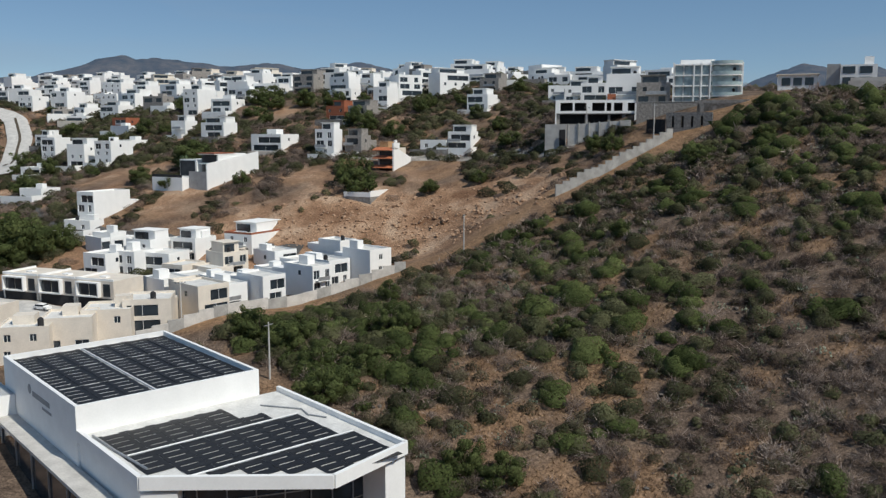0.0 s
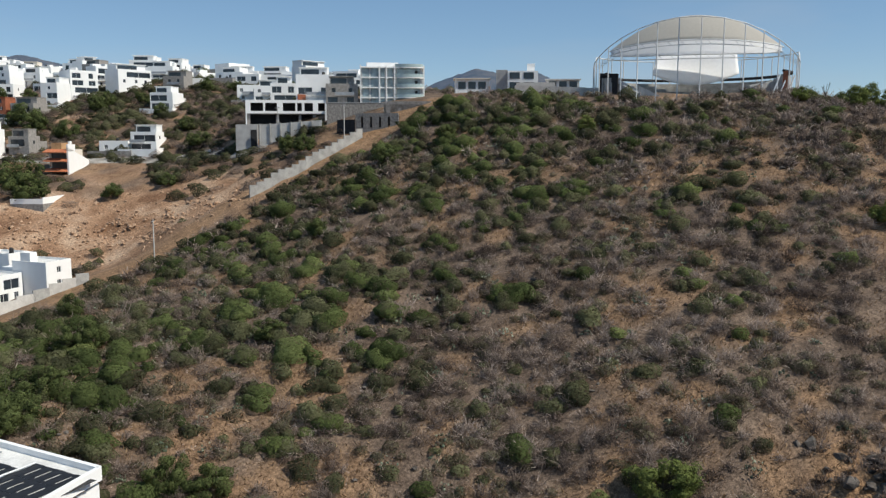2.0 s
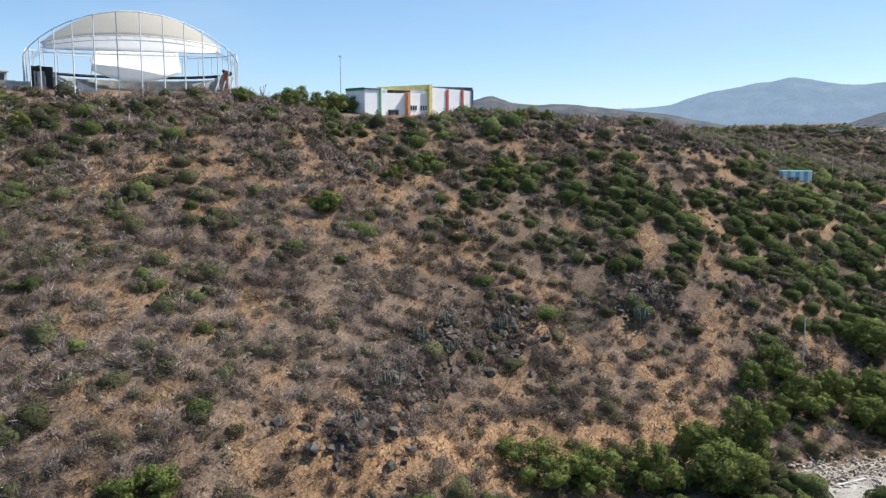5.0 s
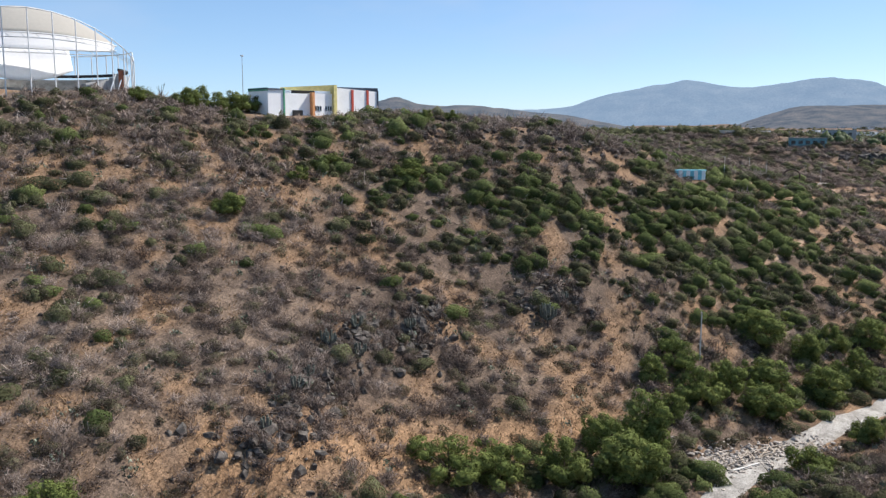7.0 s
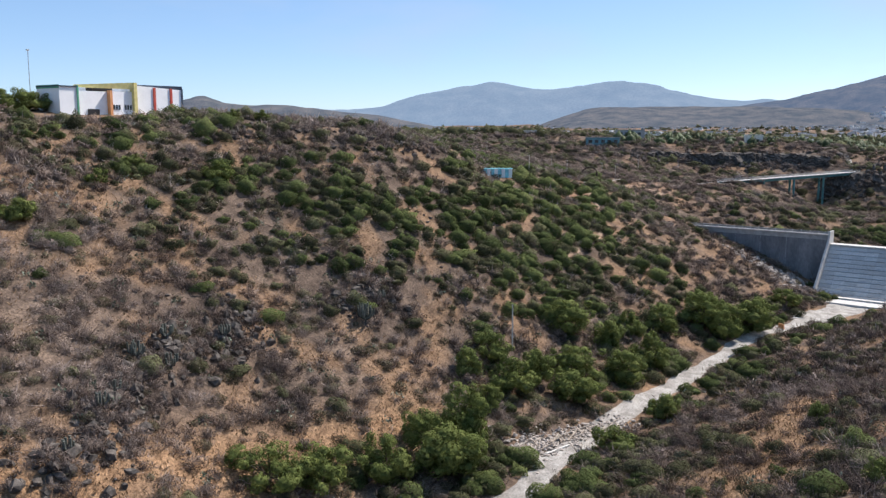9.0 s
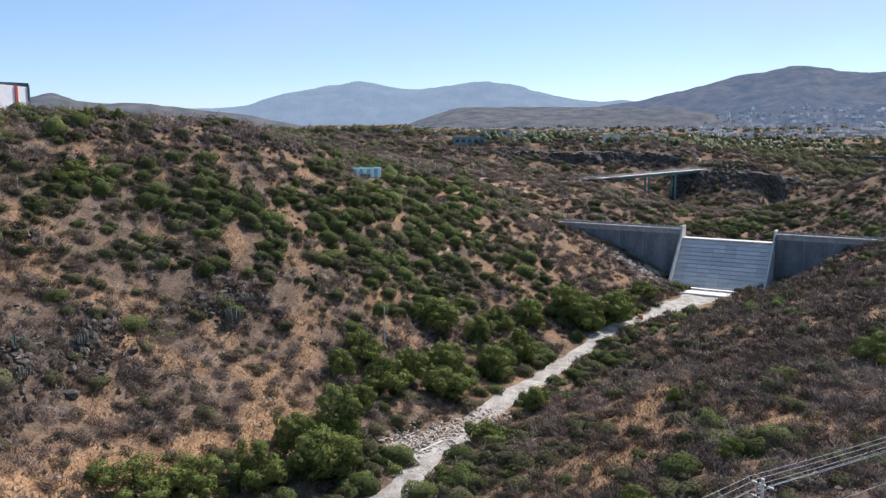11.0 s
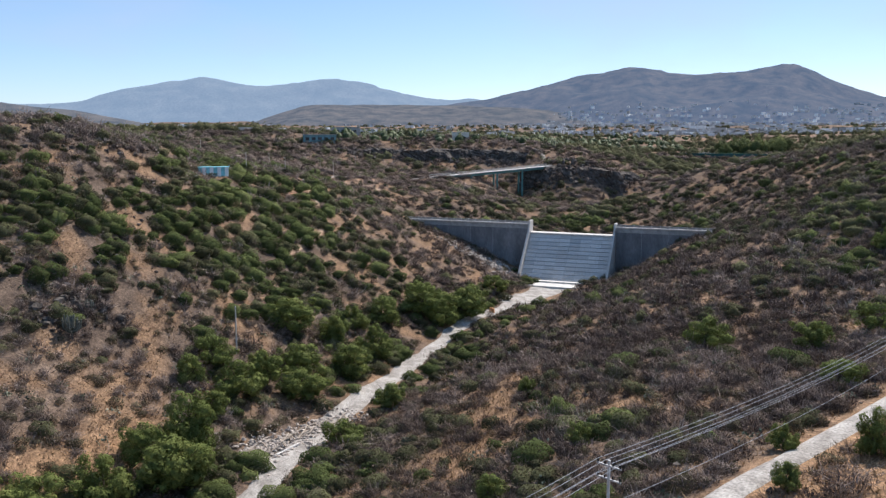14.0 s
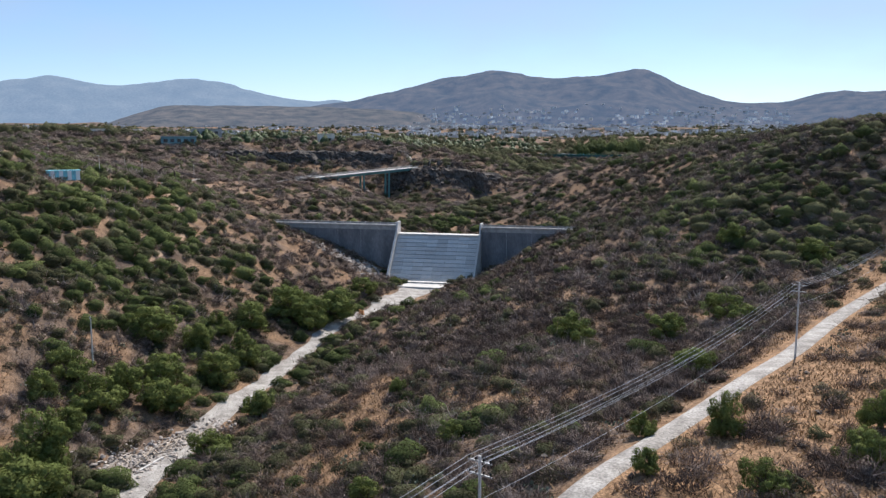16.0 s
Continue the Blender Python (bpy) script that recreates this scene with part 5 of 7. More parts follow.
# ---- large single houses and walls of the slope edge ----
def unfinished_house():
    h = thing("unfinished_house", 35.5, 268.0, 66.8, -9.5, "unfinished white two storey house with empty window openings", "house")
    ops = [(xa, xb, 4.2, 6.7) for xa, xb in ((1.2, 5.0), (5.6, 9.2), (11.0, 14.8), (15.4, 16.8), (17.6, 20.2), (21.8, 24.0))]
    low = [(1.0, 8.8, 0.2, 3.2), (9.8, 15.8, 0.2, 3.2), (16.6, 20.2, 0.2, 3.2), (21.2, 25.0, 0.2, 3.2)]
    part("front_wall", wall_with_openings(0, 26.5, 3.45, 7.6, 0, 0.35, ops), M_WHITE, h)
    part("lower_frame", wall_with_openings(0, 25.6, -5, 3.45, 0.8, 1.1, low), M_BLOCK, h, "bare concrete frame")
    # dark sheet added behind the openings for the rooms' shade
    part("inner_wall", Solid().box(0, 25.6, 4.0, 4.2, -5, 7.3), M_DARK, h)
    part("end_wall", Solid().box(25.6, 26.5, 0.36, 9, -5, 7.6).box(-0.35, 0, 0, 9, -5, 7.6), M_WHITE, h)
    part("floor_slab", Solid().box(0, 25.6, 0.36, 9, 3.2, 3.44), M_CONC, h)
    part("roof_slab", Solid().box(0, 25.6, 0.36, 9, 7.3, 7.6), M_ROOF, h)
    part("back_wall", Solid().box(0, 25.6, 9.0, 9.3, -5, 7.6), M_WHITE, h)
    part("red_hut", Solid().box(15.8, 18.4, 10, 12, 7.6, 9.8), M_CLAY, h, "red rooftop hut")
    part("basement", Solid().box(-3.2, 3.2, -5.5, -0.003, -8, 0.0), M_GREYWALL, h, "grey concrete basement")
    # flat dark panel drawn for the shade in the basement opening
    part("basement_opening", Solid().box(1.2, 3.0, -5.6, -5.503, -7, -1.6), M_DARK, h)
    BUILT.append((50, 268, 17, 9, -9.5))
    return h


unfinished_house()
wall_ = thing("retaining_wall", 38.1, 260.2, 58.4, 0, "pale concrete retaining wall with buttresses", "wall")
for k in range(6):
    a0, a1 = k / 6, (k + 1) / 6
    p, q = (0 + 17.5 * a0, 0 - 7 * a0), (17.5 * a1, -7 * a1)
    part("wall_panel", Solid().wall(p, q, 0.4, -3, (8.2 + 0.75 * a0 * 2, 8.2 + 0.75 * a1 * 2)), M_PALECONC, wall_)
    part("buttress", Solid().wall((p[0] - 0.15, p[1] - 0.2), (p[0] + 0.15, p[1] - 0.35), 0.5, -3, 8.6 + 1.2 * a0), M_CONC, wall_)


def apartment_block():
    b = thing("apartment_block", 69.5, 259.5, 72.3, -14, "pale four storey apartment block with glass fronts and rounded balconies", "apartment building")
    part("core", Solid().box(0, 19.5, 1.6, 13, -6, 12.6), M_WHITE, b)
    for s in range(4):
        z = s * 3.1
        part("floor_band", Solid().box(-0.2, 10.6, 0, 1.597, z + 2.75, z + 3.1), M_WHITE, b)
        for k, (xa, xb) in enumerate(((0.4, 2.8), (3.0, 5.6), (6.0, 7.6), (8.2, 10.2))):
            win = part("window", Solid().box(xa, xb, 0.9, 1.0, z + 0.1, z + 2.75), M_SKYGLASS, b)
            part("frame", Solid().box(xa, xa + 0.12, 0.7, 0.897, z + 0.1, z + 2.75).box(xb - 0.12, xb, 0.7, 0.897, z + 0.1, z + 2.75), M_STEEL, win)
        # rounded balcony
        out = [(10.8, 1.5)] + [(15.2 + 4.6 * math.sin(math.radians(t)), 1.5 - 2.6 * math.cos(math.radians(t))) for t in range(-78, 91, 12)] + [(19.8, 1.597), (10.8, 1.597)]
        bal = part("balcony", Solid().prism(out[:-1], z + 2.75, z + 3.1), M_WHITE, b)
        edge = [(x, y, z + 3.1) for x, y in out[:-2]]
        for p, q in zip(edge, edge[1:]):
            part("glass_panel", Solid().wall(p[:2], q[:2], 0.06, z + 3.1, z + 4.0), M_GREENGLASS, bal, "greenish glass balustrade")
        part("window", Solid().box(11.4, 18.6, 1.3, 1.597, z + 0.1, z + 2.75), M_SKYGLASS, b)
    for x in (-0.2, 5.7, 7.8, 10.4):
        part("fin", Solid().box(x, x + 0.35, -0.1, 1.55, -3, 12.9), M_WHITE, b)
    part("side_wall", Solid().box(19.5, 20.0, 0.8, 13, -6, 12.9), M_WHITE, b)
    for s in range(1, 4):
        part("round_window", Solid().tube((17.4, 1.25, s * 3.1 + 1.6), (17.4, 1.597, s * 3.1 + 1.6), 0.5, n=12), M_DARK, b)
    part("roof_house", Solid().box(2, 12, 4, 11, 12.6, 14.0), M_WHITE, b)
    BUILT.append((79, 262, 14, 10, -14))
    return b


M_GREENGLASS = plain("green_glass", (0.42, 0.52, 0.52), 0.1, rough=0.15, spec=0.6)
apartment_block()

BUILT += [(67, 233, 10, 5, -30), (79, 239, 10, 6, -25), (72, 249, 16, 7, -14), (60, 233, 5, 5, 0)]
stone = thing("stone_retaining_wall", 57.5, 254.5, 62.6, -14, "grey rubble stone retaining wall below the houses", "wall")
part("stone_wall", Solid().box(0, 27, -0.6, 0.4, -5, 10.6), M_STONE, stone)
part("wall_cap", Solid().box(0, 27, -0.7, 0.45, 10.6, 10.8), M_CONC, stone)
gate = thing("garden_wall", 61.5, 236.0, 62.8, -30, "grey stone garden wall with tall slit openings", "wall")
part("slit_wall", wall_with_openings(0, 12.5, -3, 7.0, 0, 0.5, [(1.6 + k * 2.6, 2.3 + k * 2.6, 3.0, 6.0) for k in range(4)]), M_STONE, gate)
part("dark_gate", Solid().wall((-6.0, 2.2), (-0.2, 0.2), 0.2, -3, 5.2), M_DARK, gate, "dark sheet metal gate")
# dark sheet behind the slits stands for the shade within
part("slit_back", Solid().box(0, 12.5, 0.9, 1.1, -3, 6.6), M_DARK, gate)
upper = thing("upper_garden_wall", 72, 243, 66, -25, "grey block wall with slit openings on the slope", "wall")
part("slit_wall", wall_with_openings(0, 14, -4, 7.5, 0, 0.4, [(0.8, 1.9, 2.5, 6.6), (4.4, 5.3, 2.8, 5.6), (6.4, 7.3, 2.8, 5.6)]), M_BLOCK, upper)
# again a dark sheet in place of the shade behind the slits
part("slit_back", Solid().box(0, 9, 0.7, 0.9, -4, 7), M_DARK, upper)

# stepped boundary wall that climbs the slope: one panel a step
step_wall = thing("stepped_boundary_wall", 0, 0, 0, 0, "pale concrete block wall stepping up the hillside", "wall")
SW = [(29.2, 219.4), (45.6, 224.2), (62.3, 231.8)]
n_steps = 17
for k in range(n_steps):
    def at_(u):
        u *= 2
        i = min(1, int(u))
        p, q = SW[i], SW[i + 1]
        return (p[0] + (q[0] - p[0]) * (u - i), p[1] + (q[1] - p[1]) * (u - i))
    p, q = at_(k / n_steps), at_((k + 1) / n_steps)
    zb = gz1(*p)
    part("wall_step", Solid().wall(p, q, 0.35, zb - 2, max(zb, gz1(*q)) + 2.3), M_CONC, step_wall)
    part("step_cap", Solid().wall(p, q, 0.42, max(zb, gz1(*q)) + 2.3, max(zb, gz1(*q)) + 2.42), M_CONC, step_wall)
low_wall = thing("terrace_boundary_wall", 0, 0, 0, 0, "long grey concrete wall along the terrace edge", "wall")
LW = [(-9, 203), (-17, 200), (-26, 193), (-34, 181), (-44, 170), (-51, 163), (-58, 156)]
for p, q in zip(LW, LW[1:]):
    for j in range(3):
        a = (p[0] + (q[0] - p[0]) * j / 3, p[1] + (q[1] - p[1]) * j / 3)
        b = (p[0] + (q[0] - p[0]) * (j + 1) / 3, p[1] + (q[1] - p[1]) * (j + 1) / 3)
        zt = (gz1(*a) + gz1(*b)) / 2
        part("wall_panel", Solid().wall(a, b, 0.3, zt - 3, zt + 2.3), M_PALECONC if j else M_CONC, low_wall)

# long cream row with bay windows, and the cream houses before it
row = thing("row_houses", -110, 207.7, 22.5, -20, "long cream two storey row of houses with framed bay windows", "row house")
for k in range(3):
    x = k * 11.5
    u = part("unit", Solid().box(x, x + 11.2, 0.5, 11, -3, 6.6), M_CREAM, row)
    part("bay_frame", Solid().box(x + 0.8, x + 1.1, -0.6, 0.497, 2.7, 6.3).box(x + 7.2, x + 7.5, -0.6, 0.497, 2.7, 6.3).box(x + 1.1, x + 7.2, -0.6, 0.497, 6.0, 6.3).box(x + 1.1, x + 7.2, -0.6, 0.497, 2.7, 3.0), M_WHITE, u)
    for j in range(2):
        part("window", Solid().box(x + 1.3 + j * 3.0, x + 3.9 + j * 3.0, 0.2, 0.4, 3.0, 6.0), M_GLASS, u)
    part("window", Solid().box(x + 8.2, x + 10.2, 0.38, 0.497, 2.9, 5.9), M_GLASS, u)
    # flat dark panel on the wall, painted for the carport's shaded depth
    part("garage", Solid().box(x + 0.6, x + 10.6, 0.42, 0.497, -2.9, 2.4), M_DARK, u, "dark panel for the shade in the open carport")
    part("parapet", Solid().box(x, x + 11.2, 0.5, 0.8, 6.6, 7.1).box(x, x + 0.25, 0.8, 11, 6.6, 7.1), M_WHITE, u)
    part("skylight", Solid().box(x + 4, x + 6, 4, 5.5, 6.6, 7.0), M_WHITE, u)
BUILT.append((-92, 206, 20, 10, -20))
end_house = thing("end_house", -97, 170, 20, -12, "cream flat roofed house at the end of the court", "house")
part("body", Solid().box(-14, 2, 0, 12, -4, 7.2), M_CREAM, end_house)
part("parapet", Solid().box(-14, 2, 0, 0.3, 7.2, 7.7).box(1.7, 2, 0.3, 12, 7.2, 7.7), M_CREAM, end_house)


def car(x, y, turn, mat, label):
    c = thing("parked_car", x, y, gz1(x, y) + 0.32, turn, label, "car", "parked cars")
    body = Solid()
    prof = [(-2.1, 0.3), (-2.1, 0.8), (-1.2, 0.95), (-0.6, 1.42), (0.9, 1.45), (1.6, 0.98), (2.15, 0.85), (2.15, 0.3)]
    pts = [(px_, -0.82, pz) for px_, pz in prof] + [(px_, 0.82, pz) for px_, pz in prof]
    m = len(prof)
    body.add(pts, [tuple(range(m)), tuple(range(2 * m - 1, m - 1, -1))] + [(i, m + i, m + (i + 1) % m, (i + 1) % m) for i in range(m)])
    part("body", body, mat, c)
    part("glass", Solid().prism([(-1.0, -0.84), (1.4, -0.84), (1.4, 0.84), (-1.0, 0.84)], 0.98, 1.34), M_GLASS, c)
    for wx in (-1.35, 1.35):
        for wy in (-0.86, 0.7):
            wh = part("wheel", Solid().tube((wx, wy, 0.32), (wx, wy + 0.18, 0.32), 0.32, n=12), M_DARK, c)
            part("rim", Solid().tube((wx, wy - 0.02, 0.32), (wx, wy + 0.2, 0.32), 0.18, n=8), M_GALV, wh)


car(-95.0, 197.0, 160, M_WHITE, "white parked saloon car on the paved court")
car(-87.0, 194.0, 158, M_NAVY, "dark parked car on the paved court")
car(4.0, 301.5, 175, M_STEEL, "pale parked car on the hillside street")

# the large white house with its tall garden wall, and the clay roofed house
big = thing("large_white_house", -78.1, 280.7, 44, -28, "large white stepped house on a tall plastered garden wall", "house")
part("garden_wall", Solid().prism([(-0.4, 0), (0, 0), (0, 26), (-0.4, 26)], -3, (9.8, 9.8, 13.5, 13.5)), M_WHITE, big)
part("front_garden_wall", Solid().box(-8, -0.4, 0, 0.4, -3, 7.2), M_GREYWALL, big)
part("garden_fill", Solid().box(-8, -0.4, 0.4, 26, -3, 6.6), M_PALECONC, big)
for s in range(2):
    z = 6.6 + 3.2 * s
    part("glass_storey", Solid().box(-7.4, -1.0, 5.6, 5.9, z + 0.2, z + 2.9), M_GLASS, big)
    part("floor_band", Solid().box(-7.8, -0.5, 4.4, 14, z + 2.9, z + 3.2), M_WHITE, big)
part("core", Solid().box(-7.5, -0.6, 6.0, 20, 6.6, 13.0), M_WHITE, big)
part("roof_slab", Solid().box(-8.2, -0.4, 4.0, 14, 13.0, 13.3), M_CLAY, big, "reddish roof edge")
part("left_block", Solid().box(-16, -8.3, 4, 14, -2, 11.0), M_WHITE, big)
part("left_glass", Solid().box(-15.6, -9, 3.7, 3.997, 5.5, 10.6), M_GLASS, big)
part("left_terrace", Solid().box(-22, -8.3, -3, 3.6, -4, 5.2), M_WHITE, big)
part("terrace_rail", Solid().box(-22, -8.3, -3.0, -2.9, 5.2, 6.1), M_GLASS, big)
BUILT.append((-84, 296, 14, 17, -28))
clay = thing("clay_roofed_house", -16.9, 291.2, 49.5, -25, "white house with orange clay tile awnings and a stepped gable wall", "house")
part("body", Solid().box(-7, -0.5, 1.5, 10, -4, 9.5), M_CREAM, clay)
part("gable_wall", Solid().prism([(-0.5, 0), (0, 0), (0, 13), (-0.5, 13)], -4, (10.2, 10.2, 6.0, 6.0)), M_WHITE, clay)
part("gable_top", Solid().box(-0.5, 0, 0, 4.5, 9, 11.2).box(-0.5, 0, 1.2, 2.6, 11.2, 12.2), M_WHITE, clay)
for k, z in enumerate((2.6, 5.8, 8.6)):
    part("tile_awning", Solid().prism([(-7.6 - (1.6 if k == 0 else 0), -1.6), (-0.5, -1.6), (-0.5, 1.497), (-7.6, 1.497)], z, (z + 0.2, z + 0.2, z + 1.1, z + 1.1)), M_TILE, clay, "orange clay tiles")
    part("window", Solid().box(-6.2, -1.4, 1.3, 1.497, z - 2.1, z - 0.2), M_GLASS, clay)
part("tower", Solid().box(-7.0, -3.8, 3, 8, 9.5, 11.6), M_ORANGEWALL, clay, "ochre roof tower")
BUILT.append((-20, 296, 7, 8, -25))
terrace = thing("stone_terrace", -22.2, 258.6, 42, -25, "rubble stone garden terrace with a white parapet", "terrace")
part("stone_base", Solid().box(-9.5, 0, 0, 14, -4, 2.6), M_STONE, terrace)
part("parapet", Solid().box(-9.5, 0, 0, 0.3, 2.6, 4.0).box(-0.3, 0, 0.3, 14, 2.6, 4.4), M_WHITE, terrace)
BUILT.append((-25, 266, 7, 9, -25))

# houses on the rim right of the apartments
rim_house = thing("low_house", 100.1, 257.2, 77.8, -20, "long low cream house with a flat roof on the rim", "house")
part("body", Solid().box(0, 11, 0, 8, -4, 3.6), M_WHITE, rim_house)
part("roof", Solid().box(-0.4, 11.4, -0.8, 8.2, 3.6, 3.9), M_CREAM, rim_house)
for k in range(3):
    part("window", Solid().box(1 + k * 3.2, 3.4 + k * 3.2, -0.1, -0.003, 0.5, 2.8), M_GLASS, rim_house)
rim2 = thing("rim_house", 113.9, 247.0, 77.7, -24, "white two storey house with a grey side wall on the rim", "house")
part("body", Solid().box(0, 9.5, 0, 9, -4, 6.0), M_WHITE, rim2)
part("side_block", Solid().box(-3.6, 0, 1.5, 10, -4, 6.4), M_GREYWALL, rim2)
part("tower", Solid().box(6.2, 8.6, 3, 6, 6.0, 8.4), M_WHITE, rim2)
for k in range(2):
    for s in range(2):
        part("window", Solid().box(0.6 + k * 4.4, 3.8 + k * 4.4, -0.1, -0.003, 0.5 + 3 * s, 2.5 + 3 * s), M_GLASS, rim2)
part("yard_wall", Solid().box(2.6, 14.5, -6, -5.7, -5, 2.0), M_PALECONC, rim2)

far_low = thing("low_house", 126.6, 245.3, 78.5, -27, "low white house with a dark veranda on the rim", "house")
part("body", Solid().box(0, 10.5, 1.2, 8, -4, 2.6), M_WHITE, far_low)
part("roof", Solid().box(-0.3, 11, 0, 8.2, 2.6, 2.9), M_WHITE, far_low)
for k in range(3):
    part("window", Solid().box(0.8 + k * 3.3, 3.2 + k * 3.3, 1.05, 1.197, 0.3, 2.2), M_GLASS, far_low)
rim_wall = thing("rim_yard_wall", 111.6, 237.0, 76.7, -30, "pale plastered yard wall along the rim", "wall")
for k in range(6):
    part("wall_panel", Solid().box(k * 4.3, k * 4.3 + 4.27, 0, 0.25, -5, 1.9 - 0.18 * k), M_PALECONC, rim_wall)
BUILT += [(120.2, 232.8, 16, 9, -30), (103.9, 255.7, 9, 9, -20)]

# ---- poles and wires ----
def power_pole(x, y, z, height, turn, arms, label, name="power_pole"):
    p = thing(name, x, y, z, turn, label, "power pole", "power poles")
    part("post", Solid().tube((0, 0, -1), (0, 0, height), 0.17, 0.11, 8), M_PALECONC, p)
    for k in range(arms):
        arm = part("crossarm", Solid().box(-1.05, 1.05, -0.06, 0.06, height - 0.5 - 1.0 * k, height - 0.38 - 1.0 * k), M_GALV, p)
        for ix in (-0.95, -0.35, 0.35, 0.95):
            part("insulator", Solid().tube((ix, 0, height - 0.38 - 1.0 * k), (ix, 0, height - 0.12 - 1.0 * k), 0.06), M_DARK, arm)
    return p


LINE_POLES = [(0, 51, 40.5), (57, -16, 40.6), (113.6, -83.2, 41.0), (166, -149, 41.5), (222, -226, 42.5)]
for x, y, top in LINE_POLES:
    z = gz1(x, y)
    power_pole(x, y, z, top - z, 40, 2, "grey concrete power pole with two crossarms beside the road")
wire_r = 0.02
for (ax, ay, az), (bx_, by_, bz) in zip(LINE_POLES, LINE_POLES[1:]):
    for off, drop in ((-0.95, 0.1), (-0.35, 0.1), (0.35, 0.1), (0.95, 0.1), (0.9, 1.2), (0.0, 3.4)):
        ox, oy = off * math.cos(radians(40)), off * math.sin(radians(40))
        pts = []
        for i in range(15):
            u = i / 14
            pts.append((ax + (bx_ - ax) * u + ox, ay + (by_ - ay) * u + oy, az + (bz - az) * u - drop - 4 * 1.5 * u * (1 - u)))
        w = part("power_line", Solid().chain(pts, wire_r, n=4), M_GALV)
        tagged(w, "thin grey overhead power line along the bank road", "power line", "overhead wires")
power_pole(183, 32.3, 16.5, 9.7, 20, 1, "grey concrete pole standing among the canyon scrub")
power_pole(5.0, 198.8, gz1(5, 198.8), 10.4, 70, 1, "grey concrete pole at the edge of the levelled ground")
power_pole(-28.5, 135.5, gz1(-28.5, 135.5), 9.6, 60, 1, "grey steel lamp pole behind the swim hall")
for x, y in ((58.5, 237), (44, 262), (-52, 165)):
    power_pole(x, y, gz1(x, y), 9, 30, 1, "slim grey utility pole beside the houses")

# ---- footbridge beyond the dam ----
M_TEAL = plain("teal_paint", (0.10, 0.24, 0.23), 0.15, rough=0.7)
br = thing("bridge", 515.5, -35.7, 0, 0, "flat concrete road bridge on teal piers across the canyon", "bridge")
p0, p1 = Vector((-4, 6, 36.4)), Vector((38.8, -73.6, 41.2))
dirv = (p1 - p0).normalized()
sd = Vector((-dirv.y, dirv.x, 0)).normalized() * 3.2
def _slab(lo, hi, ins=1.0):
    a, b = sd * ins, Vector((0, 0, 1))
    return Solid().add([p0 - a + b * lo, p0 + a + b * lo, p1 + a + b * lo, p1 - a + b * lo, p0 - a + b * hi, p0 + a + b * hi, p1 + a + b * hi, p1 - a + b * hi], [(3, 2, 1, 0), (4, 5, 6, 7), (0, 1, 5, 4), (1, 2, 6, 5), (2, 3, 7, 6), (3, 0, 4, 7)])
part("deck", _slab(-0.4, 0.0), M_PALECONC, br)
part("girder", _slab(-1.8, -0.4, 0.75), M_TEAL, br, "dark teal girder")
for side in (-1, 1):
    part("handrail", Solid().chain([p0 + sd * side + Vector((0, 0, 1.0)), p1 + sd * side + Vector((0, 0, 1.0))], 0.09).chain([p0 + sd * side + Vector((0, 0, 0.5)), p1 + sd * side + Vector((0, 0, 0.5))], 0.07), M_PALECONC, br)
    for k in range(31):
        q = p0 + (p1 - p0) * k / 30 + sd * side
        part("rail_post", Solid().box(q.x - 0.09, q.x + 0.09, q.y - 0.09, q.y + 0.09, q.z, q.z + 1.05), M_PALECONC, br)
for u in (0.3, 0.52, 0.74):
    q = p0 + (p1 - p0) * u
    for side in (-0.6, 0.6):
        c = q + sd * side
        part("pier", Solid().tube((c.x, c.y, -20 + gz1(515.5 + c.x, -35.7 + c.y)), (c.x, c.y, q.z - 1.8), 0.6, n=10), M_TEAL, br)

# ---- blue and white kiosk, rubble, loose beams ----
M_BLUE = plain("blue_paint", (0.24, 0.60, 0.68), 0.15, rough=0.7)
kiosk = thing("kiosk", 268, 57.2, gz1(268, 57.2), -75, "low blue and white painted kiosk on the shoulder", "kiosk")
for k in range(8):
    part("panel", Solid().box(k * 1.15, k * 1.15 + 1.1, 0, 3, -1.5, 1.25 + 0.08 * (k % 2)), M_BLUE if k % 2 == 0 else M_WHITE, kiosk)
part("roof", Solid().box(-0.2, 9.4, -0.2, 3.2, 1.35, 1.5), M_BLUE, kiosk)


# ---- trees: x, y, height ----
CANYON_TREES = [(136, 35, 8.4), (148, 35, 8.6), (129, 44, 7.2), (121, 52, 6.2), (114, 58, 6.4), (179, 18, 6.6), (199, 8, 6.8), (216, 3, 7.4), (209, 23, 7.4), (158, 8, 4.4), (178, -1, 5.2), (251, -11, 8.6), (246, -17, 7.6), (255, -24, 8.8), (262, -14, 6.6), (298, -40, 5.6), (169, 39, 5.4), (171, 30, 6.6), (180, 26, 6.6), (178, 36, 5.6), (213, 13, 7.2), (238, 0, 6.8), (227, 8, 5.8), (190, 19, 6.4), (141, 41, 6.6), (160, 33, 4.8), (272, -28, 6.2)]
BANK_TREES = [(152, -61, 5.9), (143, -77, 4.7), (147, -92, 4.8), (205, -128, 5.7), (81, -51, 4.7), (76, -67, 4.3), (68, -59, 3.9), (66, -46, 3.2), (74, -38, 2.7), (98, -13, 3.6), (87, -44, 2.8), (188, -141, 5.6), (114, -66, 3.7), (144, -25, 3.1), (108, -26, 2.8)]
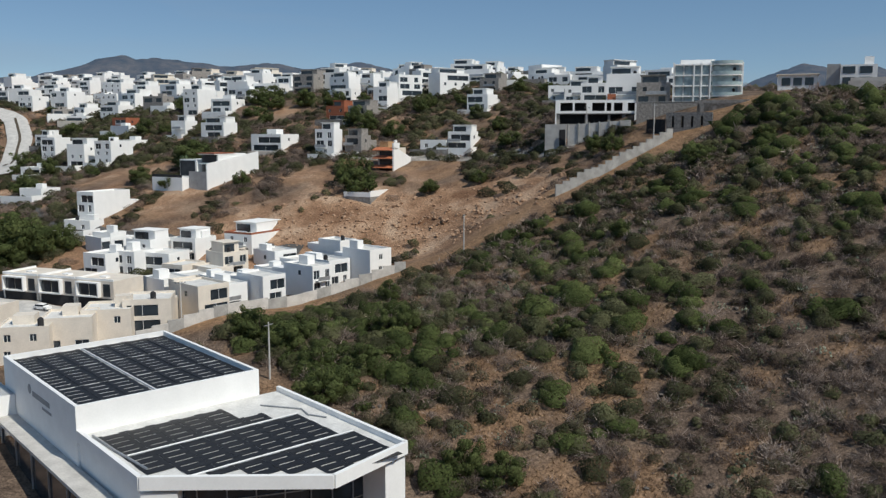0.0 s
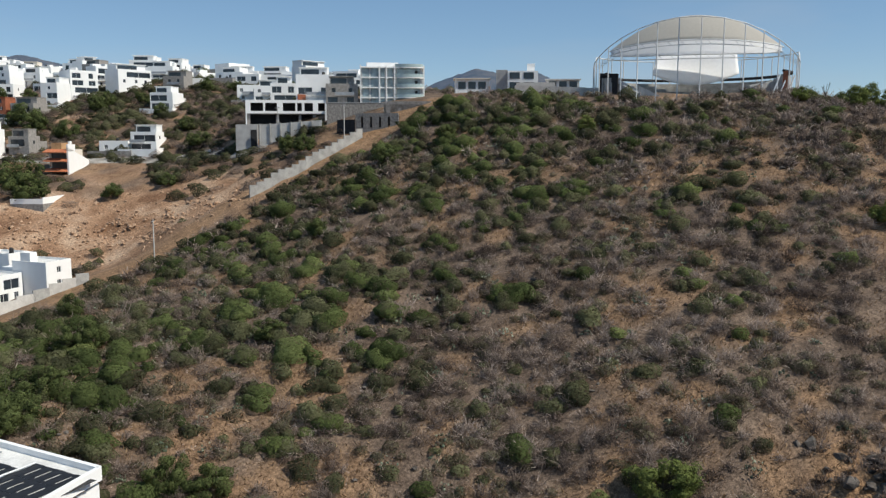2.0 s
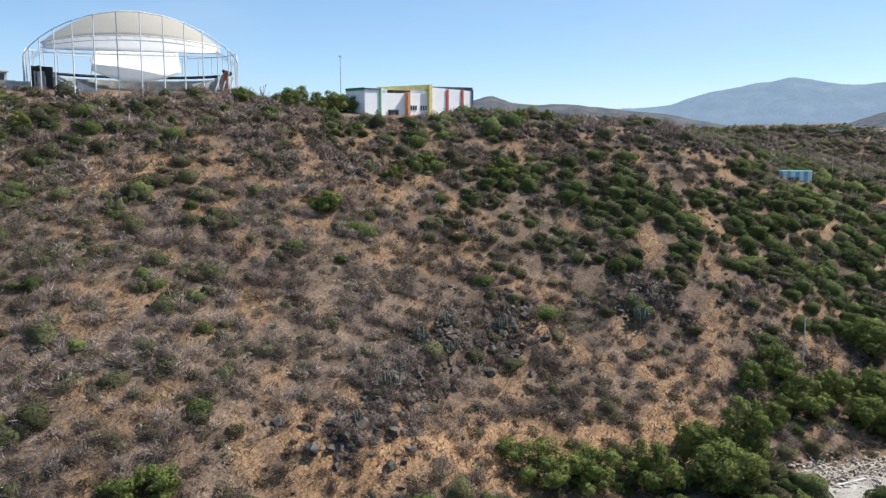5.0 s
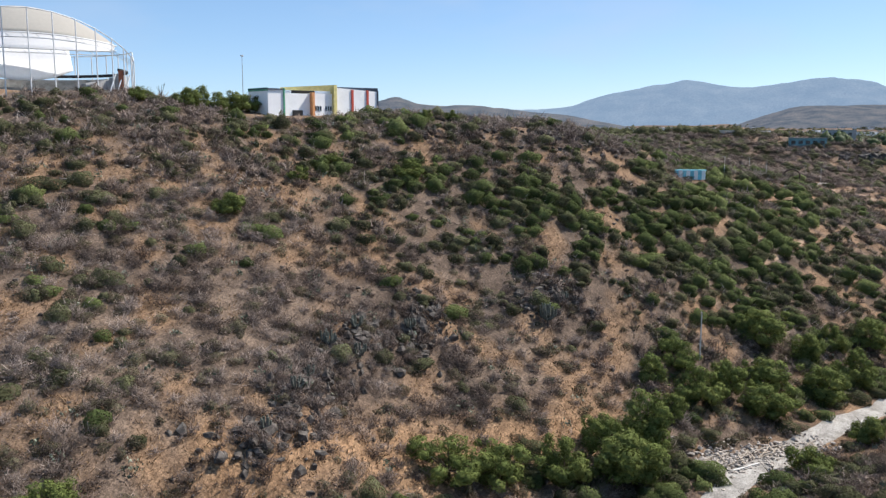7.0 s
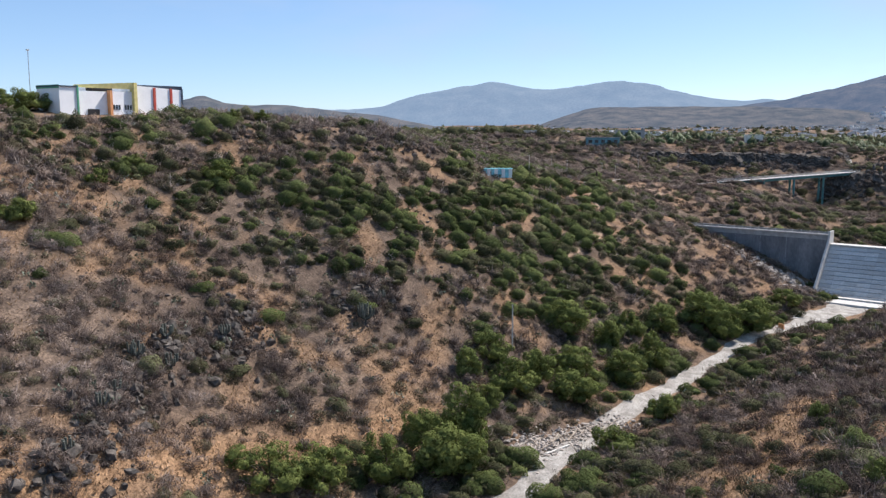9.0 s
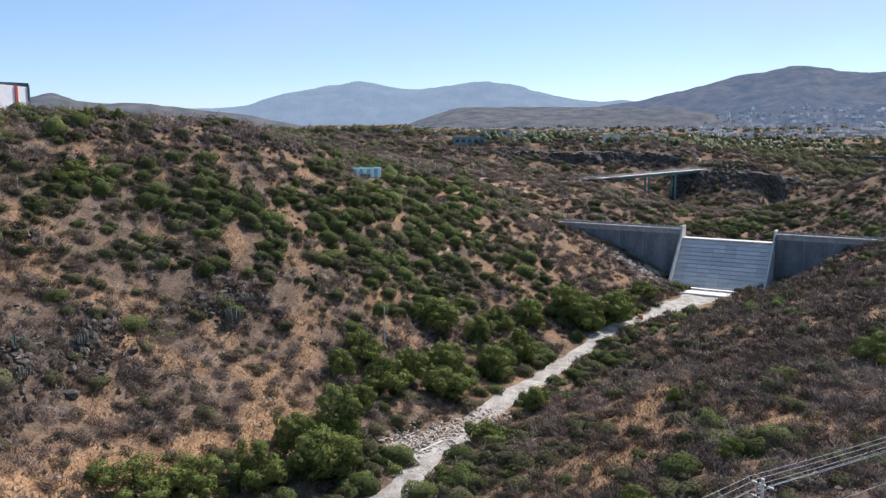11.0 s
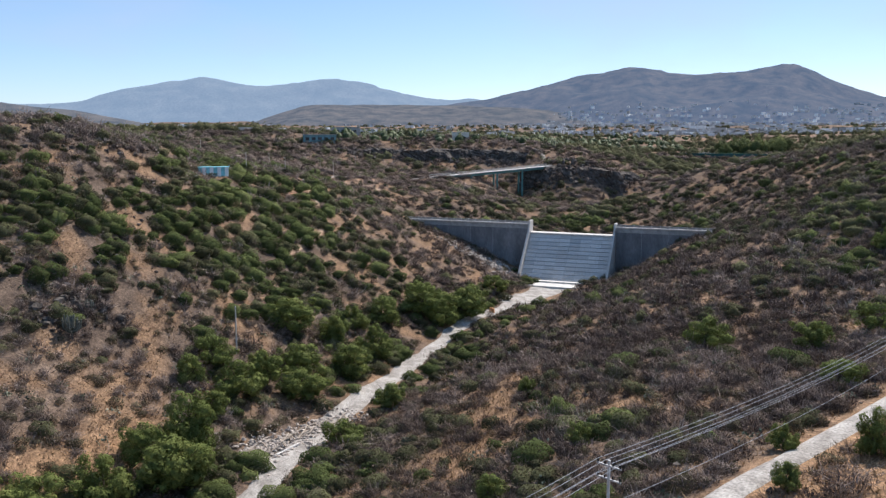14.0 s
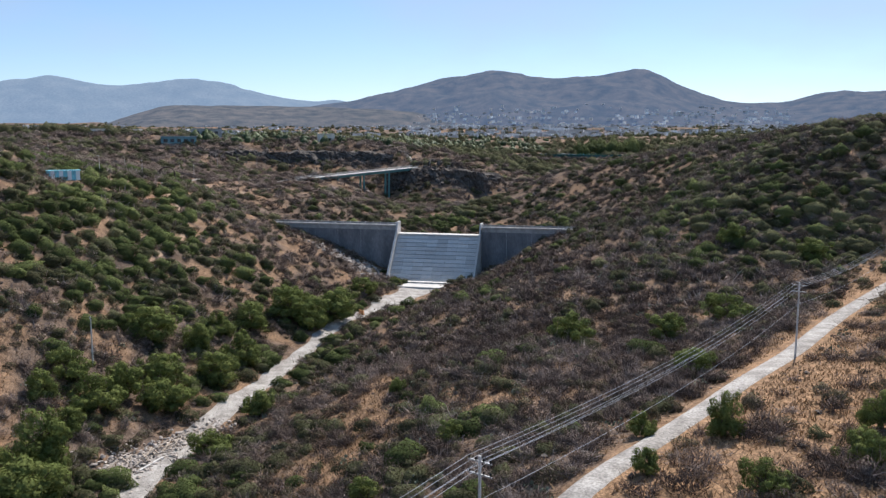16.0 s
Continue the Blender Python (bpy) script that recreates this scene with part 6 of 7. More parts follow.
SLOPE_TREES = [(-34, 153, 5.2), (-28, 145, 5.1), (-37, 155, 4.4), (-21, 139, 4.4), (-16, 131, 4.6), (-19, 129, 4.6), (-11, 154, 4.3), (3, 113, 5.1), (8, 112, 4.1), (-14, 139, 4.4), (-7, 154, 4.8), (-26, 152, 4.3), (-11, 174, 4.2), (78, 207, 3.8), (63, 208, 4.1), (22, 146, 3.4), (38, 180, 3.7)]
RIM_TREES = [(62, 86, 5.0), (134, 119, 4.3), (107, 185, 3.4), (186, 106, 4.3), (174, 121, 3.1), (160, 121, 3.2), (170, 164, 5.0), (176, 165, 5.4), (181, 163, 4.6), (187, 162, 5.2), (190, 160, 4.6), (160, 171, 3.6), (217, 118, 3.6), (228, 115, 3.4)]
TOWN_TREES = [(-29, 275, 9.3), (-26, 267, 7.2), (-93, 317, 9.9), (23, 294, 5.5), (47, 238, 4.9), (-65, 403, 8.2), (-50, 393, 7.4), (-14, 439, 6.5), (34, 380, 6.1), (-123, 241, 12.8), (-116, 240, 10.8), (-123, 235, 8.9), (-111, 244, 8.1), (-68, 337, 5.5), (-109, 306, 5.6), (-93, 287, 4.9), (-67, 282, 5.0), (44, 246, 4.3), (-4, 261, 4.2), (11, 261, 3.9), (-111, 463, 8.3), (-198, 457, 6.7), (-83, 425, 6.4), (21, 320, 5.1)]


def tree_parts(seed, leaves=3200, trunk=0.28, wide=1.0, mat=None):
    """Meshes of a tree one metre high: trunk with limbs, and a crown of leaf clumps."""
    r = np.random.default_rng(seed)
    s = Solid()
    fork = Vector((r.normal() * 0.03, r.normal() * 0.03, trunk))
    s.tube((0, 0, -0.06), fork, 0.035, 0.026, 7)
    clumps = []
    for k in range(12):
        a = k * 2.4 + r.uniform(-0.4, 0.4)
        reach = r.uniform(0.22, 0.46) * wide
        up_ = r.uniform(0.22, 0.76) if k else 0.82
        tip = Vector((math.cos(a) * reach, math.sin(a) * reach, up_)) if k else Vector((0, 0, 0.84))
        mid = fork.lerp(tip, 0.5) + Vector((0, 0, 0.04))
        s.tube(fork, mid, 0.018, 0.012, 5)
        s.tube(mid, tip, 0.012, 0.004, 5)
        clumps.append((tip, r.uniform(0.18, 0.27)))
        for _ in range(2):
            q = mid.lerp(tip, 0.5) + Vector(r.normal(size=3) * 0.13 * wide)
            s.tube(mid, q, 0.008, 0.003, 4)
            clumps.append((q, r.uniform(0.13, 0.2)))
    for k in range(8):
        a = k * 0.785 + r.uniform(-0.2, 0.2)
        clumps.append((Vector((math.cos(a) * 0.3 * wide, math.sin(a) * 0.3 * wide, r.uniform(0.16, 0.3))), r.uniform(0.15, 0.2)))
    per = leaves // len(clumps)
    c, tint, outw = [], [], []
    for p, rad in clumps:
        d = r.normal(size=(per, 3))
        d /= np.linalg.norm(d, axis=1)[:, None]
        outw.append(d + (np.array(p) - np.array((0, 0, 0.42))) * 1.6)
        d = d * (r.uniform(0.7, 1.2, per) * rad)[:, None]
        d[:, 2] *= 0.8
        c.append(np.array(p) + d)
        tint.append(np.clip(r.normal(0.5, 0.12) + r.normal(0, 0.16, per), 0, 1))
    c = np.concatenate(c)
    c[:, 2] = np.maximum(c[:, 2], 0.04)
    crown = leaf_mesh("crown", c, r.uniform(0.016, 0.034, len(c)) * (1.6 if leaves < 1500 else 1.0), np.concatenate(tint), mat or M_TREE, np.concatenate(outw))
    bm = bmesh.new()
    bm.from_mesh(crown)
    layer = bm.verts.layers.float["tint"]
    for p, rad in clumps:          # the dense body of each clump
        shade = float(np.clip(r.normal(0.5, 0.14), 0, 1))
        made = bmesh.ops.create_icosphere(bm, subdivisions=1, radius=rad * 0.8)["verts"]
        for q in made:
            q.co = Vector(p) + q.co * r.uniform(0.72, 1.25)
            q.co.z = max(q.co.z * 0.97, 0.03)
            q[layer] = shade
        for face in {f for q in made for f in q.link_faces}:
            face.smooth = True
    bm.to_mesh(crown)
    bm.free()
    return s.mesh("trunk", M_BARK), crown


TREE_KINDS = [tree_parts(50 + k, wide=1.0 + 0.12 * k, trunk=0.18 + 0.03 * (k % 3)) for k in range(5)]
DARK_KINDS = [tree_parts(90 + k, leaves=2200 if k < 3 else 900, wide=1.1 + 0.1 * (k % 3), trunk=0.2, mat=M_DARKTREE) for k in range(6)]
LIGHT_KINDS = [tree_parts(70 + k, leaves=900, wide=1.0 + 0.1 * k) for k in range(4)]
_k = 0


def plant(x, y, height, label, group, kind=0, name="tree"):
    t = thing(name, x, y, gz1(x, y) - 0.1, (x * 37 + y * 11) % 360, label, "tree", group)
    trunk, crown = TREE_KINDS[kind % 5] if x * x + y * y < 280 ** 2 else LIGHT_KINDS[kind % 4]
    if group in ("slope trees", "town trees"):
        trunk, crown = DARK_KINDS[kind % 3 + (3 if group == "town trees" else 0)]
    part("trunk", trunk, None, t)
    part("crown", crown, None, t)
    wide = (0.95 if group == "bank trees" else 1.1) + 0.25 * math.sin(x * 1.7 + y)
    t.scale = (height * wide, height * wide, height)
    return t


for _list, _label, _group in ((CANYON_TREES, "leafy green mesquite tree beside the canyon track", "canyon trees"), (BANK_TREES, "round green thorn tree on the dry canyon bank", "bank trees"),
                              (SLOPE_TREES, "dark green spreading tree on the scrub slope", "slope trees"), (RIM_TREES, "small green tree near the rim of the hill", "rim trees"),
                              (TOWN_TREES, "green garden tree between the white houses", "town trees")):
    for x, y, height in _list:
        plant(x, y, height * 1.12, _label, _group, _k)
        _k += 1
# garden and street trees among the ridge houses
tree_rng = random.Random(12)
for _try in range(400):
    a, dd = radians(tree_rng.uniform(-27, 15)), tree_rng.uniform(330, 620)
    x, y = dd * math.sin(a), dd * math.cos(a)
    if all((x - b[0]) ** 2 + (y - b[1]) ** 2 > (max(b[2], b[3]) + 2.5) ** 2 for b in BUILT):
        plant(round(x, 1), round(y, 1), tree_rng.uniform(4, 8.5), "green garden tree between the white houses", "town trees", _try)
        _k += 1
    if _k > 152:
        break
plant(-70, 88, 8, "leafy street tree on the lawn by the swim hall", "lawn trees", 1)
plant(-64, 80, 6, "leafy street tree on the lawn by the swim hall", "lawn trees", 3)
# dead tree at the rim
dead = thing("dead_tree", 163, 166, gz1(163, 166), 20, "bare dead tree on the rim of the hill", "tree")
part("trunk", Solid().tube((0, 0, -0.3), (0.1, 0, 2.6), 0.16, 0.11), M_BARK, dead)
for k in range(7):
    a = k * 0.9
    part("branch", Solid().chain([(0.1, 0, 1.6 + 0.15 * k), (0.5 * math.cos(a), 0.5 * math.sin(a), 2.8 + 0.1 * k), (1.0 * math.cos(a + 0.3), 1.0 * math.sin(a + 0.3), 3.8 + 0.25 * k)], 0.05, 4), M_BARK, dead)


def palm(x, y, h):
    p = thing("palm_tree", x, y, gz1(x, y), 0, "tall fan palm in the garden of the white house", "palm", "palms")
    part("trunk", Solid().tube((0, 0, -0.5), (0.1, 0, h), 0.2, 0.14, 8), M_BARK, p)
    for k in range(13):
        a = k * 2 * math.pi / 13
        pts = []
        for i in range(4):
            u = i / 3
            pts.append(Vector((math.cos(a) * 1.9 * u, math.sin(a) * 1.9 * u, h + 0.9 * math.sin(u * 2.4) * (0.6 + 0.4 * (k % 3)) - 0.9 * u * u)))
        s = Solid()
        for p0_, p1_ in zip(pts, pts[1:]):
            sd_ = Vector((-math.sin(a), math.cos(a), 0)) * 0.22
            s.add([p0_ - sd_, p0_ + sd_, p1_ + sd_ * 0.8, p1_ - sd_ * 0.8, p0_ + Vector((0, 0, 0.08)), p1_ + Vector((0, 0, 0.08))], [(0, 1, 4), (0, 4, 5, 3), (1, 2, 5, 4), (0, 3, 2, 1)])
        part("frond", s, M_SCRUB2, p)


M_SCRUB2 = plain("palm_green", (0.06, 0.09, 0.035), 0.2, rough=0.6)
palm(-90, 296, 8.0)
palm(-87, 295, 7.0)


WILD = [(-64, 112), (-40, 158), (-2, 198), (34, 214), (66, 226), (88, 236), (120, 262), (260, 262), (420, 130), (420, -330), (300, -330), (120, -160), (60, -90), (40, -40), (40, 20), (30, 80), (-20, 100)]
OUTER = [(120, 262), (130, 400), (330, 400), (760, 160), (860, 90), (860, -420), (420, -420), (300, -330), (420, -330), (420, 130), (260, 262)]
TOWNSIDE = [(-40, 215), (80, 238), (120, 330), (60, 520), (-380, 560), (-300, 240), (-140, 232)]


def scatter(density, poly):
    p = np.array(poly, float)
    lo, hi = p.min(0), p.max(0)
    n = int(density * (hi[0] - lo[0]) * (hi[1] - lo[1]))
    x, y = rng.uniform(lo[0], hi[0], n), rng.uniform(lo[1], hi[1], n)
    ok = in_poly(x, y, poly) & free(x, y)
    return x[ok], y[ok]


GREEN_BAND = [(196, 94), (240, 73), (268, 61), (320, 40), (362, 20), (322, 12), (266, 8), (232, 27), (194, 49), (176, 74)]


def greenness(x, y):
    """Greener in the moist hollow of the shoulder, towards the stream and on the western slope."""
    g = 0.24 * fractal(x, y, 34, 41) + 0.30 * fractal(x, y, 8, 47) - 0.08
    edge = to_line(x, y, GREEN_BAND + GREEN_BAND[:1]) * np.where(in_poly(x, y, GREEN_BAND), 1, -1)
    g += 0.62 / (1 + np.exp(-edge / 6.0))
    g += 0.50 * np.exp(-(to_line(x, y, STREAM) / 13) ** 2)
    g += 0.20 * np.exp(-((x - 100) ** 2 + (y - 152) ** 2) / 45 ** 2) + 0.55 * np.exp(-((x - 425) ** 2 + (y + 100) ** 2) / 34 ** 2)
    g += 0.30 * np.exp(-((x - 45) ** 2 + (y - 186) ** 2) / 62 ** 2)
    g += 0.42 * np.exp(-((x + 12) ** 2 + (y - 145) ** 2) / 34 ** 2)
    g += 0.14 * np.exp(-((x - 168) ** 2 + (y - 122) ** 2) / 40 ** 2)
    g += 0.60 * np.exp(-((x - 206) / 34) ** 2 - ((y + 146) / 26) ** 2)
    g += 0.30 * np.exp(-((x - 235) / 30) ** 2 - ((y - 22) / 14) ** 2)
    g -= 0.32 * np.exp(-((x - 180) / 100) ** 2 - ((y + 62) / 42) ** 2) + 0.16 * np.exp(-((x - 60) ** 2 + (y - 110) ** 2) / 35 ** 2)
    g -= 0.34 * np.exp(-((x - 128) ** 2 + (y - 92) ** 2) / 52 ** 2)
    g -= 0.30 * np.exp(-((x - 320) ** 2 + (y + 6) ** 2) / 30 ** 2)
    return g


def haze(name, x, y, radius, height, count, width, tint, mat):
    """Leafless thorn bushes: stems that fan out of one foot and fine twigs in uneven lobes, each a thin blade."""
    n = len(x)
    ld = rng.normal(size=(n, 5, 3))
    ld[:, :, 2] = np.abs(ld[:, :, 2])
    ld /= np.linalg.norm(ld, axis=2)[:, :, None]
    d = rng.normal(size=(n, count, 3))
    d[:, :, 2] = np.abs(d[:, :, 2]) + 0.08
    d /= np.linalg.norm(d, axis=2)[:, :, None]
    reach = (0.60 + 0.5 * np.clip(np.einsum("nkc,nlc->nkl", d, ld), 0, 1).max(axis=2) ** 5)[:, :, None]
    stem = (np.arange(count) < 0.35 * count)[None, :, None]
    u0 = np.where(stem, rng.uniform(0.0, 0.3, (n, count, 1)), rng.uniform(0.42, 0.85, (n, count, 1)))
    sc = np.stack([radius, radius, height], 1)[:, None, :]
    foot = np.stack([x, y, ground_z(x, y) - 0.05], 1)[:, None, :]
    start = foot + d * sc * reach * u0
    way = d + np.where(stem, 0.12, 0.55) * rng.normal(size=(n, count, 3)) + np.array([0, 0, 0.25])
    tip = start + way * sc * reach * np.where(stem, 0.72, 0.36) * rng.uniform(0.75, 1.15, (n, count, 1))
    tip[:, :, 2] = np.maximum(tip[:, :, 2], foot[:, :, 2] + 0.15)
    side = np.cross(tip - start, rng.normal(size=(n, count, 3)) + np.array([0, 0, 0.6]))
    side /= np.linalg.norm(side, axis=2)[:, :, None] + 1e-9
    side *= width * np.where(stem, 0.85, 0.9) * rng.uniform(0.6, 1.4, (n, count, 1))
    me = bpy.data.meshes.new(name)
    fill(me, np.stack([start + side, start - side, tip], 2).reshape(-1, 3), np.arange(3 * n * count).reshape(-1, 3))
    shade = tint[:, None] + rng.normal(0.05, 0.2, (n, count)) - 0.15 * stem[:, :, 0]
    me.attributes.new("tint", "FLOAT", "POINT").data.foreach_set("value", np.clip(np.repeat(shade.ravel(), 3), 0, 1).astype(np.float32))
    me.materials.append(mat)
    return me


def brush(name, label, x, y, rad, tall, near_count, far_count, tint_mid=0.5, leaves=0, leaf=0.16, leaf_mat=None):
    """A mass of half dry or leafless bushes: fine twigs round a loose inner body, with few leaves."""
    n = len(x)
    r = rng.uniform(0, 1, n) ** 1.4 * (rad[1] - rad[0]) + rad[0]
    h = r * rng.uniform(*tall, n)
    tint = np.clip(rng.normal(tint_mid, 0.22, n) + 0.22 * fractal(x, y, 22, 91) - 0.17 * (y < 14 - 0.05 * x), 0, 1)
    near = np.hypot(x, y) < 185
    for sel, suffix, count, w in ((near, "", near_count, 0.038), (~near, "_beyond", far_count, 0.105)):
        if sel.any():
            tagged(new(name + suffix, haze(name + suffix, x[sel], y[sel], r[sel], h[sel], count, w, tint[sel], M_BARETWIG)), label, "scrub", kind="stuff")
    # inner body tinted darker: the shade inside the bush, put into its colour
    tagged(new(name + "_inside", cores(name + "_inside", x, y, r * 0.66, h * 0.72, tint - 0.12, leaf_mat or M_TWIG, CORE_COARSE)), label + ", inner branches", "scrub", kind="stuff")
    if leaves:
        c, out = domes(x, y, r, h, leaves)
        me = leaf_mesh(name + "_leaves", c, rng.uniform(0.6, 1.3, len(c)) * leaf, np.repeat(tint, leaves) + rng.normal(0, 0.16, len(c)), leaf_mat or M_TWIG, out)
        tagged(new(name + "_leaves", me), label + ", loose leaves", "scrub", kind="stuff")


def strew(name, label, category, x, y, rad, tall, leaves, leaf, mat, twig=0, twig_w=0.03, tint_mid=0.5, core=0.7):
    """One mass of bushes: lumpy dense domes with leaves standing out all over, or with bare twigs."""
    n = len(x)
    r = rng.uniform(0, 1, n) ** 1.4 * (rad[1] - rad[0]) + rad[0]
    r = r * np.clip(np.hypot(x, y) / 180, 1.0, 1.22)          # taller growth away from the grazed slope
    h = r * rng.uniform(*tall, n)
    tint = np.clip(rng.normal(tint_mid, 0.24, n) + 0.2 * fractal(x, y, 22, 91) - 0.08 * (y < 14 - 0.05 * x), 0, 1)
    near = (np.hypot(x, y) < 185) & (core > 0)
    for sel, suffix, shape in ((near, "", CORE_FINE), (~near, "_beyond", CORE_COARSE)):
        if sel.any():
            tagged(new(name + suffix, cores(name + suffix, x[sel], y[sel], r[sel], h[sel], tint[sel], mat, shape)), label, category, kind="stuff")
    # lower tint on the inner body paints the shade between the leaves
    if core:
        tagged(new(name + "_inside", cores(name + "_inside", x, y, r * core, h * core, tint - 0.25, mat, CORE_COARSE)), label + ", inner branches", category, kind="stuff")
    c, out = domes(x, y, r, h, leaves)
    big = np.repeat(r / r.mean(), leaves) ** 0.7
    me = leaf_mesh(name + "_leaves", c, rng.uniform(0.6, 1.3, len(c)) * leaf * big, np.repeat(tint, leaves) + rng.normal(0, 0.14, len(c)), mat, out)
    tagged(new(name + "_leaves", me), label + ", loose leaves", category, kind="stuff")
    if twig:
        v = twigs(x, y, r * 1.08, h * 1.08, twig, twig_w)
        me = bpy.data.meshes.new(name + "_twigs")
        fill(me, v, np.arange(len(v)).reshape(-1, 3))
        at = me.attributes.new("tint", "FLOAT", "POINT")
        at.data.foreach_set("value", np.clip(np.repeat(tint, 3 * twig) + np.repeat(rng.normal(0.12, 0.2, n * twig), 3), 0, 1).astype(np.float32))
        me.materials.append(mat)
        tagged(new(name + "_twigs", me), label + ", bare twigs", category, kind="stuff")


bx, by = scatter(0.255, WILD)
d_ = np.hypot(bx, by)
open_ = np.clip(1.0 + 0.6 * fractal(bx, by, 7, 77), 0.35, 1)
_gr, _ea = cover(bx, by)
keep = (rng.uniform(size=len(bx)) < open_ * np.clip(1.3 - d_ / 600, 0.7, 1)) & (rng.uniform(size=len(bx)) > 0.72 * _gr)
bx, by = bx[keep], by[keep]
kindv = greenness(bx, by) + rng.normal(size=len(bx)) * 0.36
green, cact = kindv > 0.37, (rng.uniform(size=len(bx)) < 0.06) & (np.hypot(bx, by) < 240)
olive = ~green & (kindv > -0.10)
lush = green & (kindv > 0.66)
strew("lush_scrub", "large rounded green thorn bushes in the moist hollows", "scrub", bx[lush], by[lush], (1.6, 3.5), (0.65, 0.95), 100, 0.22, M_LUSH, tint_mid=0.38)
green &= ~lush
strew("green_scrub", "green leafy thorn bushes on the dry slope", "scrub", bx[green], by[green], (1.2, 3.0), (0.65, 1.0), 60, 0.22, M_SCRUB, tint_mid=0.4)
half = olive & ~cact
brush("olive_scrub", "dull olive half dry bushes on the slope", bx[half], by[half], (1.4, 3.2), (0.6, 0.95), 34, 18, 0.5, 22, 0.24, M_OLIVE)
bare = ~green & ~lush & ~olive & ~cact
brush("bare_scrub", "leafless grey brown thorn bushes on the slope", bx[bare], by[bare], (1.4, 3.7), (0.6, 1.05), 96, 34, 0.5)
sx_, sy_ = scatter(0.26, WILD)
k_ = (np.hypot(sx_, sy_) < 245) & (rng.uniform(size=len(sx_)) > 0.95 * cover(sx_, sy_)[0])
lr_ = rng.uniform(0.4, 1.0, k_.sum())
tagged(new("low_brush", haze("low_brush", sx_[k_], sy_[k_], lr_, lr_ * rng.uniform(0.5, 0.9, len(lr_)), 9, 0.055, np.clip(rng.normal(0.55, 0.2, len(lr_)), 0, 1), M_BARETWIG)), "low dry brush and stubble between the bushes", "scrub", kind="stuff")

lx_, ly_ = scatter(0.024, [(84, -14), (112, -4), (180, -24), (288, -66), (312, -130), (236, -178), (172, -136), (120, -80), (96, -46)])
brush("bank_brush", "large rounded leafless thorn bushes on the dry bank", lx_, ly_, (2.0, 3.5), (0.75, 1.05), 170, 80, 0.36)
ex_, ey_ = scatter(0.07, [(180, -132), (262, -120), (310, -240), (196, -205)])
cg_ = rng.uniform(size=len(ex_)) < 0.5
strew("crest_green_scrub", "yellow green bushes on the crest of the bank", "scrub", ex_[cg_], ey_[cg_], (1.3, 3.4), (0.6, 0.95), 30, 0.34, M_SCRUB, tint_mid=0.75)
ex_, ey_ = ex_[~cg_], ey_[~cg_]
strew("crest_scrub", "brown leafless bushes on the crest of the bank", "scrub", ex_, ey_, (1.3, 3.2), (0.6, 0.95), 4, 0.4, M_TWIG, 8, 0.06, tint_mid=0.3, core=0)
# far canyon sides and the town hillside
ox_, oy_ = scatter(0.05, OUTER)
gk = greenness(ox_, oy_) + rng.normal(size=len(ox_)) * 0.2 > 0.16
strew("distant_green_scrub", "green bushes on the far canyon sides", "scrub", ox_[gk], oy_[gk], (1.5, 4.0), (0.6, 0.9), 3, 0.7, M_SCRUB, core=0)
strew("distant_bare_scrub", "leafless bushes on the far canyon sides", "scrub", ox_[~gk], oy_[~gk], (1.7, 4.3), (0.5, 0.85), 3, 0.6, M_TWIG, tint_mid=0.45, core=0)
tx, ty = scatter(0.135, TOWNSIDE)
k_ = (rng.uniform(size=len(tx)) > 1.25 - to_line(tx, ty, QUARRY) / 26) & (fractal(tx, ty, 40, 13) > -0.45)
tx, ty = tx[k_], ty[k_]
gk = rng.uniform(size=len(tx)) < 0.5 + 0.3 * fractal(tx, ty, 30, 19)
strew("town_green_scrub", "green bushes on the vacant plots of the town hillside", "scrub", tx[gk], ty[gk], (1.2, 3.2), (0.6, 0.95), 12, 0.3, M_SCRUB, tint_mid=0.3, core=0)
strew("town_bare_scrub", "brown dry bushes on the vacant plots of the town hillside", "scrub", tx[~gk], ty[~gk], (1.2, 3.0), (0.5, 0.8), 10, 0.26, M_TWIG, tint_mid=0.3, core=0)

# prickly pears: clumps of thick pads
cx_, cy_ = bx[cact], by[cact]
pads = 22
n = len(cx_)
r = rng.uniform(0.8, 2.0, n)
c, _o = domes(cx_, cy_, r, r * 0.95, pads, 0.4)
m_ = len(c)
a = rng.normal(size=(m_, 3)); a[:, 2] = np.abs(a[:, 2]) + 0.6; a /= np.linalg.norm(a, axis=1)[:, None]
b = np.cross(a, rng.normal(size=(m_, 3))); b /= np.linalg.norm(b, axis=1)[:, None]
t_ = np.cross(a, b)
s_ = rng.uniform(0.16, 0.30, m_)[:, None]
v = np.stack([c + a * s_, c + b * s_ * 0.8, c - a * s_, c - b * s_ * 0.8, c + t_ * 0.06, c - t_ * 0.06], 1).reshape(-1, 3)
f6 = np.array([(0, 1, 4), (1, 2, 4), (2, 3, 4), (3, 0, 4), (1, 0, 5), (2, 1, 5), (3, 2, 5), (0, 3, 5)])
me = bpy.data.meshes.new("prickly_pear")
fill(me, v, (np.arange(m_)[:, None, None] * 6 + f6[None]).reshape(-1, 3))
me.attributes.new("tint", "FLOAT", "POINT").data.foreach_set("value", np.clip(np.repeat(np.repeat(rng.normal(0.5, 0.2, n), pads) + rng.normal(0, 0.15, m_), 6), 0, 1).astype(np.float32))
me.materials.append(M_CACTUS)
tagged(new("prickly_pear", me), "grey green prickly pear clumps among the scrub", "cactus", kind="stuff")

# straw grass tufts where the ground lies open
gx0, gy0 = scatter(4.2, WILD)
_gr, _ea = cover(gx0, gy0)
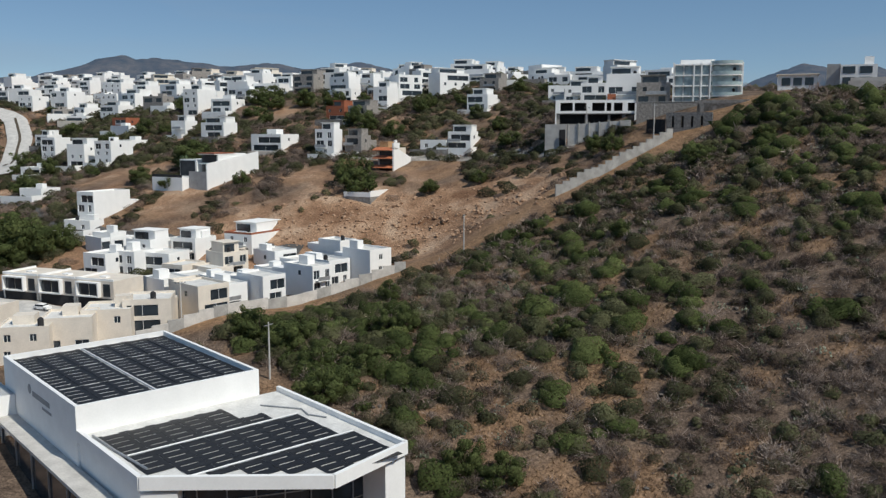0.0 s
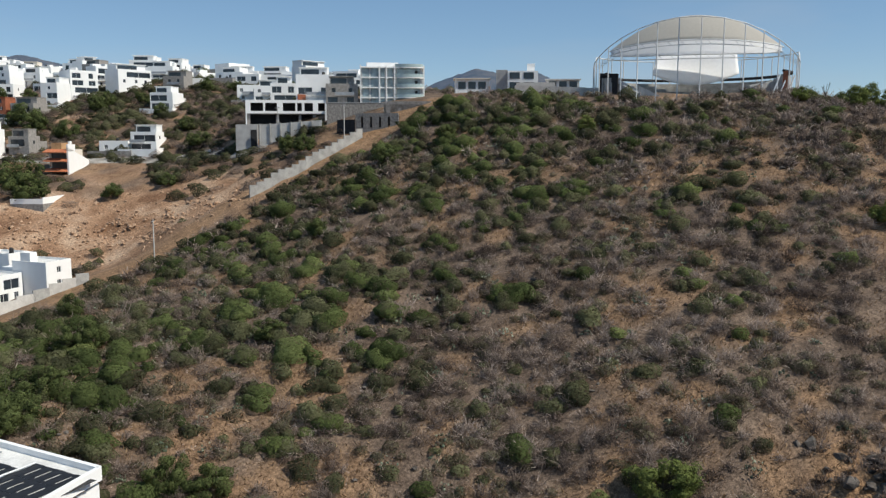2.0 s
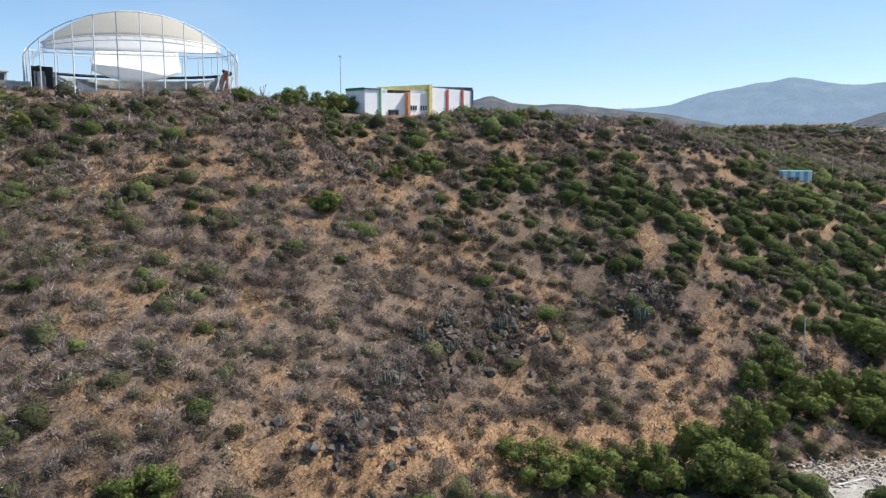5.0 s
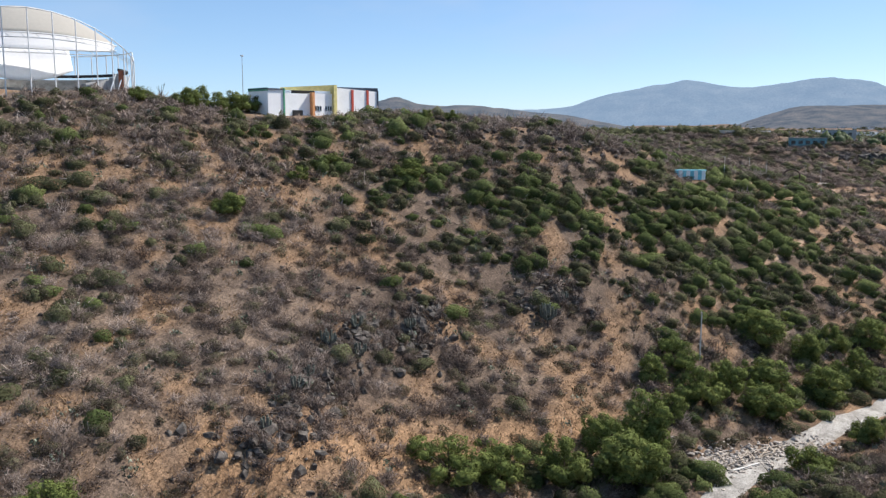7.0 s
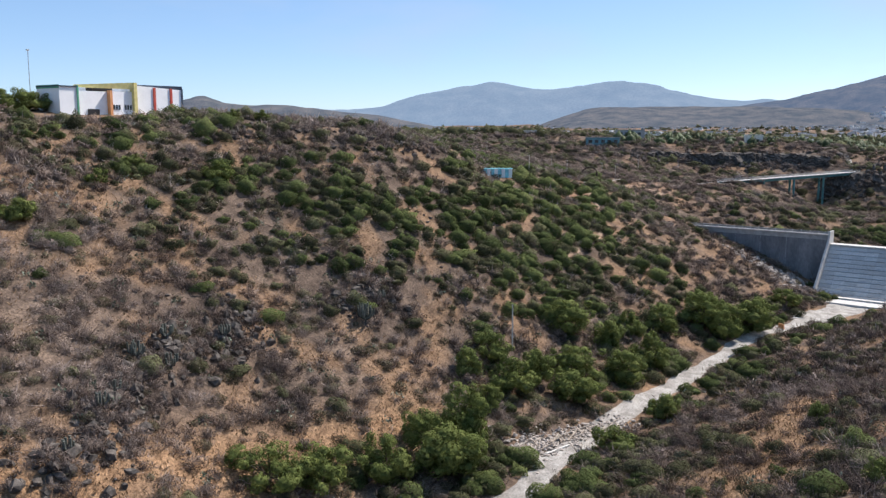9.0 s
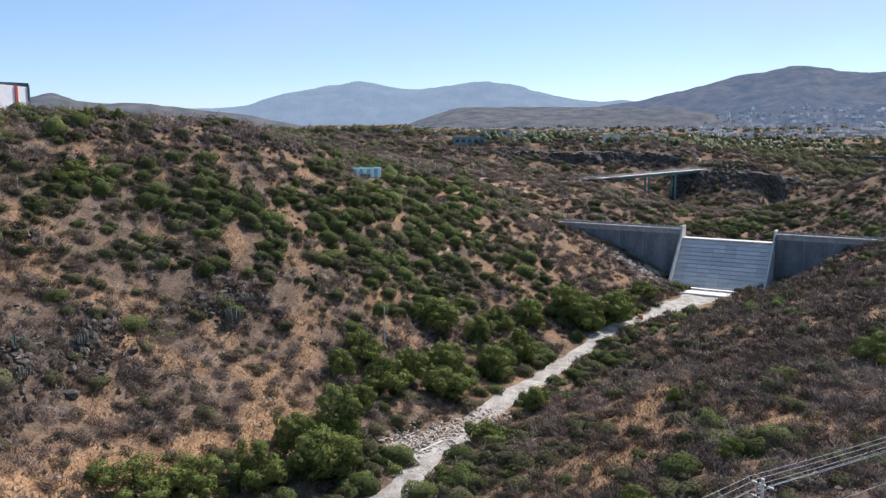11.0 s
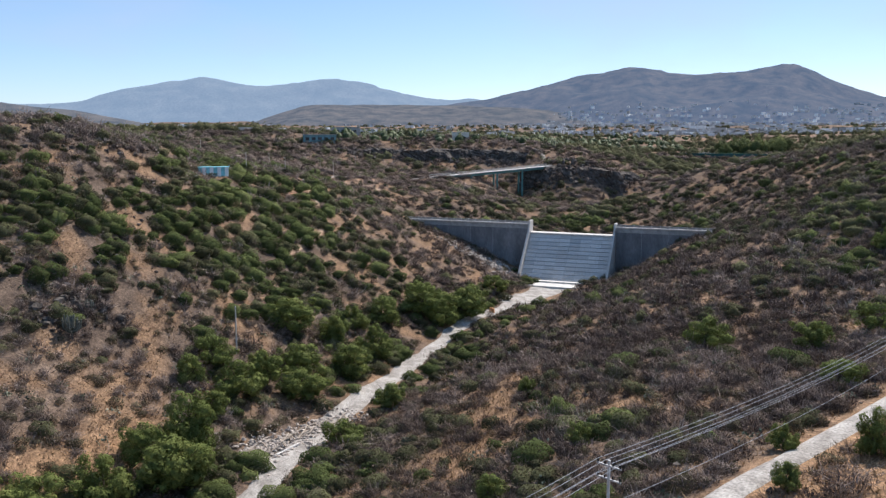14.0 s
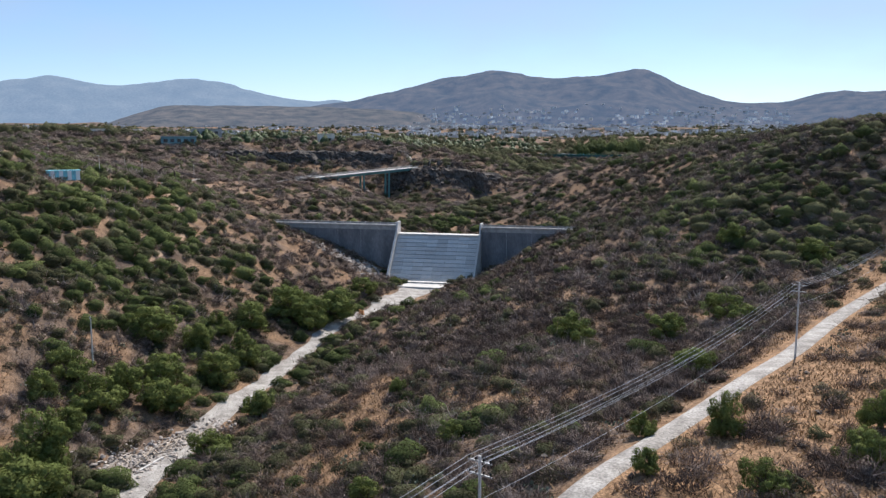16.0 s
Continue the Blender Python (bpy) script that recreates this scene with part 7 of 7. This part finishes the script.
k_ = (rng.uniform(size=len(gx0)) < np.clip(0.35 - 1.1 * fractal(gx0, gy0, 7, 77), 0.06, 1) + 0.8 * _gr) & (np.hypot(gx0, gy0) < 235) & (rng.uniform(size=len(gx0)) < np.clip(1.6 - np.hypot(gx0, gy0) / 190, 0.3, 1))
gx0, gy0 = gx0[k_], gy0[k_]
n = len(gx0)
foot = np.stack([gx0, gy0, ground_z(gx0, gy0) - 0.03], 1)
lean = np.stack([rng.normal(0, 0.4, n), rng.normal(0, 0.4, n), rng.uniform(0.25, 0.75, n)], 1)
ang = rng.uniform(0, 6.28, n)
wide = np.stack([np.cos(ang), np.sin(ang), 0 * ang], 1) * rng.uniform(0.05, 0.16, n)[:, None]
me = bpy.data.meshes.new("straw_grass")
fill(me, np.stack([foot - wide, foot + wide, foot + lean], 1).reshape(-1, 3), np.arange(3 * n).reshape(n, 3))
me.attributes.new("tint", "FLOAT", "POINT").data.foreach_set("value", np.repeat(np.clip(rng.normal(0.5, 0.25, n), 0, 1), 3).astype(np.float32))
me.materials.append(M_GRASS)
tagged(new("straw_grass", me), "tufts of dry straw coloured grass", "grass", kind="stuff")


# candelabra cacti among the rocks
M_COLUMN = material("candelabra_green", [(0.3, (0.070, 0.078, 0.062)), (0.7, (0.170, 0.176, 0.150))], scale=2.0, rough=0.7, fine=0.3)


def candelabra(x, y, height, arms, seed):
    r = random.Random(seed)
    c = thing("candelabra_cactus", x, y, gz1(x, y) - 0.1, r.uniform(0, 360), "dark grey green candelabra cactus with many upright arms", "cactus", "candelabra cacti")
    fork = height * 0.3
    part("trunk", Solid().tube((0, 0, -0.3), (0, 0, fork), 0.2, 0.16, 7), M_COLUMN, c)
    for k in range(arms):
        a, reach = k * 2.4 + r.uniform(-0.3, 0.3), height * r.uniform(0.1, 0.42)
        top = height * r.uniform(0.72, 1.0) - reach * 0.25
        ca, sa = math.cos(a), math.sin(a)
        part("arm", Solid().chain([(0, 0, fork * r.uniform(0.7, 1.0)), (ca * reach * 0.6, sa * reach * 0.6, fork * 1.05), (ca * reach, sa * reach, fork * 1.5), (ca * reach * 1.08, sa * reach * 1.08, top)], r.uniform(0.13, 0.19), 6), M_COLUMN, c)


for k, (x, y, height, arms) in enumerate(((165, 60.5, 5.2, 26), (119, 84, 3.6, 16), (122, 79.5, 3.2, 14), (126, 83, 3.0, 12), (103, 79, 2.8, 12), (109, 81, 2.6, 10), (137, 78, 3.0, 12), (169, 64, 3.0, 12), (174, 60, 2.8, 10), (93, 77, 2.6, 10))):
    candelabra(x, y, height, arms, 300 + k)

# ---- basalt outcrops, rubble and loose beams ----
def boulders(name, label, x, y, size, mat, squash=0.7, sink=0.3, category="rocks"):
    bm = bmesh.new()
    bmesh.ops.create_icosphere(bm, subdivisions=1, radius=1)
    bv = np.array([q.co for q in bm.verts])
    bf = np.array([[q.index for q in face.verts] for face in bm.faces])
    bm.free()
    n, k = len(x), len(bv)
    z = ground_z(x, y)
    jag = 1 + 0.45 * rng.uniform(-1, 1, (n, k, 3))
    st = np.stack([size * rng.uniform(0.7, 1.4, n), size * rng.uniform(0.7, 1.4, n), size * squash * rng.uniform(0.7, 1.5, n)], 1)[:, None, :]
    a = rng.uniform(0, 6.28, n)
    v = bv[None] * jag * st
    ca, sa = np.cos(a)[:, None], np.sin(a)[:, None]
    v = np.stack([v[:, :, 0] * ca - v[:, :, 1] * sa, v[:, :, 0] * sa + v[:, :, 1] * ca, v[:, :, 2]], 2)
    v += np.stack([x, y, z + size * squash * sink], 1)[:, None, :]
    me = bpy.data.meshes.new(name)
    fill(me, v.reshape(-1, 3), (np.arange(n)[:, None, None] * k + bf[None]).reshape(-1, 3))
    me.materials.append(mat)
    return tagged(new(name, me), label, category, kind="stuff")


def along(line, n, spread):
    seg = rng.integers(0, len(line) - 1, n)
    u = rng.uniform(size=n)
    p = np.array(line, float)[:, :2]
    q = p[seg] + (p[seg + 1] - p[seg]) * u[:, None] + rng.normal(size=(n, 2)) * spread
    return q[:, 0], q[:, 1]


xs_, ys_ = zip(*(along(line, n, spread) for line, n, spread in ((OUTCROP_LOW, 620, 2.6), (OUTCROP_KNOB, 150, 2.2), (OUTCROP_RIM, 300, 3.2))))
x, y = np.concatenate(xs_), np.concatenate(ys_)
boulders("basalt_outcrop", "dark grey broken basalt rocks on the slope", x, y, rng.uniform(0.1, 1.0, len(x)) ** 2.2 * 0.85 + 0.18, M_ROCK, 0.9, 0.25)
k_ = rng.uniform(size=len(x)) < 0.6
brush("rock_scrub", "dark dry bushes growing between the rocks", x[k_] + 2.4 * rng.normal(size=k_.sum()), y[k_] + 2.4 * rng.normal(size=k_.sum()), (0.7, 2.0), (0.8, 1.2), 60, 30, 0.25)
def cliff(name, label, line, top, drop, out, seed):
    """A steep face of broken basalt columns along a plan line: ledges, fissures and leaning blocks."""
    p = np.array(line, float)
    seg = np.hypot(*np.diff(p, axis=0).T)
    s = np.concatenate([[0], np.cumsum(seg)])
    m, rows = int(s[-1] / 1.6), 15
    u = np.linspace(0, s[-1], m)
    cx, cy, ct = np.interp(u, s, p[:, 0]), np.interp(u, s, p[:, 1]), np.interp(u, s, top)
    dx, dy = np.gradient(cx), np.gradient(cy)
    ln = np.hypot(dx, dy)
    nx, ny = dy / ln, -dx / ln
    if nx.mean() * cx.mean() + ny.mean() * cy.mean() > 0:
        nx, ny = -nx, -ny
    ramp = np.sin(np.pi * np.clip(np.linspace(0, 1, m), 0.04, 0.96)) ** 0.35
    k = np.linspace(0, 1, rows)[None, :]
    column = np.repeat(rng.normal(size=m // 3 + 1), 3)[:m, None] * 1.3
    ledge = np.floor(k * 4 + 0.3 * column) / 4
    push = out * (0.35 * k + 0.65 * ledge) + column * 0.9 + rng.normal(0, 0.55, (m, rows)) + 3.0 * fractal(cx[:, None] + 0 * k, cy[:, None] + 40 * k, 22, seed)
    z = (ct + 1.5 * fractal(cx, cy, 14, seed + 3))[:, None] - drop * ramp[:, None] * k + rng.normal(0, 0.35, (m, rows))
    z[:, 0] -= 0.8
    z[:, -1] -= 4
    push[:, 0] -= 6
    me = bpy.data.meshes.new(name)
    fill(me, np.stack([cx[:, None] + nx[:, None] * push, cy[:, None] + ny[:, None] * push, z], 2).reshape(-1, 3),
         np.array([(a * rows + b, a * rows + b + 1, (a + 1) * rows + b + 1, (a + 1) * rows + b) for a in range(m - 1) for b in range(rows - 1)]))
    me.materials.append(M_ROCK)
    return tagged(new(name, me), label, "cliff", kind="structure")


cliff("cliff_plateau", "dark broken basalt cliff below the plateau edge", CLIFF_FAR, (51, 51, 50.5, 50, 49), 14, 4, 71)
cliff("cliff_point", "dark basalt cliff below the bridge head", CLIFF_POINT, (40, 41.5, 41.5, 39, 35), 27, 12, 73)
xs_, ys_ = zip(*(along(line, n, spread) for line, n, spread in ((CLIFF_FAR, 420, 9.0), (CLIFF_POINT, 260, 9.0))))
x, y = np.concatenate(xs_), np.concatenate(ys_)
boulders("cliff_rocks", "dark basalt blocks fallen from the far cliffs", x, y, rng.uniform(0.3, 1.0, len(x)) ** 1.5 * 1.5 + 0.3, M_ROCK, 1.1, 0.0)
strew("cliff_scrub", "dark dry bushes on the far cliffs", "scrub", x[::2] + 4 * rng.normal(size=len(x[::2])), y[::2] + 4 * rng.normal(size=len(x[::2])), (1.2, 2.8), (0.6, 0.9), 4, 0.5, M_TWIG, tint_mid=0.2, core=0)
x, y = along([(341, -28), (334, -44), (328, -50)], 260, 3.6)
boulders("dam_rubble", "pale grey broken rock beside the dam wing", x, y, rng.uniform(0.3, 1.0, 260), M_RUBBLE)
x, y = along([(148, 25), (156, 20.5), (167, 12.5), (176, 7.5)], 1100, 2.2)
boulders("building_rubble", "pale heap of building rubble beside the track", x, y, rng.uniform(0.12, 0.45, 1100), M_RUBBLE, 0.6, rng.uniform(0.4, 2.4, 1100))
x, y = scatter(0.012, WILD)
boulders("loose_stones", "grey stones scattered on the slope", x, y, rng.uniform(0.15, 0.55, len(x)), M_ROCK)
x, y = along(QUARRY, 900, 8)
boulders("cut_bank_rubble", "brown earth clods on the cut bank", x, y, rng.uniform(0.2, 0.7, 900) ** 1.8 + 0.08, M_EARTH)
for k in range(34):
    u = random.Random(k)
    bx_, by_ = 149 + k * 0.75 + u.uniform(-1, 1), 24.2 - k * 0.48 + u.uniform(-1.6, 1.6)
    beam = thing("timber_beam", bx_, by_, gz1(bx_, by_) + u.uniform(0.5, 1.0), u.uniform(-60, 40), "weathered pale timber beam on the rubble heap", "beam", "loose beams")
    part("beam", Solid().add([(-1.5, -0.09, -0.3), (1.5, -0.09, 0.2), (1.5, 0.09, 0.2), (-1.5, 0.09, -0.3), (-1.5, -0.09, -0.14), (1.5, -0.09, 0.36), (1.5, 0.09, 0.36), (-1.5, 0.09, -0.14)], [(3, 2, 1, 0), (4, 5, 6, 7), (0, 1, 5, 4), (1, 2, 6, 5), (2, 3, 7, 6), (3, 0, 4, 7)]), M_PALEWOOD, beam)
long_beam = thing("concrete_beam", 153.5, 18.2, gz1(153.5, 18.2) + 0.45, -32, "long white concrete beam beside the rubble heap", "beam")
part("beam", Solid().box(-3.4, 3.4, -0.2, 0.2, -0.3, 0.1), M_PALECONC, long_beam)

# ---- the plain: park trees, far town, lake ----
def polar(n, az, dist, power=1.0):
    a = np.radians(rng.uniform(az[0], az[1], n))
    d = dist[0] + (dist[1] - dist[0]) * rng.uniform(size=n) ** power
    return d * np.sin(a), d * np.cos(a)


x, y = polar(230, (86, 102), (665, 960), 1.2)
strew("park_trees", "lush green park trees on the far plateau", "trees", x, y, (2.2, 4.4), (1.2, 1.9), 60, 0.7, M_PARK)
x, y = polar(240, (100, 110), (980, 1400), 1.2)
strew("grove_trees", "green trees of the valley park", "trees", x, y, (2.6, 5.0), (1.1, 1.7), 40, 0.9, M_PARK)
x, y = polar(4600, (72, 126), (720, 2900), 1.5)
k_ = fractal(x, y, 160, 5) > -0.35
strew("plain_trees", "dark trees scattered over the plain", "trees", x[k_], y[k_], (2.6, 7.0), (0.6, 1.1), 6, 1.4, M_SCRUB, tint_mid=0.4, core=0)
x, y = polar(900, (64, 96), (560, 1050), 1.0)
strew("plateau_trees", "dark green trees and bushes on the far plateau", "trees", x, y, (1.8, 4.4), (0.7, 1.2), 6, 0.9, M_SCRUB, tint_mid=0.35, core=0)
x, y = polar(1500, (95, 126), (700, 1500), 1.3)
k_ = (np.hypot(x - 838, y + 346) > 70)
strew("valley_trees", "green trees and bushes on the valley floor", "trees", x[k_], y[k_], (2.4, 5.5), (0.8, 1.3), 6, 1.0, M_SCRUB, tint_mid=0.55, core=0)
x, y = polar(60, (112, 116), (925, 990))
strew("lake_trees", "dark trees round the lake", "trees", x, y, (4, 7), (1.4, 2.6), 60, 1.0, M_DARKTREE)


def far_blocks(name, label, x, y, size, tall, mat, z=None):
    n = len(x)
    z = ground_z(x, y) if z is None else z
    sx0, sy0 = size * rng.uniform(0.6, 1.6, n), size * rng.uniform(0.6, 1.3, n)
    h = tall * rng.uniform(0.7, 1.8, n)
    corner = np.array([(-1, -1, 0), (1, -1, 0), (1, 1, 0), (-1, 1, 0), (-1, -1, 1), (1, -1, 1), (1, 1, 1), (-1, 1, 1)], float)
    v = corner[None] * np.stack([sx0 / 2, sy0 / 2, h + 3], 1)[:, None, :]
    a = rng.choice([0.2, 0.5, 1.1], n)
    ca, sa = np.cos(a)[:, None], np.sin(a)[:, None]
    v = np.stack([v[:, :, 0] * ca - v[:, :, 1] * sa, v[:, :, 0] * sa + v[:, :, 1] * ca, v[:, :, 2] - 3], 2) + np.stack([x, y, z], 1)[:, None, :]
    q = np.array([(4, 5, 6, 7), (0, 1, 5, 4), (1, 2, 6, 5), (2, 3, 7, 6), (3, 0, 4, 7)])
    me = bpy.data.meshes.new(name)
    fill(me, v.reshape(-1, 3), (np.arange(n)[:, None, None] * 8 + q[None]).reshape(-1, 4))
    me.materials.append(mat)
    return tagged(new(name, me), label, "buildings", kind="stuff")


x, y = polar(3600, (97, 127), (1450, 2900), 0.8)
k_ = fractal(x, y, 260, 15) > -0.35
far_blocks("far_town", "pale low houses of the town at the mountain foot", x[k_], y[k_], 7, 3.2, M_FARTOWN)
x, y = polar(620, (70, 99), (850, 2400), 1.0)
k_ = fractal(x, y, 200, 25) > 0.0
far_blocks("plain_houses", "grey and white houses scattered over the plain", x[k_], y[k_], 7, 3, M_FARTOWN)
x, y = polar(26, (108, 118), (1500, 2300))
far_blocks("far_sheds", "long white roofed sheds in the far town", x, y, 22, 5, M_FARTOWN)
# houses that climb the mountain's foot
_mv = np.array([q.co for q in bpy.data.objects["mountain_mid"].data.vertices])
_az = np.degrees(np.arctan2(_mv[:, 0], _mv[:, 1]))
_pick = np.flatnonzero((_mv[:, 2] > 56) & (_mv[:, 2] < 150) & (_az > 101) & (_az < 125) & (np.hypot(_mv[:, 0], _mv[:, 1]) < 3500))
_pick = rng.choice(_pick, 1500)
_pick = _pick[rng.uniform(size=1500) < np.clip(1.25 - (_mv[_pick, 2] - 56) / 75, 0.06, 1)]
far_blocks("hillside_town", "pale small houses climbing the foot of the mountain", _mv[_pick, 0] + rng.normal(0, 26, len(_pick)), _mv[_pick, 1] + rng.normal(0, 26, len(_pick)), 7.5, 3.2, M_FARTOWN, _mv[_pick, 2] + 1.5)
lake = Solid()
out = []
for t in range(24):
    u, w = 52 * math.cos(t * 0.2618) * (1 + 0.1 * math.sin(3 * t)), 24 * math.sin(t * 0.2618)
    out.append((838 + 0.55 * u + 0.9 * w, -346 + 0.83 * u - 0.4 * w))
lake.prism(out, 34, 41.6)
tagged(part("lake_water", lake, M_WATER), "teal green lake seen beyond the canyon", "water", kind="structure")
wheel = thing("ferris_wheel", 1420, -545, gz1(1420, -545), -110, "small white ferris wheel in the far park", "ferris wheel")
part("rim", Solid().chain([(11 * math.cos(k * 0.3142), 0, 14 + 11 * math.sin(k * 0.3142)) for k in range(21)], 0.7), M_STEEL, wheel)
for k in range(8):
    part("spoke", Solid().tube((0, 0, 14), (11 * math.cos(k * 0.7854), 0, 14 + 11 * math.sin(k * 0.7854)), 0.3), M_STEEL, wheel)
for sx0 in (-5, 5):
    part("leg", Solid().tube((sx0, 1.5, -2), (0, 0, 14), 0.5), M_STEEL, wheel)

# ---- small things of the plateau and the canyon ----
ribbon("path_slope", [(244.9, 28.5), (269, 20.8), (290, 19.6), (308, 25), (322, 29.6)], 1.0, M_GRASSPATH, 0.2, "bare trodden path up the scrub slope", wobble=0.5)
ribbon("path_dusty_patch", [(398, 2), (412, 14), (412, 36)], 3.2, M_GRASSPATH, 0.25, "bare dusty ground on the plateau", wobble=0.6)
gate = thing("arch_gate", 412, 36, gz1(412, 36), 95, "dark metal arch gate over the footpath", "arch")
part("arch", Solid().chain([(-3.4, 0, -0.3)] + [(-3.4 * math.cos(k * 0.314), 0, 2.2 + 2.6 * math.sin(k * 0.314)) for k in range(11)] + [(3.4, 0, -0.3)], 0.32, n=8), M_EARTHDARK, gate)
teal = thing("teal_building", 640, 47, gz1(640, 47), -82, "long low teal painted building on the far plateau", "building")
part("body", Solid().box(-12, 12, -4, 4, -3, 5.0), M_TEALWALL, teal)
part("roof", Solid().box(-12.6, 12.6, -4.6, 4.6, 5.0, 5.4), M_CONC, teal)
for k in range(5):
    part("window", Solid().box(-10.5 + k * 4.6, -7.8 + k * 4.6, -4.06, -4.003, 1.2, 3.4), M_GLASS, teal)
grey = thing("grey_building", 700, 30, gz1(700, 30), -80, "grey flat roofed building behind the teal building", "building")
part("body", Solid().box(-11, 11, -5, 5, -3, 7.0), M_GREYWALL, grey)
part("parapet", Solid().box(-11.2, 11.2, -5.2, -4.9, 7.0, 7.7), M_CONC, grey)
for k in range(4):
    part("window", Solid().box(-9 + k * 4.8, -6.4 + k * 4.8, -5.06, -5.003, 3.4, 5.6), M_GLASS, grey)
for x, y, w in ((760, -28, 16), (815, 12, 14), (680, -62, 12), (720, 110, 18), (880, 60, 16)):
    b = thing("plain_house", x, y, gz1(x, y), -80 + (x % 17), "small pale house among the trees of the plain", "house", "houses of the plain")
    part("body", Solid().box(-w / 2, w / 2, -4, 4, -2, 3.6 + (x % 3)), M_WHITE if x % 2 else M_CREAM, b)
    part("roof", Solid().box(-w / 2 - 0.3, w / 2 + 0.3, -4.3, 4.3, 3.6 + (x % 3), 3.9 + (x % 3)), M_ROOF, b)
    part("window", Solid().box(-w / 4, w / 4, -4.06, -4.003, 1.0, 2.4), M_GLASS, b)
for x, y in ((303, 48), (352, 40), (430, 25), (519, 38), (560, 18), (588, -7), (548, 115), (470, 62)):
    lp = thing("street_lamp", x, y, gz1(x, y), (x * 13) % 90, "slim pale lamp post beside the plateau footpath", "lamp post", "plateau lamps")
    part("post", Solid().tube((0, 0, -0.5), (0, 0, 6.4), 0.11, 0.07, 6), M_PALECONC, lp)
    part("lamp_head", Solid().box(-0.1, 0.9, -0.12, 0.12, 6.3, 6.46), M_GALV, lp)
fence = thing("low_fence", 290, 56, 0, 0, "low pale wall along the plateau footpath", "wall")
for k in range(9):
    ax, ay = 284 + k * 9, 53.5 - k * 1.2
    zt = gz1(ax, ay)
    part("wall_panel", Solid().wall((ax - 290, ay - 56), (ax + 8.8 - 290, ay - 1.2 - 56), 0.25, zt - 1.5, zt + 0.7), M_RUBBLE, fence)
barrier = thing("orange_barrier", 268.5, -35.0, gz1(268.5, -35.0) + 0.2, 30, "bright orange plastic barrier beside the track", "barrier")
part("panel", Solid().prism([(-1.3, -0.28), (1.3, -0.28), (1.3, 0.28), (-1.3, 0.28)], 0, 0.4), M_ORANGE, barrier)
part("upper_panel", Solid().box(-1.2, 1.2, -0.15, 0.15, 0.4, 1.5), M_ORANGE, barrier)
